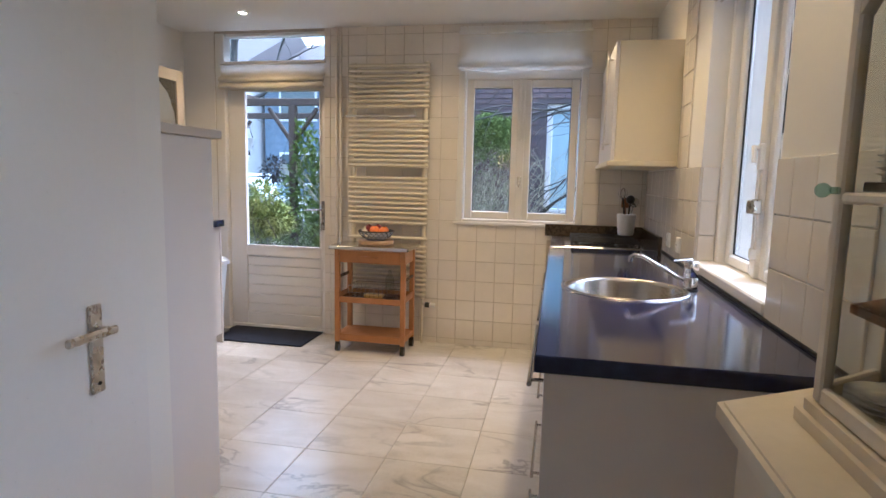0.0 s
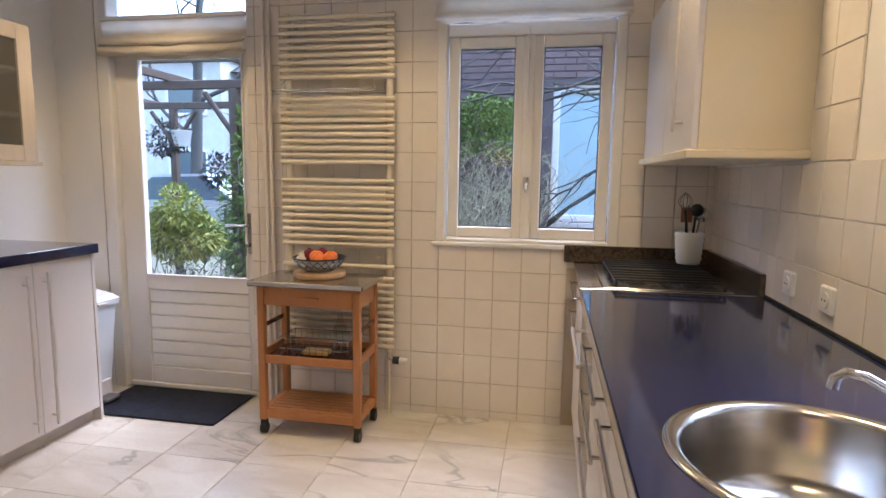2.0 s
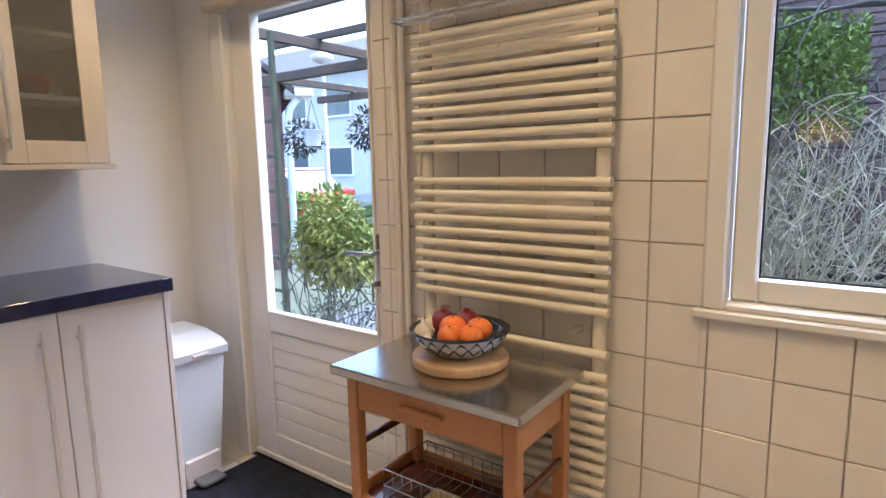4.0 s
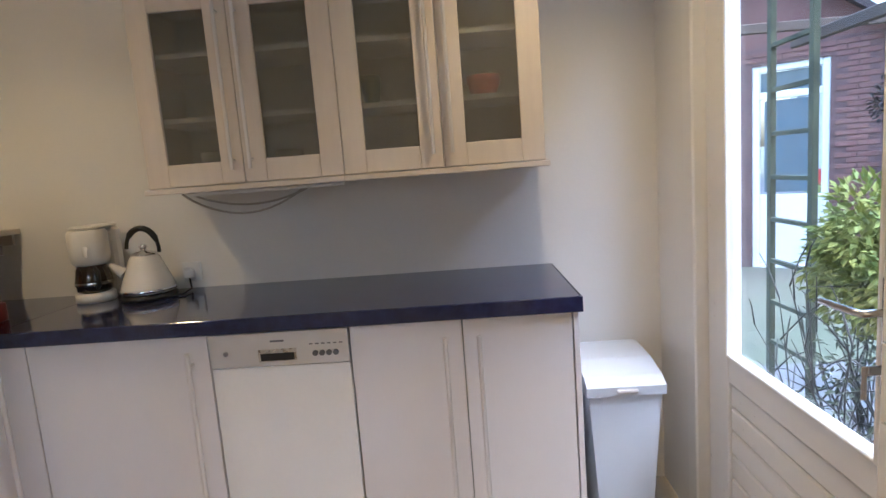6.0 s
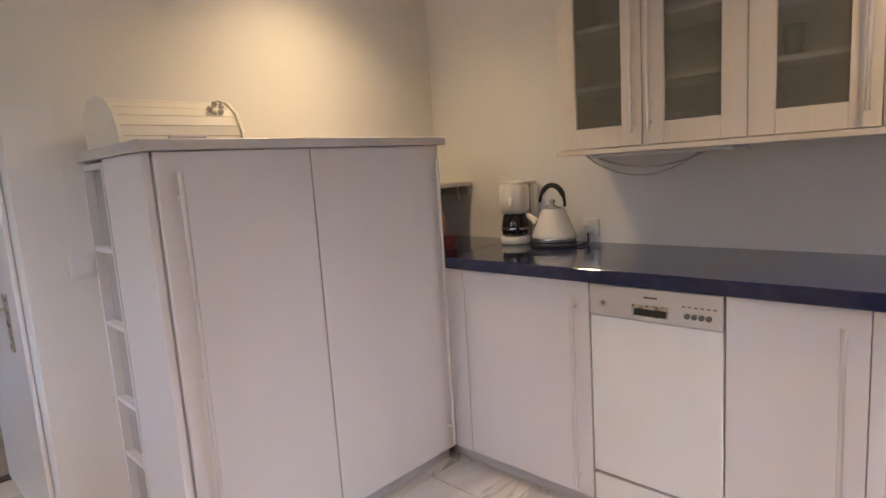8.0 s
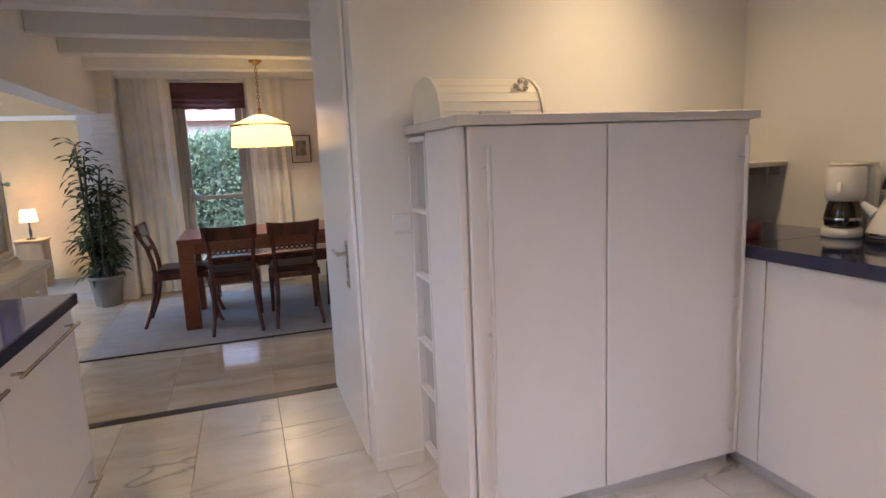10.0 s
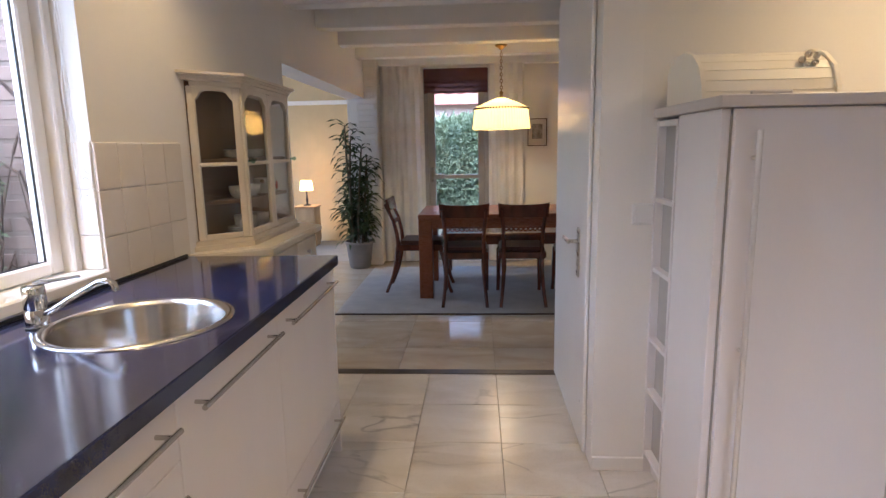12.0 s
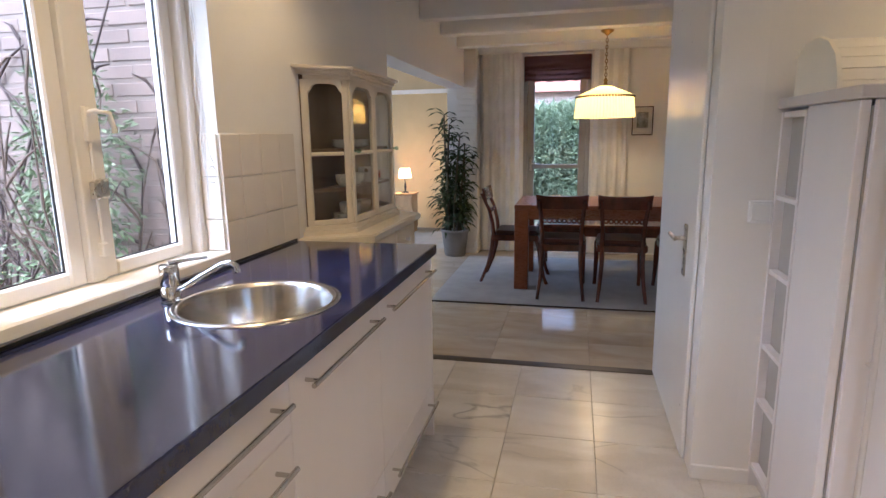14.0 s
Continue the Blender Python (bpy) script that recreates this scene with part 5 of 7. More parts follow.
def arched(axis, p0, p1, a0, a1, z0, z1, w, glaze, parent, name):
    """A glazed frame whose top rail is cut in a shouldered arch."""
    mb = MB()
    bx = (lambda u0, u1, v0, v1: mb.box(u0, u1, p0, p1, v0, v1, 0.004)) if axis == "x" else (lambda u0, u1, v0, v1: mb.box(p0, p1, u0, u1, v0, v1, 0.004))
    bx(a0, a0 + w, z0, z1), bx(a1 - w, a1, z0, z1), bx(a0 + w, a1 - w, z0, z0 + w * 1.1)
    zm = z0 + (z1 - z0) * 0.50
    bx(a0 + w, a1 - w, zm - 0.009, zm + 0.009)
    n, c, hw = 14, (a0 + a1) / 2, (a1 - a0) / 2 - w
    zt = z1 - w * 0.75
    low = []
    for k in range(n + 1):
        u = -1 + 2 * k / n
        sh = 0.042 if abs(u) > 0.86 else 0.030 * (u / 0.86) ** 6
        low.append((c + u * hw, zt - sh))
    for (u0, v0), (u1, v1) in zip(low, low[1:]):
        q = [(u0, v0), (u1, v1), (u1, z1), (u0, z1)]
        if axis == "x":
            mb.prism(q, "y", p0, p1)
        else:
            mb.add([(p, u, v) for p in (p0, p1) for u, v in q], [(3, 2, 1, 0), (4, 5, 6, 7)] + [(i, (i + 1) % 4, 4 + (i + 1) % 4, 4 + i) for i in range(4)])
    d = part(name, mb, CREAMPAINT, parent)
    pm_ = (p0 + p1) / 2
    g = MB().box(a0 + w * 0.9, a1 - w * 0.9, pm_ - 0.0015, pm_ + 0.0015, z0 + w, z1 - 0.03) if axis == "x" else MB().box(pm_ - 0.0015, pm_ + 0.0015, a0 + w * 0.9, a1 - w * 0.9, z0 + w, z1 - 0.03)
    part("pane", g, GLASS, d)
    return d


for p0, sgn in ((UY1 - 0.02, 1), (UY0, -1)):
    fr2 = arched("x", p0, p0 + 0.02, UX + 0.010, 1.592, 0.946, UZ - 0.021, 0.024, GLASS, hu, "side_frame")
    for piece in (fr2, *fr2.children):
        for v_ in piece.data.vertices:
            v_.co.y += sgn * KU * (v_.co.x + 1.40 - UX)
ym = (UY0 + UY1) / 2
for a0, a1 in ((UY0, ym - 0.001), (ym + 0.001, UY1)):
    d = arched("y", UX, UX + 0.02, a0, a1, 0.946, UZ - 0.021, 0.028, GLASS, hu, "door")
    ky = a1 - 0.02 if a1 > 0.7 else a0 + 0.02
    part("knob", MB().tube([(UX, ky, 1.30), (UX - 0.012, ky, 1.30)], 0.006, 10).ball((UX - 0.024, ky, 1.30), 0.012, 16, 10), glass("knob_glass", (0.6, 0.75, 0.72), 0.05), d, "green glass knob")
for z in (1.105, 1.30):
    part("shelf", canted(MB(), UX + 0.03, UY0 + 0.028, UY1 - 0.028, KU, z, z + 0.014, 1.579), HUTCHIN, hu)
CHINA = material("white_china", (0.72, 0.70, 0.66), 0.15, 0, 0.02, coat=0.4)
for x, y, z, r, h, lb in ((1.50, 0.68, 1.1195, 0.05, 0.06, "white china cup on the hutch shelf"), (1.50, 0.54, 1.1195, 0.05, 0.06, "white china cup on the hutch shelf"), (1.50, 0.63, 0.9465, 0.058, 0.085, "white china soup bowl with a floral band"), (1.50, 0.46, 0.9465, 0.055, 0.08, "white china bowl on the hutch floor")):
    c_ = thing("china_bowl", (x, y, z), lb, "crockery", "white china in the hutch")
    part("bowl", MB().lathe(x, y, [(r * 0.55, z), (r * 0.6, z + 0.004), (r * 0.92, z + h * 0.4), (r, z + h), (r * 0.95, z + h), (r * 0.85, z + h * 0.4), (r * 0.5, z + 0.01)], 26), CHINA, c_)
    part("handle", MB().tube([(x, y + r * 0.95, z + h * 0.8), (x, y + r * 1.3, z + h * 0.7), (x, y + r * 1.25, z + h * 0.35), (x, y + r * 0.88, z + h * 0.3)], 0.005, 6), CHINA, c_)
for x, y, z in ((1.49, 0.70, 1.3145), (1.49, 0.50, 1.3145), (1.49, 0.72, 0.9465)):
    sc_ = thing("saucer_stack", (x, y, z), "small stack of white china saucers", "crockery", "white china in the hutch")
    for k in range(4):
        part("saucer", MB().lathe(x, y, [(0.03, z + 0.009 * k), (0.034, z + 0.009 * k + 0.002), (0.062, z + 0.009 * k + 0.012), (0.063, z + 0.009 * k + 0.0135), (0.03, z + 0.009 * k + 0.005)], 24), CHINA, sc_)
fp = thing("flower_pan", (1.49, 0.33, 1.1195), "white enamel pan with red painted flowers", "pan")
part("pan", MB().lathe(1.50, 0.33, [(0.052, 1.12), (0.058, 1.125), (0.061, 1.19), (0.063, 1.20), (0.058, 1.20), (0.055, 1.13)], 28), CHINA, fp)
RED = material("red_flower_enamel", (0.42, 0.02, 0.02), 0.2)
fl_ = MB()
for a in (2.6, 3.3, 4.0):
    for k in range(6):
        b = k * math.pi / 3
        aa, zz = a + 0.16 * math.cos(b), 1.16 + 0.016 * math.sin(b)
        fl_.ball((1.50 + 0.0595 * math.cos(aa), 0.33 + 0.0595 * math.sin(aa), zz), 0.008, 8, 5)
part("flowers", fl_, RED, fp)
part("handle", MB().tube([(1.49, 0.39, 1.18), (1.475, 0.43, 1.185), (1.465, 0.47, 1.19)], [0.009, 0.011, 0.010], 8), material("brown_pan_handle", (0.16, 0.09, 0.05), 0.5), fp)

# ---- ceiling spots ----
SPOTS = [(0.04, 3.43), (-1.30, 3.62), (1.15, 3.15), (-1.20, 1.66), (1.12, 2.35), (1.24, 1.28)]
for x, y in SPOTS:
    s_ = thing("ceiling_spot", (x, y, CEIL), "round recessed halogen ceiling spot, lit", "lamp", "kitchen ceiling spots")
    part("ring", MB().lathe(x, y, [(0.030, CEIL - 0.006), (0.042, CEIL - 0.007), (0.044, CEIL - 0.001), (0.030, CEIL - 0.001)], 24, caps=(False, False)), WHITEPAINT, s_)
    part("bulb", MB().lathe(x, y, [(0.0005, CEIL - 0.003), (0.0295, CEIL - 0.003), (0.0295, CEIL - 0.001)], 20), SPOTGLOW, s_)
    lm = new("spot_light", bpy.data.lights.new("spot_light", "SPOT"))
    lm.data.energy, lm.data.color, lm.data.shadow_soft_size = SPOT_W * (0.55 if y < 1.4 else 1.0), (1.0, 0.64, 0.24), 0.04
    lm.data.spot_size, lm.data.spot_blend = radians(130), 1.0
    lm.location = (x, y, CEIL - 0.012)

# ---- dining room ----
ds = thing("door_3", (0.575, DS - 0.1, 0), "dark framed glazed garden door with a cross rail", "door", kind="structure")
DOORGREY = material("grey_door_paint", (0.34, 0.33, 0.32), 0.4, 0, 0.05)
part("door_frame", pane_frame(MB(), "x", DS - 0.14, DS - 0.02, 0.20, 0.95, 0.0, 2.24, 0.045, 0.005), DOORGREY, ds)
part("door_leaf", pane_frame(MB(), "x", DS - 0.11, DS - 0.06, 0.247, 0.903, 0.047, 2.193, 0.075, 0.005, 0.12).box(0.322, 0.828, DS - 0.11, DS - 0.06, 0.985, 1.03, 0.004), DOORGREY, ds)
clear_pane(part("pane", MB().box(0.318, 0.832, DS - 0.088, DS - 0.083, 1.028, 2.122), GLASS, ds))
clear_pane(part("pane", MB().box(0.318, 0.832, DS - 0.088, DS - 0.083, 0.163, 0.987), GLASS, ds))
part("door_handle", MB().box(0.85, 0.88, DS - 0.06, DS - 0.052, 0.95, 1.12, 0.003).tube([(0.865, DS - 0.055, 1.04), (0.865, DS - 0.02, 1.04), (0.76, DS - 0.02, 1.04)], 0.008, 8), STEEL, ds)
roman_blind("roman_blind", "x", DS + 0.03, 0.21, 0.94, 2.26, 1.98, 3, "wine red roman blind drawn up over the garden door")


def curtain(x0, x1, label):
    mb, n, m = MB(), 48, 6
    for i in range(n + 1):
        u = i / n
        for k in range(m + 1):
            w = k / m
            fold = 0.017 * math.sin(u * (x1 - x0) * 62 + 0.5 * math.sin(w * 3)) * (0.7 + 0.3 * w)
            mb.v.append((x0 + (x1 - x0) * u + 0.006 * math.sin(w * 5 + i), DS + 0.10 + fold, 2.27 - w * 2.25))
    for i in range(n):
        for k in range(m):
            c = i * (m + 1) + k
            mb.face((c, c + m + 1, c + m + 2, c + 1), True)
    t_ = thing("curtain", ((x0 + x1) / 2, DS + 0.1, 0.02), label, "curtain", "cream dining room curtains")
    part("fabric", mb, CURTAIN, t_)
    part("rail", MB().box(x0 - 0.02, x1 + 0.02, DS + 0.09, DS + 0.11, 2.268, 2.282, 0.003), WHITEPAINT, t_)


curtain(0.97, 1.42, "full-length cream curtain beside the garden door")
curtain(-0.20, 0.19, "full-length cream curtain by the picture")

dp = thing("picture", (-0.36, DS + 0.01, 1.35), "small framed print with a wide cream mount", "picture")
part("picture_frame", pane_frame(MB(), "x", DS + 0.002, DS + 0.022, -0.47, -0.25, 1.35, 1.66, 0.009, 0.003), MAHOGANY, dp)
part("mount", MB().box(-0.454, -0.266, DS + 0.003, DS + 0.010, 1.366, 1.644), material("mount_card", (0.72, 0.68, 0.6), 0.9), dp)
part("print", MB().box(-0.42, -0.30, DS + 0.0102, DS + 0.012, 1.43, 1.60), material("grey_brown_print", (0.20, 0.17, 0.14), 0.8, 0, 0.3, 25, 90, 0, (0.45, 0.42, 0.36)), dp)

rg = solid("rug", MB().box(-1.55, 1.52, -2.95, -1.075, -0.002, 0.010, 0.004), RUG, "large grey woven rug under the dining table", "rug", loc=(-0.1, -2.0, 0))
part("binding", MB().box(-1.56, 1.53, -1.0745, -1.062, -0.002, 0.011, 0.003), DARKSTRIP, rg, "dark rug binding")

dt = thing("dining_table", (0.0, -1.96, 0.01), "reddish cherry dining table with square legs", "table")
part("tabletop", MB().box(-1.0, 0.86, -2.36, -1.54, 0.725, 0.768, 0.004), CHERRY, dt)
part("apron", MB().box(-0.90, 0.755, -1.575, -1.553, 0.64, 0.7245, 0.002), CHERRY, dt)
part("apron", MB().box(-0.90, 0.755, -2.347, -2.325, 0.64, 0.7245, 0.002), CHERRY, dt)
for x in (-0.998, 0.738):
    for y in (-2.358, -1.662):
        part("leg", MB().box(x, x + 0.12, y, y + 0.12, 0.010, 0.7245, 0.004), CHERRY, dt)

bn = thing("bench", (0.0, -2.62, 0.01), "dark wooden bench at the far side of the table", "bench")
part("seat", MB().box(-0.85, 0.72, -2.80, -2.47, 0.425, 0.462, 0.005), MAHOGANY, bn)
part("apron", MB().box(-0.78, 0.65, -2.50, -2.482, 0.34, 0.4245, 0.003), MAHOGANY, bn)
for x in (-0.80, 0.62):
    for y in (-2.78, -2.53):
        part("leg", MB().box(x, x + 0.045, y, y + 0.045, 0.010, 0.4245, 0.003), MAHOGANY, bn)


def dining_chair():
    """Regency style chair; the seat looks towards +y, the back stands at -y."""
    c = thing("dining_chair", (0, 0, 0), "dark mahogany dining chair with curved back and rope rail", "chair", "dining chairs round the table")
    part("seat", MB().box(-0.190, 0.190, -0.18, 0.215, 0.448, 0.492, 0.018), material("dark_leather", (0.07, 0.022, 0.015), 0.4, 0, 0.15), c, "dark upholstered seat")
    part("seat_rail", MB().box(-0.200, 0.200, 0.195, 0.220, 0.40, 0.454, 0.004).box(-0.185, 0.185, -0.215, -0.19, 0.40, 0.454, 0.004).box(-0.200, -0.178, -0.189, 0.194, 0.40, 0.454, 0.004).box(0.178, 0.200, -0.189, 0.194, 0.40, 0.454, 0.004), MAHOGANY, c)
    for s in (-1, 1):
        front = [(s * 0.185, 0.205, 0.42), (s * 0.187, 0.235, 0.30), (s * 0.189, 0.245, 0.18), (s * 0.192, 0.275, 0.06), (s * 0.194, 0.30, 0.0)]
        part("leg", MB().tube(front, [0.024, 0.022, 0.019, 0.016, 0.017], 8), MAHOGANY, c)
        rear = [(s * 0.160, -0.20, 0.44), (s * 0.160, -0.215, 0.30), (s * 0.170, -0.25, 0.16), (s * 0.188, -0.315, 0.0)]
        part("leg", MB().tube(rear, [0.022, 0.019, 0.016, 0.014], 8), MAHOGANY, c)
        back = [(s * 0.160, -0.195, 0.43), (s * 0.160, -0.205, 0.55), (s * 0.168, -0.235, 0.68), (s * 0.178, -0.29, 0.80), (s * 0.183, -0.305, 0.835)]
        part("back_post", MB().tube(back, [0.020, 0.018, 0.016, 0.015, 0.014], 8), MAHOGANY, c)
    rail = MB()
    for k in range(9):
        x = -0.203 + k * 0.05075
        y = -0.262 - 0.03 * (1 - (x / 0.203) ** 2)
        lift = 0.012 * (x / 0.203) ** 4
        rail.v += [(x, y - 0.010, 0.762), (x, y + 0.012, 0.762), (x * 1.03, y - 0.034, 0.868 + lift), (x * 1.03, y - 0.014, 0.868 + lift)]
    for k in range(8):
        q = 4 * k
        for a in ((0, 1, 5, 4), (2, 6, 7, 3), (0, 4, 6, 2), (1, 3, 7, 5)):
            rail.face([q + i for i in a])
    rail.face((0, 2, 3, 1)), rail.face((32, 33, 35, 34))
    part("top_rail", rail, MAHOGANY, c)
    rope = MB()
    for ph in (0, math.pi):
        rope.tube([(-0.158 + 0.316 * k / 24, -0.225 - 0.02 * (1 - (2 * k / 24 - 1) ** 2), 0.660 + 0.018 * math.sin(k * math.pi / 3 + ph)) for k in range(25)], 0.0075, 6)
    part("rope_rail", rope, MAHOGANY, c, "twisted rope cross rail")
    return c


ch = dining_chair()
spots = [(0.445, -1.55, 180), (-0.045, -1.55, 180), (-0.56, -1.58, 180), (0.88, -1.95, 90)]
for x, y, a in spots[1:]:
    copy_thing(ch, pose(x, y, 0.010, 0, 0, a))
ch.matrix_basis = pose(spots[0][0], spots[0][1], 0.010, 0, 0, spots[0][2])

# pendant lamp
PX, PY = 0.10, -2.2
BRASS = material("dark_brass", (0.30, 0.19, 0.06), 0.35, 0.9, 0.08)
pl = thing("pendant_lamp", (PX, PY, 2.29), "brass pendant with a glowing pleated cream shade over the table", "lamp")
part("ceiling_rose", MB().lathe(PX, PY, [(0.012, 2.245), (0.03, 2.262), (0.055, 2.275), (0.06, 2.289)], 24), BRASS, pl)
chn_ = MB()
for k in range(14):
    z = 2.245 - k * 0.03
    d = 0.011
    a = k % 2
    chn_.tube([(PX + (d * math.cos(t) if a else 0), PY + (0 if a else d * math.cos(t)), z - 0.014 + 0.018 * math.sin(t)) for t in np.linspace(0, 2 * math.pi, 9)], 0.004, 5, False)
part("chain", chn_, BRASS, pl)
part("stem", MB().lathe(PX, PY, [(0.055, 1.798), (0.05, 1.806), (0.02, 1.815), (0.014, 1.84), (0.022, 1.85), (0.012, 1.862), (0.006, 1.875)], 16), BRASS, pl)
SHADE = cloth("lamp_shade_cloth", (0.82, 0.62, 0.24), 0.5)
sb = SHADE.node_tree.nodes["Principled BSDF"]
sb.inputs["Emission Color"].default_value, sb.inputs["Emission Strength"].default_value = (1.0, 0.74, 0.34, 1), 0.05
R0 = 0.27
def pleats(mb, r0, z0, r1, z1, n=60, d=0.006):
    m = len(mb.v)
    for r, z in ((r0, z0), (r1, z1)):
        for k in range(2 * n):
            a = math.pi * k / n
            q = r + (d if k % 2 else 0)
            mb.v.append((PX + q * math.cos(a), PY + q * math.sin(a), z))
    for k in range(2 * n):
        j = (k + 1) % (2 * n)
        mb.face((m + k, m + j, m + 2 * n + j, m + 2 * n + k))
    return mb
part("shade", pleats(pleats(MB(), R0, 1.515, R0 - 0.02, 1.70), R0 - 0.02, 1.715, 0.05, 1.80), SHADE, pl, "cream pleated fabric shade, lit")
fr_ = MB()
for k in range(60):
    a = 2 * math.pi * k / 60
    fr_.ball((PX + (R0 - 0.010) * math.cos(a), PY + (R0 - 0.010) * math.sin(a), 1.703), 0.011, 6, 4)
part("trim_band", fr_, material("dark_gold_braid", (0.10, 0.07, 0.03), 0.6), pl)
lm = new("pendant_light", bpy.data.lights.new("pendant_light", "POINT"))
lm.data.energy, lm.data.color, lm.data.shadow_soft_size, lm.location = 4, (1, 0.70, 0.32), 0.06, (PX, PY, 1.62)

# rubber plant in its pot, by the pillar
gp = thing("tall_plant", (1.70, -3.0, 0), "tall dracaena-like house plant in a grey clay pot", "plant")
part("pot", MB().lathe(1.70, -3.0, [(0.11, 0.0), (0.12, 0.01), (0.155, 0.27), (0.165, 0.28), (0.165, 0.31), (0.15, 0.31), (0.145, 0.26)], 28), TERRACOTTA, gp, "grey clay pot")
part("soil", MB().lathe(1.70, -3.0, [(0.147, 0.262), (0.1, 0.27), (0.0005, 0.272)], 20), material("soil", (0.03, 0.022, 0.016), 0.95), gp)
random.seed(11)
lv = MB()
STEMM = material("plant_stem", (0.10, 0.08, 0.05), 0.8)
for k in range(8):
    a = k * 0.85
    b = 0.05 + 0.025 * (k % 3)
    h = 1.62 - 0.12 * k
    pts = [(1.70 + b * math.cos(a) + 0.09 * s * math.cos(a + s), -3.0 + b * math.sin(a) + 0.06 * s * math.sin(a + s), 0.26 + (h - 0.26) * s) for s in np.linspace(0, 1, 7)]
    part("stem", MB().tube(pts, [0.012] * 6 + [0.006], 7), STEMM, gp)
    for j in range(64):
        s = random.uniform(0.10, 1.0)
        q = Vector(pts[min(5, int(s * 6))]).lerp(Vector(pts[min(6, int(s * 6) + 1)]), (s * 6) % 1)
        t = random.uniform(0, 6.28)
        d = Vector((math.cos(t), math.sin(t), random.uniform(-0.35, 0.9)))
        ln = random.uniform(0.12, 0.25)
        lv.leaf(q, d, (0, 0, 1), ln * 0.6, 0.034)
        e = q + d.normalized() * ln * 0.5
        lv.leaf(e, d + Vector((0, 0, -0.9)), (0, 0, 1), ln * 0.6, 0.032)
part("foliage", lv, LEAFY, gp)

# living room glimpse
LX, LY = 2.76, -4.56
OAK = material("pale_oak", (0.42, 0.27, 0.13), 0.45, 0, 0.1, 4, 60, 0.1, stretch=(3, 3, 0.6))
sd = thing("side_table", (LX, LY, 0), "small pale oak bedside cabinet with a lit lamp", "cabinet")
part("tabletop", MB().box(LX - 0.16, LX + 0.16, LY - 0.16, LY + 0.16, 0.55, 0.575, 0.004), OAK, sd)
part("body", MB().box(LX - 0.14, LX + 0.14, LY - 0.14, LY + 0.13, 0.06, 0.549, 0.003), OAK, sd)
part("drawer", MB().box(LX - 0.13, LX + 0.13, LY + 0.131, LY + 0.145, 0.38, 0.54, 0.003), OAK, sd)
part("foot", MB().box(LX - 0.13, LX + 0.13, LY - 0.13, LY + 0.12, 0.0, 0.0595, 0.003), OAK, sd)
tb = thing("table_lamp", (LX, LY, 0.576), "small table lamp with a glowing cream shade", "lamp")
part("base", MB().lathe(LX, LY, [(0.055, 0.576), (0.05, 0.588), (0.012, 0.60), (0.018, 0.66), (0.010, 0.72), (0.010, 0.80)], 18), IRON, tb)
SH2 = cloth("small_shade_cloth", (0.9, 0.75, 0.5), 0.6)
b2 = SH2.node_tree.nodes["Principled BSDF"]
b2.inputs["Emission Color"].default_value, b2.inputs["Emission Strength"].default_value = (1.0, 0.62, 0.24, 1), 0.1
part("shade", MB().tube([(LX, LY, 0.79), (LX, LY, 0.93)], [0.095, 0.075], 24, False), SH2, tb, "cream fabric shade, lit")
lm = new("table_lamp_light", bpy.data.lights.new("table_lamp_light", "POINT"))
lm.data.energy, lm.data.color, lm.data.shadow_soft_size, lm.location = 2.4, (1, 0.60, 0.22), 0.04, (LX, LY, 0.87)
solid("wall_trim", MB().box(1.96, 3.6, -4.999, -4.975, 2.0, 2.06, 0.004).box(1.96, 2.05, -4.999, -4.975, 0.0, 1.9995, 0.004), WHITEPAINT, "white door casing in the living room", "trim", kind="structure")

# Living room window out of view, added to let daylight in.
lw_ = thing("window_4", (5.3, -2.5, 0.8), "unseen white framed living room window, added for daylight", "window", kind="structure")
# Area lamp before the added window, filling the room in place of sky light.
daylight_fill = new("living_window_daylight", bpy.data.lights.new("living_window_daylight", "AREA"))
daylight_fill.data.shape, daylight_fill.data.size, daylight_fill.data.size_y = "RECTANGLE", 1.3, 2.0
daylight_fill.data.energy, daylight_fill.data.color = 7, (0.90, 0.96, 1.0)
daylight_fill.matrix_world = look((5.18, -2.5, 1.55), (3.0, -2.5, 1.3))
part("window_frame", pane_frame(MB(), "y", 5.26, 5.34, -3.6, -1.4, 0.8, 2.25, 0.06, 0.005), WHITEPAINT, lw_)
clear_pane(part("pane", MB().box(5.298, 5.303, -3.545, -1.455, 0.855, 2.195), GLASS, lw_))

# white painted bricks of the pillar
BR = MB().box(-0.1025, 0.1025, -0.004, 0.004, -0.027, 0.027, 0.003).mesh("painted_brick", PLASTER)
BRH = MB().box(-0.004, 0.004, -0.1025, 0.1025, -0.027, 0.027, 0.003).mesh("painted_brick_side", PLASTER)
for r in range(35):
    z = 0.035 + r * 0.066
    b_ = new("brick", BRH)
    b_.location, b_.parent = (1.457 + random.uniform(-0.0015, 0.001), -3.24 + (0.0 if r % 2 else -0.004), z), wall_pillar
    b_ = new("brick", BR)
    b_.location, b_.parent = (1.572 + (0.02 if r % 2 else 0), -3.127 + random.uniform(-0.001, 0.0015), z), wall_pillar
solid("coat_hook", MB().tube([(1.50, -3.125, 1.13), (1.50, -3.08, 1.135), (1.47, -3.05, 1.15), (1.43, -3.055, 1.14)], 0.007, 8).lathe(1.50, -3.12, [(0.02, 1.115), (0.02, 1.145)], 10), IRON, "small dark iron hook on the brick pillar", "hook", loc=(1.50, -3.12, 1.13))

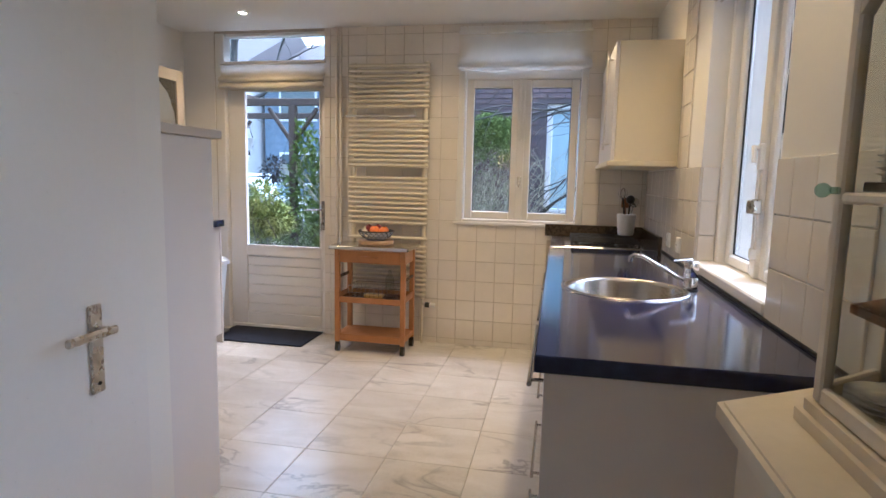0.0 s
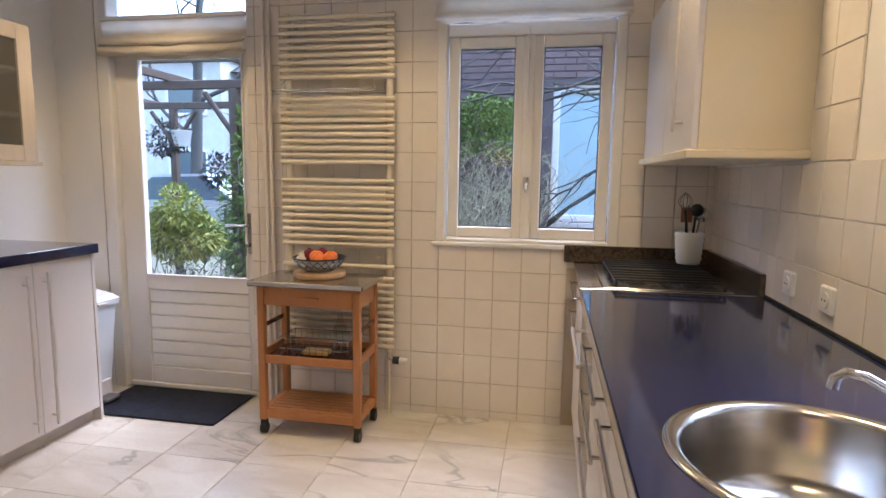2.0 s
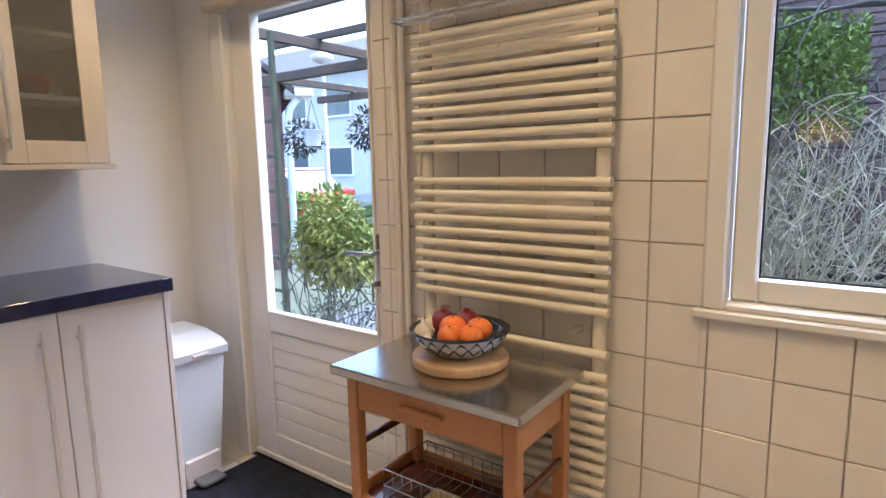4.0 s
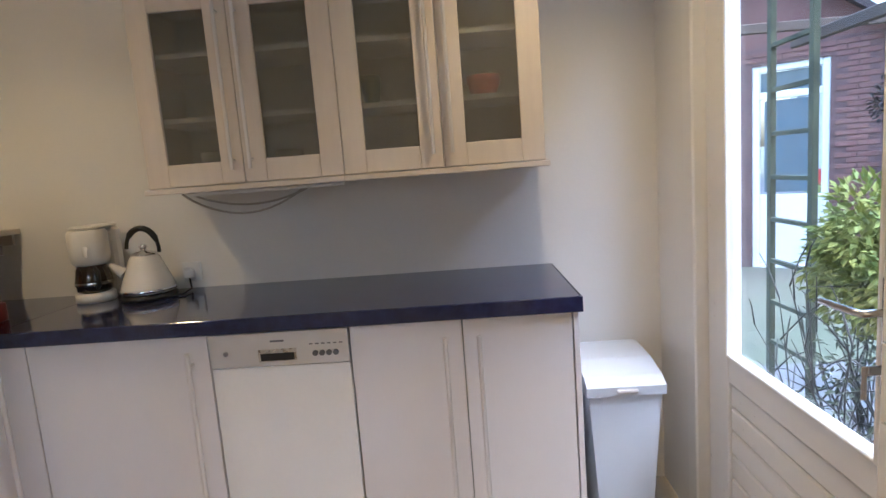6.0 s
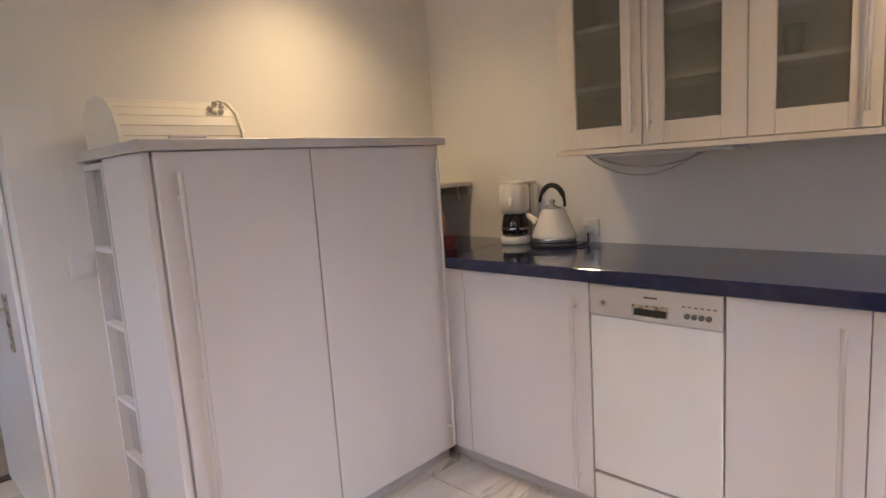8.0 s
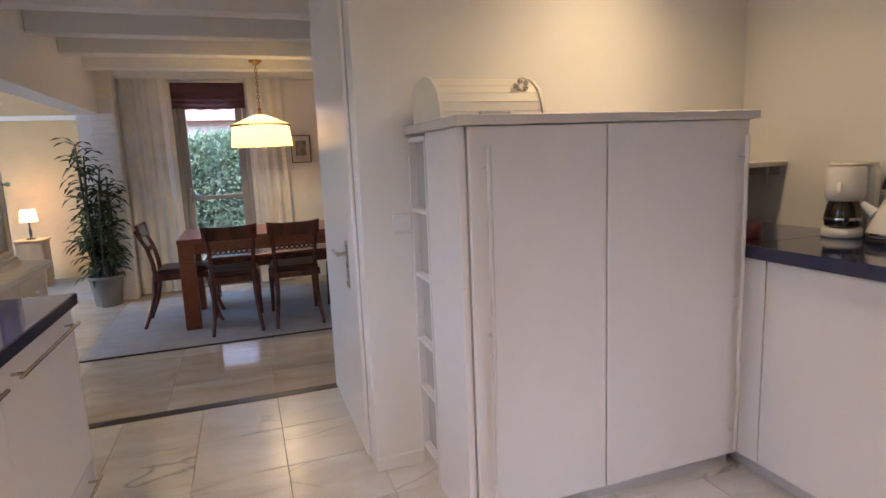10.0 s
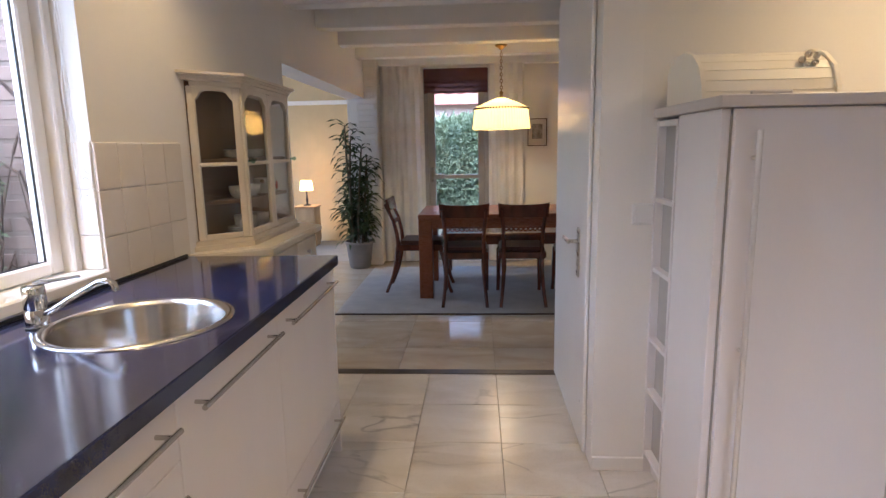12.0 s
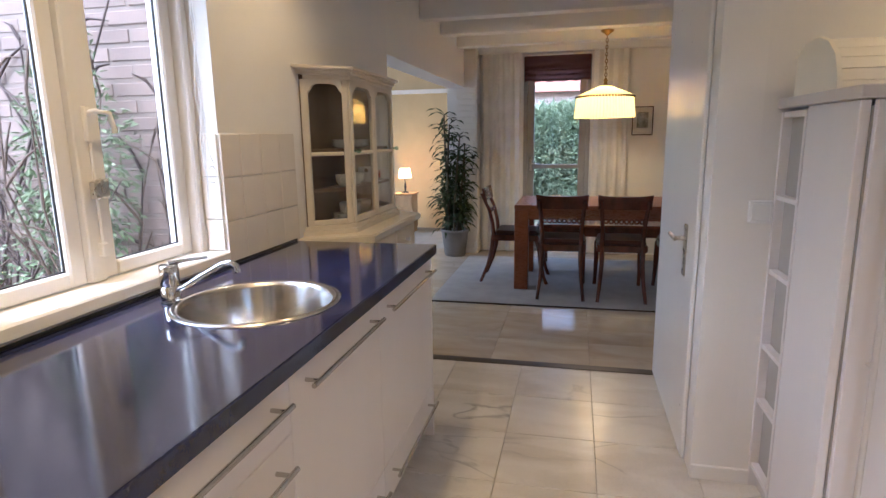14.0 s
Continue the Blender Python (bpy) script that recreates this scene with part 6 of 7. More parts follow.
# ---- outdoors ----
GRASS = material("garden_soil_grass", (0.09, 0.10, 0.055), 0.95, 0, 0.25, 0.8, 30, 0.4, (0.10, 0.085, 0.065))
PAVE = material("concrete_paving", (0.13, 0.13, 0.125), 0.85, 0, 0.12, 2, 60, 0.3)
BRICK_N = material("purple_brown_brick", (0.175, 0.12, 0.11), 0.9, 0, 0.2, 14, 90, 0.4, (0.13, 0.09, 0.085), per_object=0.12)
BRICK_R = material("red_brick", (0.20, 0.112, 0.09), 0.85, 0, 0.2, 14, 90, 0.4, (0.17, 0.075, 0.065), per_object=0.12)
BRICK_E = material("pale_brown_brick", (0.265, 0.195, 0.16), 0.9, 0, 0.14, 14, 90, 0.4, (0.21, 0.155, 0.13), per_object=0.12)
TIMBER = material("weathered_timber", (0.085, 0.06, 0.045), 0.8, 0, 0.25, 5, 50, 0.3, (0.08, 0.06, 0.045), stretch=(2, 2, 0.6))
ALGAE = material("greenish_timber", (0.09, 0.10, 0.06), 0.85, 0, 0.25, 6, 60, 0.3)
BARK = material("grey_bark", (0.075, 0.07, 0.06), 0.9, 0, 0.25, 20, 120, 0.5)
TWIG = material("pale_twigs", (0.48, 0.44, 0.31), 0.85, 0, 0.25, 20, 90, 0.2)
GREEN = material("hedge_leaf", (0.17, 0.235, 0.05), 0.85, 0, 0.35, 9, 40, 0.1, (0.10, 0.15, 0.035))
YGREEN = material("variegated_leaf", (0.34, 0.35, 0.08), 0.8, 0, 0.3, 9, 40, 0.1, (0.13, 0.20, 0.06))
SGREEN = material("sage_leaf", (0.17, 0.20, 0.12), 0.85, 0, 0.3, 9, 40, 0.1)
DGREY = material("pane_dark_sky", (0.10, 0.14, 0.16), 0.05, 0, 0.1, coat=0.5)
PALEBLUE = material("pale_blue_panel", (0.42, 0.55, 0.58), 0.25, 0, 0.05)
solid("ground", MB().box(-400, 400, -400, 400, -0.40, -0.16), GRASS, "damp winter garden ground with thin grass", "ground", kind="structure")
solid("pavement", MB().box(-6.0, 1.0, 4.36, 5.0, -0.17, -0.11, 0.004).box(-3.6, -2.0, 5.0, 10.0, -0.17, -0.115, 0.004), PAVE, "grey concrete garden path", "pavement", kind="structure")
road = solid("road", MB().box(-60, 30, 11.6, 17.0, -0.18, -0.145), material("asphalt", (0.06, 0.06, 0.062), 0.9, 0, 0.15, 3, 90, 0.3), "wet grey street beyond the garden", "road", kind="structure")


def bricks(owner, material_, axis, p, sgn, a0, a1, z0, z1, holes=(), near=(0, 0, 0, 0), course=0.0625, length=0.21):
    """Brick faces on a wall: the near stretch as single pieces, the rest joined."""
    full = MB().box(-0.098, 0.098, -0.008, 0.008, -0.0255, 0.0255, 0.003) if axis == "x" else MB().box(-0.008, 0.008, -0.098, 0.098, -0.0255, 0.0255, 0.003)
    me, rest, n, count = full.mesh("brick", material_), MB(), int((z1 - z0) / course), 0
    for r in range(n):
        z = z0 + (r + 0.5) * course
        a = a0 + (length / 2 if r % 2 else length)
        while a < a1 - length / 2:
            if not any(h[0] - 0.1 < a < h[1] + 0.1 and h[2] - 0.03 < z < h[3] + 0.03 for h in holes):
                q = p + sgn * 0.001 + random.uniform(-0.002, 0.002)
                pos = (a, q, z) if axis == "x" else (q, a, z)
                if near[0] < a < near[1] and near[2] < z < near[3] and count < 300:
                    b = new("brick", me)
                    b.location, b.parent = (pos[0] - ORIGIN[owner.name][0], pos[1] - ORIGIN[owner.name][1], pos[2] - ORIGIN[owner.name][2]), owner
                    count += 1
                elif axis == "x":
                    rest.box(a - 0.098, a + 0.098, q - 0.008, q + 0.008, z - 0.0255, z + 0.0255)
                else:
                    rest.box(q - 0.008, q + 0.008, a - 0.098, a + 0.098, z - 0.0255, z + 0.0255)
            a += length
    if rest.f:
        ob_ = part("brickwork", rest, material_, owner)
        tagged(ob_, kind="stuff")


random.seed(21)
# house to the north
hn = thing("neighbour_house", (1.0, 8.5, -0.16), "purple-brown brick house with a tall white window", "house")
part("wall", wall_cells(MB(), "x", 6.8, 6.95, -1.2, 3.8, -0.2, 3.9, [(0.80, 1.86, 0.90, 2.22)]), material("dark_mortar", (0.13, 0.10, 0.095), 0.95, 0, 0.15, 8, 120, 0.3), hn)
part("side_wall", MB().box(3.62, 3.8, 6.951, 12, -0.2, 3.9), BRICK_N, hn)
part("roof", MB().prism([(6.6, 3.9), (9.5, 5.2), (12.4, 3.9)], "x", -1.4, 4.0), material("dark_roof_tile", (0.07, 0.05, 0.05), 0.8, 0, 0.2), hn)
wd = part("window", pane_frame(MB(), "x", 6.84, 6.93, 0.80, 1.86, 0.90, 2.22, 0.07, 0.006), WHITEPAINT, hn)
part("window_pane", MB().box(0.87, 1.79, 6.88, 6.89, 0.97, 2.15), PALEBLUE, wd, "pale blue slatted blind behind glass")
part("window_sill", MB().box(0.76, 1.90, 6.76, 6.90, 0.85, 0.898, 0.004), SHELFTOP, wd)
bricks(hn, BRICK_N, "x", 6.8, -1, -1.2, 3.8, -0.1, 3.85, [(0.72, 1.92, 0.84, 2.25)], (0.30, 1.95, 0.95, 2.7))

# hedge and shrubs
def twigs(mb, x0, x1, y0, y1, z0, z1, n, r=0.006, xmin=-99.0, ymin=-99.0, ymax=99.0):
    def keep(q):
        return Vector((max(q.x, xmin), min(max(q.y, ymin), ymax), q.z))

    for _ in range(n):
        p = Vector((random.uniform(x0, x1), random.uniform(y0, y1), z0))
        d = Vector((random.uniform(-0.35, 0.35), random.uniform(-0.3, 0.3), 1))
        pts, h = [p.copy()], random.uniform(0.5, 1.0) * (z1 - z0)
        for s in range(5):
            d += Vector((random.uniform(-0.4, 0.4), random.uniform(-0.3, 0.3), random.uniform(-0.1, 0.2)))
            p = keep(p + d.normalized() * h / 5)
            pts.append(p.copy())
            if s > 0:
                e = p + Vector((random.uniform(-1, 1), random.uniform(-0.6, 0.6), random.uniform(0.1, 0.9))).normalized() * random.uniform(0.1, 0.3)
                e = keep(e)
                mb.tube([p, p.lerp(e, 0.5) + Vector((0, 0, 0.02)), e], [r * 0.6, r * 0.45, r * 0.25], 4, False)
        mb.tube(pts, [r * (1 - 0.15 * i) for i in range(6)], 5, False)
    return mb


def foliage(mb, c, rad, n, size, droop=0.2):
    for _ in range(n):
        while True:
            u = Vector((random.uniform(-1, 1), random.uniform(-1, 1), random.uniform(-1, 1)))
            if 0.35 < u.length < 1.0 + 0.15 * math.sin(5 * u.x + 3 * u.z):
                break
        p = Vector((c[0] + u.x * rad[0], c[1] + u.y * rad[1], c[2] + u.z * rad[2]))
        d = Vector((u.x, u.y, u.z + random.uniform(-0.6, 0.6) - droop)) + Vector((random.uniform(-0.7, 0.7), random.uniform(-0.7, 0.7), random.uniform(-0.4, 0.4)))
        mb.leaf(p, d, (random.uniform(-0.6, 0.6), random.uniform(-0.6, 0.6), 1), size * random.uniform(0.6, 1.3), size * 0.5)
    return mb


hd = thing("hedge", (0.1, 6.1, -0.16), "clipped conifer hedge, green on top and bare below", "hedge", kind="stuff")
part("twigs", twigs(twigs(MB(), -1.25, 0.42, 5.85, 6.35, -0.16, 1.70, 420, 0.007), -1.1, 0.40, 5.6, 5.85, 0.0, 1.66, 460, 0.0055), TWIG, hd, "pale bare twigs")
hf = MB()
for _ in range(11000):
    q = Vector((random.uniform(-1.3, 0.48), random.uniform(5.66, 6.42), 1.42 + 0.53 * random.random() ** 0.6))
    q.z += 0.03 * math.sin(7 * q.x) + 0.02 * math.sin(17 * q.x + 5 * q.y)
    d = Vector((random.uniform(-0.8, 0.8), random.uniform(-1, 0.6), random.uniform(-0.1, 1.0)))
    hf.leaf(q, d, (random.uniform(-0.6, 0.6), random.uniform(-0.6, 0.6), 1), random.uniform(0.025, 0.06), 0.022)
foliage(hf, (-0.35, 6.35, 0.9), (1.0, 0.16, 0.9), 2200, 0.05)
foliage(hf, (-0.35, 5.75, 0.35), (0.9, 0.16, 0.5), 900, 0.05)
part("foliage", hf, GREEN, hd)
# bare tree whose boughs hang before the north window
def bough(mb, p, d, length, r, depth):
    pts, p = [Vector(p)], Vector(p)
    d = Vector(d).normalized()
    for s in range(6):
        d = (d + Vector((random.uniform(-0.42, 0.42), random.uniform(-0.25, 0.25), random.uniform(-0.48, 0.42)))).normalized()
        p = p + d * length / 6
        pts.append(p.copy())
        if depth and s > 0 and random.random() < 0.85:
            e = (d + Vector((random.uniform(-0.9, 0.9), random.uniform(-0.5, 0.5), random.uniform(-0.8, 0.8)))).normalized()
            bough(mb, p, e, length * random.uniform(0.4, 0.65), r * 0.5, depth - 1)
    mb.tube(pts, [r * (1 - 0.12 * i) for i in range(7)], 6 if depth else 4, False)


def bare_tree(name, base, height, lean, label, boughs, r):
    t_ = thing(name, base, label, "tree")
    b = Vector(base)
    tk = [b, b + Vector((lean * 0.3, 0, height * 0.35)), b + Vector((lean * 0.6, 0.05, height * 0.7)), b + Vector((lean, 0.1, height))]
    part("trunk", MB().tube(tk, [r, r * 0.8, r * 0.55, r * 0.25], 10), BARK, t_)
    mb = MB()
    for h, d, ln, rr in boughs:
        bough(mb, b + Vector((lean * h * 0.9, 0.05 * h, height * h)), d, ln, rr, 2)
    part("crown", mb, BARK, t_)


random.seed(8)
bare_tree("bare_tree", (2.25, 5.75, -0.16), 3.2, -0.15, "leafless garden tree with grey boughs", [(0.58, (-1, -0.05, 0.22), 1.7, 0.035), (0.62, (-1, -0.1, 0.05), 1.5, 0.022), (0.68, (-1, 0.05, 0.3), 1.7, 0.028), (0.52, (-1, 0.0, 0.12), 1.3, 0.018), (0.75, (-1, 0, 0.1), 1.9, 0.022)], 0.09)
bare_tree("bare_tree", (-7.6, 13.5, -0.16), 7.0, 0.4, "leafless street tree across the road", [(0.35, (-1, 0, 1), 2.5, 0.06), (0.45, (1, 0, 1.1), 2.6, 0.06), (0.55, (-0.6, 0.2, 1.2), 2.4, 0.05), (0.65, (0.8, 0, 1), 2.2, 0.05), (0.8, (-0.3, 0, 1), 2.0, 0.04)], 0.16)

# pergola beyond the garden door
pg = thing("pergola", (-2.6, 5.8, -0.16), "dark weathered timber pergola over the garden path", "pergola")
for x, y in ((-2.08, 6.0), (-3.75, 7.45)):
    part("post", MB().box(x - 0.04, x + 0.04, y - 0.04, y + 0.04, -0.16, 2.10, 0.006), TIMBER, pg)
    for s in (-1, 1):
        part("brace", MB().tube([(x, y, 1.66), (x + s * 0.30, y, 2.07)], 0.026, 4), TIMBER, pg)
part("beam", MB().box(-4.6, -0.9, 5.97, 6.03, 2.10, 2.18, 0.006), TIMBER, pg)
part("beam", MB().box(-4.9, -2.2, 7.42, 7.48, 2.10, 2.18, 0.006), TIMBER, pg)
for x in (-4.3, -1.35):
    part("rafter", MB().box(x - 0.025, x + 0.025, 5.4, 7.95, 2.181, 2.25, 0.004), TIMBER, pg)
part("rafter", MB().box(-2.78, -2.73, 4.55, 6.4, 2.181, 2.25, 0.004), TIMBER, pg)
for y in (4.95, 5.55):
    part("cross_rail", MB().box(-3.3, -1.5, y - 0.02, y + 0.02, 2.251, 2.30, 0.004), TIMBER, pg)
tr2 = thing("trellis", (-2.63, 4.89, -0.11), "narrow green-grey wooden ladder trellis", "trellis")
for x in (-2.80, -2.45):
    part("stile", MB().box(x - 0.018, x + 0.018, 4.875, 4.905, -0.11, 2.16, 0.003), ALGAE, tr2)
for k in range(8):
    part("rung", MB().box(-2.781, -2.469, 4.878, 4.902, 0.33 + k * 0.215, 0.352 + k * 0.215, 0.002), ALGAE, tr2)


def hanging_basket(x, y, z, label):
    h = thing("hanging_basket", (x, y, z), label, "hanging basket", "hanging baskets under the pergola")
    part("pot", MB().lathe(x, y, [(0.07, z), (0.10, z + 0.15), (0.11, z + 0.16), (0.10, z + 0.16)], 18), WHITEPLASTIC, h)
    part("wires", MB().tube([(x - 0.1, y, z + 0.16), (x, y, z + 0.45), (x + 0.1, y, z + 0.16)], 0.004, 5), IRON, h)
    part("dry_plant", foliage(MB(), (x - 0.16, y, z + 0.08), (0.20, 0.18, 0.17), 600, 0.05), material("dry_plant", (0.05, 0.045, 0.04), 0.9, 0, 0.3), h)


hanging_basket(-2.95, 6.45, 1.60, "white hanging pot with a withered dark plant")
hanging_basket(-3.95, 6.50, 1.55, "white hanging pot with a withered dark plant")
hanging_basket(-2.45, 6.6, 1.28, "small white hanging pot with a dry plant")

bs = thing("bush", (-1.70, 4.68, -0.11), "yellow-green variegated evergreen shrub beside the path", "bush")
part("stems", twigs(MB(), -1.85, -1.52, 4.6, 4.76, -0.11, 1.0, 46, 0.006, -2.2, 4.45), BARK, bs)
fy = MB()
for c, rd_ in (((-1.74, 4.68, 1.06), (0.17, 0.15, 0.17)), ((-1.88, 4.70, 0.92), (0.15, 0.14, 0.15)), ((-1.60, 4.70, 0.90), (0.15, 0.13, 0.15)), ((-1.74, 4.70, 0.86), (0.2, 0.15, 0.16))):
    foliage(fy, c, rd_, 900, 0.045)
part("upper_foliage", fy, YGREEN, bs)
fs = MB()
foliage(fs, (-1.70, 4.68, 0.42), (0.28, 0.20, 0.42), 900, 0.035)
foliage(fs, (-1.38, 4.72, 0.28), (0.20, 0.16, 0.34), 420, 0.035)
part("lower_foliage", fs, SGREEN, bs)
iv = thing("climbing_ivy", (-2.05, 6.0, -0.16), "dense green ivy climbing the pergola post", "climber", kind="stuff")
part("foliage", foliage(foliage(MB(), (-1.9, 6.02, 0.9), (0.32, 0.2, 1.0), 3000, 0.07), (-1.72, 6.3, 0.9), (0.22, 0.3, 1.05), 2000, 0.07), GREEN, iv)

# brick outbuilding with a white door
ob2 = thing("outbuilding", (-6.3, 8.0, -0.16), "red brick outbuilding with a white panelled door", "outbuilding")
part("wall", wall_cells(MB(), "x", 8.0, 8.2, -8.6, -6.3, -0.2, 2.5, [(-7.66, -6.86, -0.2, 2.30)]), material("brown_mortar", (0.15, 0.09, 0.08), 0.95, 0, 0.15, 8, 120, 0.3), ob2)
part("gable", MB().prism([(-8.6, 2.5), (-6.3, 2.5), (-7.45, 3.45)], "y", 8.0, 8.19), BRICK_R, ob2)
part("side_wall", MB().box(-6.5, -6.3, 8.201, 11.0, -0.2, 2.5), BRICK_R, ob2)
for xe in (-8.78, -6.12):
    part("roof_slope", MB().prism([(xe, 2.36), (-7.45, 3.47), (-7.45, 3.56), (xe, 2.45)], "y", 7.8, 11.2), material("dark_tile_roof", (0.07, 0.05, 0.05), 0.8, 0, 0.2), ob2)
dd = part("door", pane_frame(MB(), "x", 8.02, 8.12, -7.66, -6.86, -0.2, 2.30, 0.08, 0.008).box(-7.58, -6.94, 8.05, 8.10, -0.12, 0.75, 0.005).box(-7.58, -6.94, 8.04, 8.10, 1.90, 1.98, 0.005), WHITEPAINT, ob2)
part("door_pane", MB().box(-7.53, -6.99, 8.06, 8.07, 0.78, 1.88), DGREY, dd)
part("fanlight", MB().box(-7.57, -6.95, 8.06, 8.07, 1.99, 2.21), DGREY, dd)
part("gutter", MB().box(-6.25, -5.85, 7.9, 8.3, 2.34, 2.45, 0.02), WHITEPAINT, ob2)
part("downpipe", MB().tube([(-6.05, 8.0, 2.34), (-6.18, 7.96, 2.18), (-6.22, 7.95, 2.0), (-6.22, 7.95, -0.16)], 0.05, 10), material("grey_zinc", (0.55, 0.57, 0.58), 0.5), ob2)
bricks(ob2, BRICK_R, "x", 8.0, -1, -8.6, -6.3, -0.1, 2.5, [(-7.69, -6.83, -0.2, 2.33)], (-6.85, -6.3, 0.6, 2.5))
ob2.rotation_euler = (0, 0, radians(55))


def car(x, y, paint, label):
    c = thing("car", (x, y, -0.145), label, "car", "parked cars")
    z = -0.145
    part("body", MB().prism([(x - 2.0, z + 0.3), (x - 2.05, z + 0.65), (x - 1.9, z + 0.8), (x - 0.95, z + 0.9), (x + 1.5, z + 0.92), (x + 1.95, z + 0.85), (x + 2.0, z + 0.35), (x + 1.8, z + 0.22), (x - 1.8, z + 0.22)], "y", y - 0.85, y + 0.85), paint, c)
    part("cabin", MB().prism([(x - 0.95, z + 0.9), (x - 0.35, z + 1.38), (x + 0.9, z + 1.42), (x + 1.5, z + 0.92)], "y", y - 0.76, y + 0.76), DGREY, c)
    part("roof", MB().prism([(x - 0.38, z + 1.38), (x - 0.3, z + 1.44), (x + 0.85, z + 1.47), (x + 0.95, z + 1.41)], "y", y - 0.74, y + 0.74), paint, c)
    for wx in (x - 1.3, x + 1.25):
        for wy in (y - 0.83, y + 0.68):
            w = part("wheel", MB().tube([(wx, wy, z + 0.31), (wx, wy + 0.16, z + 0.31)], 0.31, 20), BLACKPLASTIC, c)
            part("rim", MB().tube([(wx, wy - 0.006, z + 0.31), (wx, wy + 0.166, z + 0.31)], 0.2, 16), STEEL, w)


car(-12.6, 12.9, material("red_car_paint", (0.50, 0.02, 0.02), 0.25, 0, 0.03, coat=0.6), "bright red parked car on the street")
car(-7.2, 12.7, material("silver_car_paint", (0.50, 0.55, 0.58), 0.3, 0.4, 0.03, coat=0.5), "silver parked car on the street")

def row_house(x0, x1, y, h, wallmat, label, nwin):
    hs = thing("row_house", ((x0 + x1) / 2, y + 4, -0.16), label, "house", "houses across the street")
    part("wall", MB().box(x0, x1, y, y + 8, -0.2, h), wallmat, hs)
    part("roof", MB().prism([(y - 0.4, h), (y + 4, h + 2.2), (y + 8.4, h)], "x", x0 - 0.2, x1 + 0.2), material("slate_roof", (0.10, 0.09, 0.09), 0.8, 0, 0.2), hs)
    for fl2 in (0.9, 3.4):
        for k in range(nwin):
            wx = x0 + (x1 - x0) * (k + 0.5) / nwin
            w = part("window", pane_frame(MB(), "x", y - 0.06, y - 0.005, wx - 0.8, wx + 0.8, fl2, fl2 + 1.3, 0.09), WHITEPAINT, hs)
            part("window_pane", MB().box(wx - 0.72, wx + 0.72, y - 0.04, y - 0.02, fl2 + 0.08, fl2 + 1.22), DGREY, w)


row_house(-30, -10.8, 20, 5.4, material("white_render", (0.62, 0.61, 0.58), 0.85, 0, 0.06), "white rendered terrace across the street", 7)
row_house(-10.6, -2.0, 21, 5.0, material("blue_grey_render", (0.22, 0.28, 0.34), 0.85, 0, 0.08), "blue-grey terrace across the street", 3)
sl = thing("street_lamp", (-8.9, 11.2, -0.16), "slim grey street lamp beside the road", "street lamp")
part("pole", MB().tube([(-8.9, 11.2, -0.16), (-8.9, 11.2, 3.5)], [0.07, 0.045], 10), SHELFTOP, sl)
part("lantern", MB().lathe(-8.9, 11.2, [(0.10, 3.5), (0.22, 3.56), (0.24, 3.66), (0.05, 3.74)], 16), SHELFTOP, sl)
hg2 = thing("hedge", (-6.5, 10.7, -0.16), "low dark clipped hedge along the street", "hedge", kind="stuff")
part("foliage", foliage(foliage(MB(), (-9.0, 10.7, 0.25), (3.2, 0.35, 0.5), 3500, 0.13), (-3.4, 10.7, 0.25), (2.6, 0.35, 0.5), 2500, 0.13), GREEN, hg2)
wf = thing("wire_fence", (-3.0, 9.2, -0.16), "low wire fence at the garden end", "fence")
for k in range(7):
    part("post", MB().box(-6.2 + k, -6.16 + k, 9.2, 9.24, -0.16, 0.85, 0.003), ALGAE, wf)
part("wire", MB().tube([(-6.2, 9.2, 0.80), (-0.2, 9.2, 0.80)], 0.006, 5).tube([(-6.2, 9.2, 0.45), (-0.2, 9.2, 0.45)], 0.006, 5), SHELFTOP, wf)

# brick wall and climber outside the sink window
we = thing("side_house", (3.6, 1.2, -0.16), "pale brown brick house wall with a climber", "house")
part("wall", MB().box(1.85, 5.6, 1.15, 1.405, -0.2, 4.6), material("pale_mortar", (0.25, 0.195, 0.16), 0.95, 0, 0.1, 8, 120, 0.3), we)
bricks(we, BRICK_E, "x", 1.40, 1, 1.86, 5.6, -0.1, 4.6, (), (1.86, 3.75, 0.55, 2.35), 0.068)
part("roof_edge", MB().box(1.85, 5.8, 1.1, 1.55, 4.6, 4.75, 0.01), TIMBER, we)
part("downpipe", MB().tube([(1.905, 1.45, -0.16), (1.905, 1.45, 4.6)], 0.035, 10), SHELFTOP, we)
random.seed(33)
cl = thing("climbing_shrub", (2.1, 1.65, -0.16), "straggling shrub with bare stems and green leaves", "shrub", kind="stuff")
part("stems", twigs(MB(), 2.02, 2.14, 1.52, 1.70, -0.16, 1.85, 30, 0.009, 1.95, 1.43, 2.0), material("brown_stem", (0.13, 0.085, 0.06), 0.85, 0, 0.2), cl)
part("foliage", foliage(foliage(MB(), (2.22, 1.62, 1.28), (0.25, 0.14, 0.50), 1500, 0.036), (2.3, 1.62, 0.85), (0.36, 0.16, 0.35), 800, 0.036), material("climber_leaf", (0.15, 0.20, 0.10), 0.7, 0, 0.3, 9, 40, 0.1, (0.20, 0.22, 0.13)), cl)
iv2 = thing("bare_climber", (2.85, 1.43, -0.16), "leafless brown climber stems on the brick wall", "climber", kind="stuff")
part("stems", twigs(MB(), 2.45, 3.3, 1.425, 1.44, -0.16, 2.3, 26, 0.013, 1.95, 1.425, 1.47), material("dark_stem", (0.09, 0.06, 0.05), 0.85, 0, 0.2), iv2)
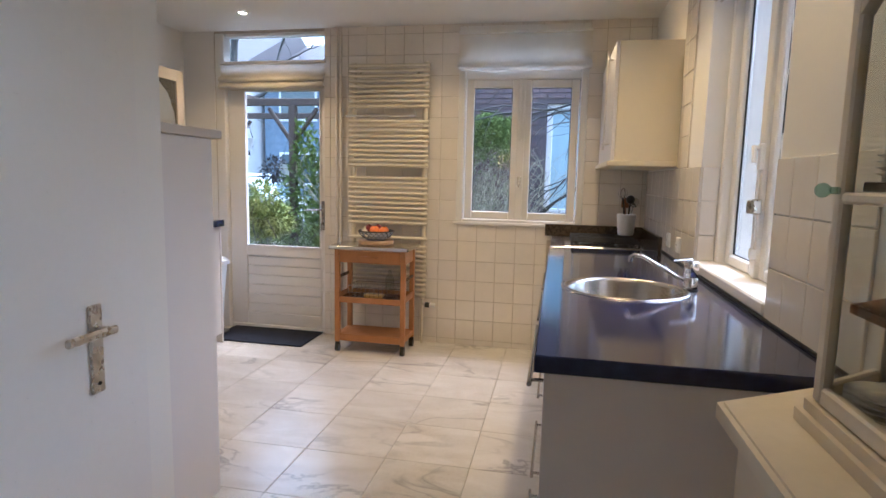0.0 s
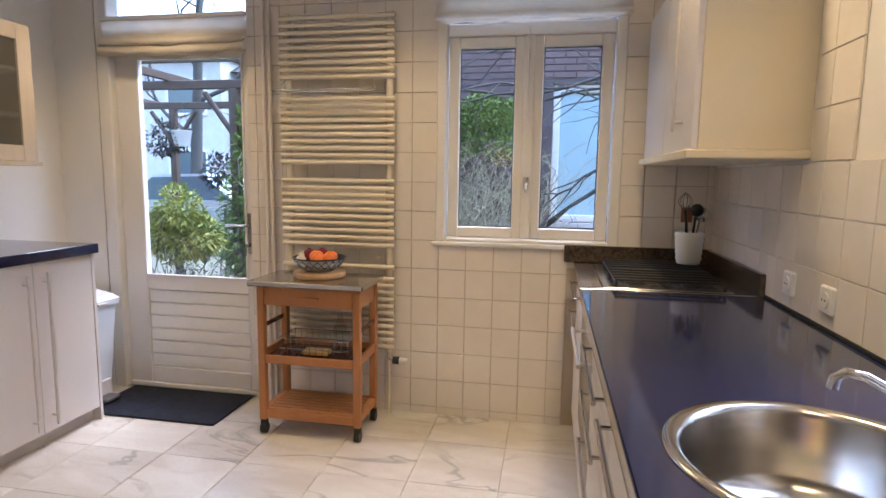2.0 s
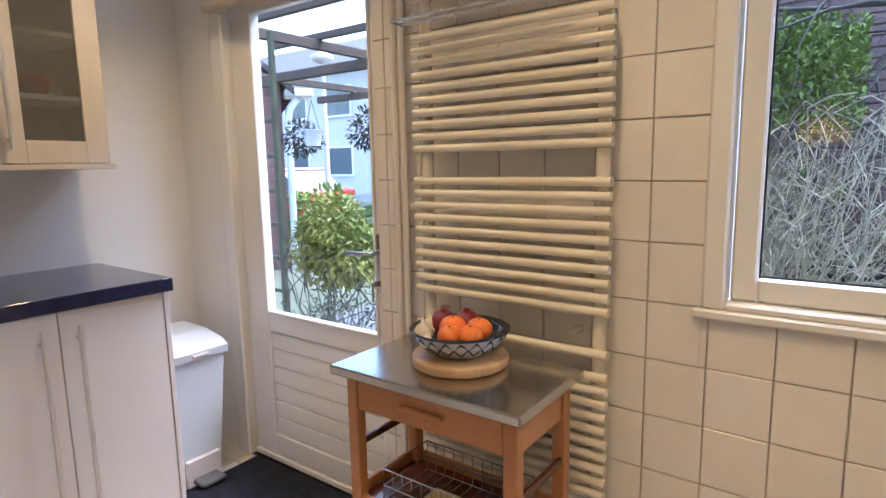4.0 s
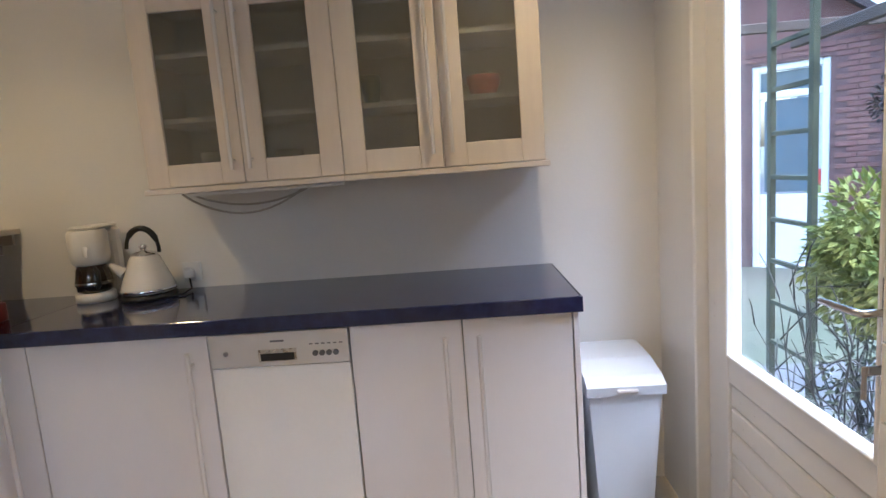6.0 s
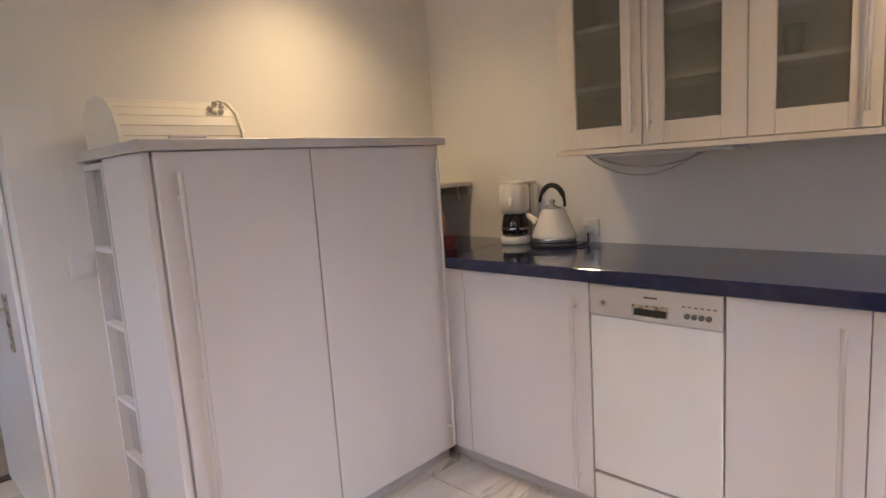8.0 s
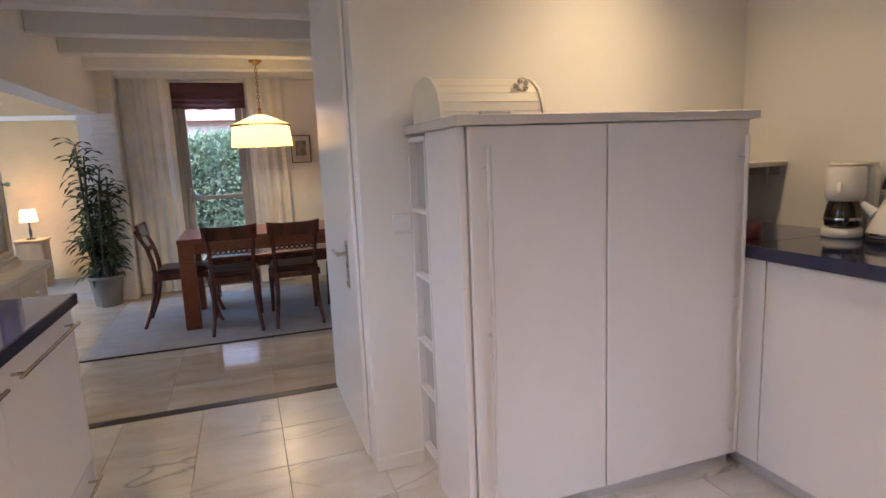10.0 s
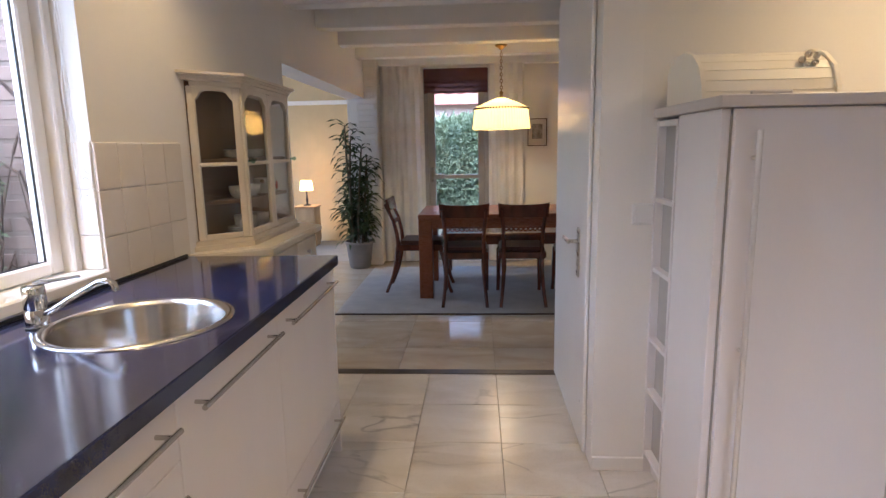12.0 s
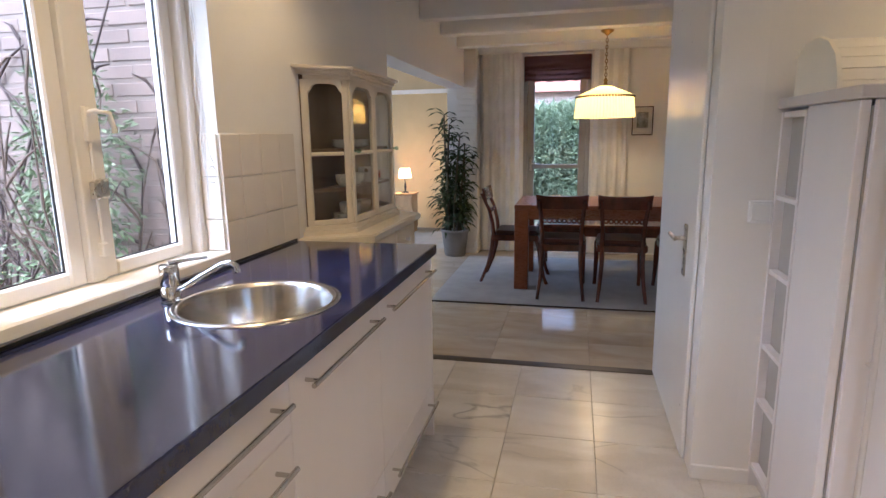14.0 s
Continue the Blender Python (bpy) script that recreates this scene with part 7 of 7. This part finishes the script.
part("foliage", foliage(MB(), (2.8, 1.75, 0.35), (0.6, 0.3, 0.42), 700, 0.08), GREEN, iv2)
hs3 = thing("hedge", (0.6, -8.0, -0.16), "tall green garden hedge beyond the dining room door", "hedge", kind="stuff")
# Leaf green is greyed and flattened to imitate haze on the door glass.
part("foliage", foliage(foliage(MB(), (0.8, -7.5, 0.8), (3.2, 0.6, 1.15), 42000, 0.055), (0.8, -7.8, 0.76), (3.1, 0.3, 1.1), 12000, 0.24), material("hazed_hedge_leaf", (0.15, 0.19, 0.105), 0.95, 0, 0.15, 5, 40, 0.1, (0.17, 0.21, 0.13)), hs3)
row = thing("row_house", (0.6, -16, -0.16), "red-roofed house behind the garden hedge", "house")
part("wall", MB().box(-6, 6, -20, -14, -0.2, 2.6), material("pale_pink_render", (0.55, 0.42, 0.38), 0.85), row)
part("roof", MB().prism([(-20.4, 2.6), (-17, 5.2), (-13.6, 2.6)], "x", -6.2, 6.2), material("terracotta_roof", (0.30, 0.13, 0.09), 0.8, 0, 0.2), row)

# ---- tiles ----
tile_cache = {}
def tile(owner, mat_, name, axis, p, u0, u1, v0, v1, t):
    """One tile face on a wall or the floor, its mesh shared by size."""
    key = (name, axis, round(u1 - u0, 4), round(v1 - v0, 4))
    w, h = (u1 - u0) / 2, (v1 - v0) / 2
    if key not in tile_cache:
        b = MB().box(-w, w, -t, t, -h, h, 0.0018) if axis == "x" else MB().box(-t, t, -w, w, -h, h, 0.0018) if axis == "y" else MB().box(-w, w, -h, h, -t, t, 0.0015)
        tile_cache[key] = b.mesh(name, mat_)
    ob_ = new(name, tile_cache[key])
    c = ((u0 + u1) / 2, p, (v0 + v1) / 2) if axis == "x" else (p, (u0 + u1) / 2, (v0 + v1) / 2) if axis == "y" else ((u0 + u1) / 2, (v0 + v1) / 2, p)
    ob_.location, ob_.parent = c, owner
    return ob_


def tile_grid(owner, mat_, name, axis, p, a0, a1, b0, b1, oa, ob_, pa, pb, gap, t, holes=(), jitter=0.0):
    ka, kb = math.floor((a0 - oa) / pa), math.floor((b0 - ob_) / pb)
    u = oa + ka * pa
    while u < a1:
        v = ob_ + kb * pb
        while v < b1:
            rects = [(max(u + gap / 2, a0), min(u + pa - gap / 2, a1), max(v + gap / 2, b0), min(v + pb - gap / 2, b1))]
            for h in holes:
                nxt = []
                for r in rects:
                    if r[0] >= h[1] or r[1] <= h[0] or r[2] >= h[3] or r[3] <= h[2]:
                        nxt.append(r)
                        continue
                    if r[0] < h[0]:
                        nxt.append((r[0], h[0], r[2], r[3]))
                    if r[1] > h[1]:
                        nxt.append((h[1], r[1], r[2], r[3]))
                    lo, hi = max(r[0], h[0]), min(r[1], h[1])
                    if r[2] < h[2]:
                        nxt.append((lo, hi, r[2], h[2]))
                    if r[3] > h[3]:
                        nxt.append((lo, hi, h[3], r[3]))
                rects = nxt
            for r in rects:
                if r[1] - r[0] > 0.012 and r[3] - r[2] > 0.012:
                    tile(owner, mat_, name, axis, p + random.uniform(-jitter, jitter), *r, t)
            v += pb
        u += pa


random.seed(4)
tile_grid(wall_north, WALLTILE, "tile", "x", NW - 0.004, -0.88, EW, 0.0, CEIL, 0.217, 0.043, 0.1495, 0.1565, 0.003, 0.004, [(0.20, 1.15, 0.98, 2.43), (0.90, EW, 0.0, 0.86)], 0.0006)
tile_grid(wall_east, WALLTILE, "tile", "y", EW - 0.004, 1.03, NW - 0.009, 0.902, 1.384, 1.166, 0.902, 0.1495, 0.1607, 0.0025, 0.004, [(1.587, 2.53, 0.93, 2.3), (3.33, 4.1, 0.86, 0.985)], 0.0005)
tile_grid(wall_east, WALLTILE, "tile", "y", EW - 0.004, 2.80, 3.058, 1.386, 2.40, 2.80, 1.384, 0.158, 0.1607, 0.003, 0.004, (), 0.0005)
tile_grid(floor, MARBLE, "tile", "z", -0.005, WW, EW, 0.173, NW + 0.1, 0.232, 0.588, 0.3985, 0.397, 0.0025, 0.005)
tile_grid(floor_dining, MARBLE2, "tile", "z", -0.005, -2.36, 3.6, -3.35, 0.124, 0.232, -0.28, 0.60, 0.60, 0.0012, 0.005)
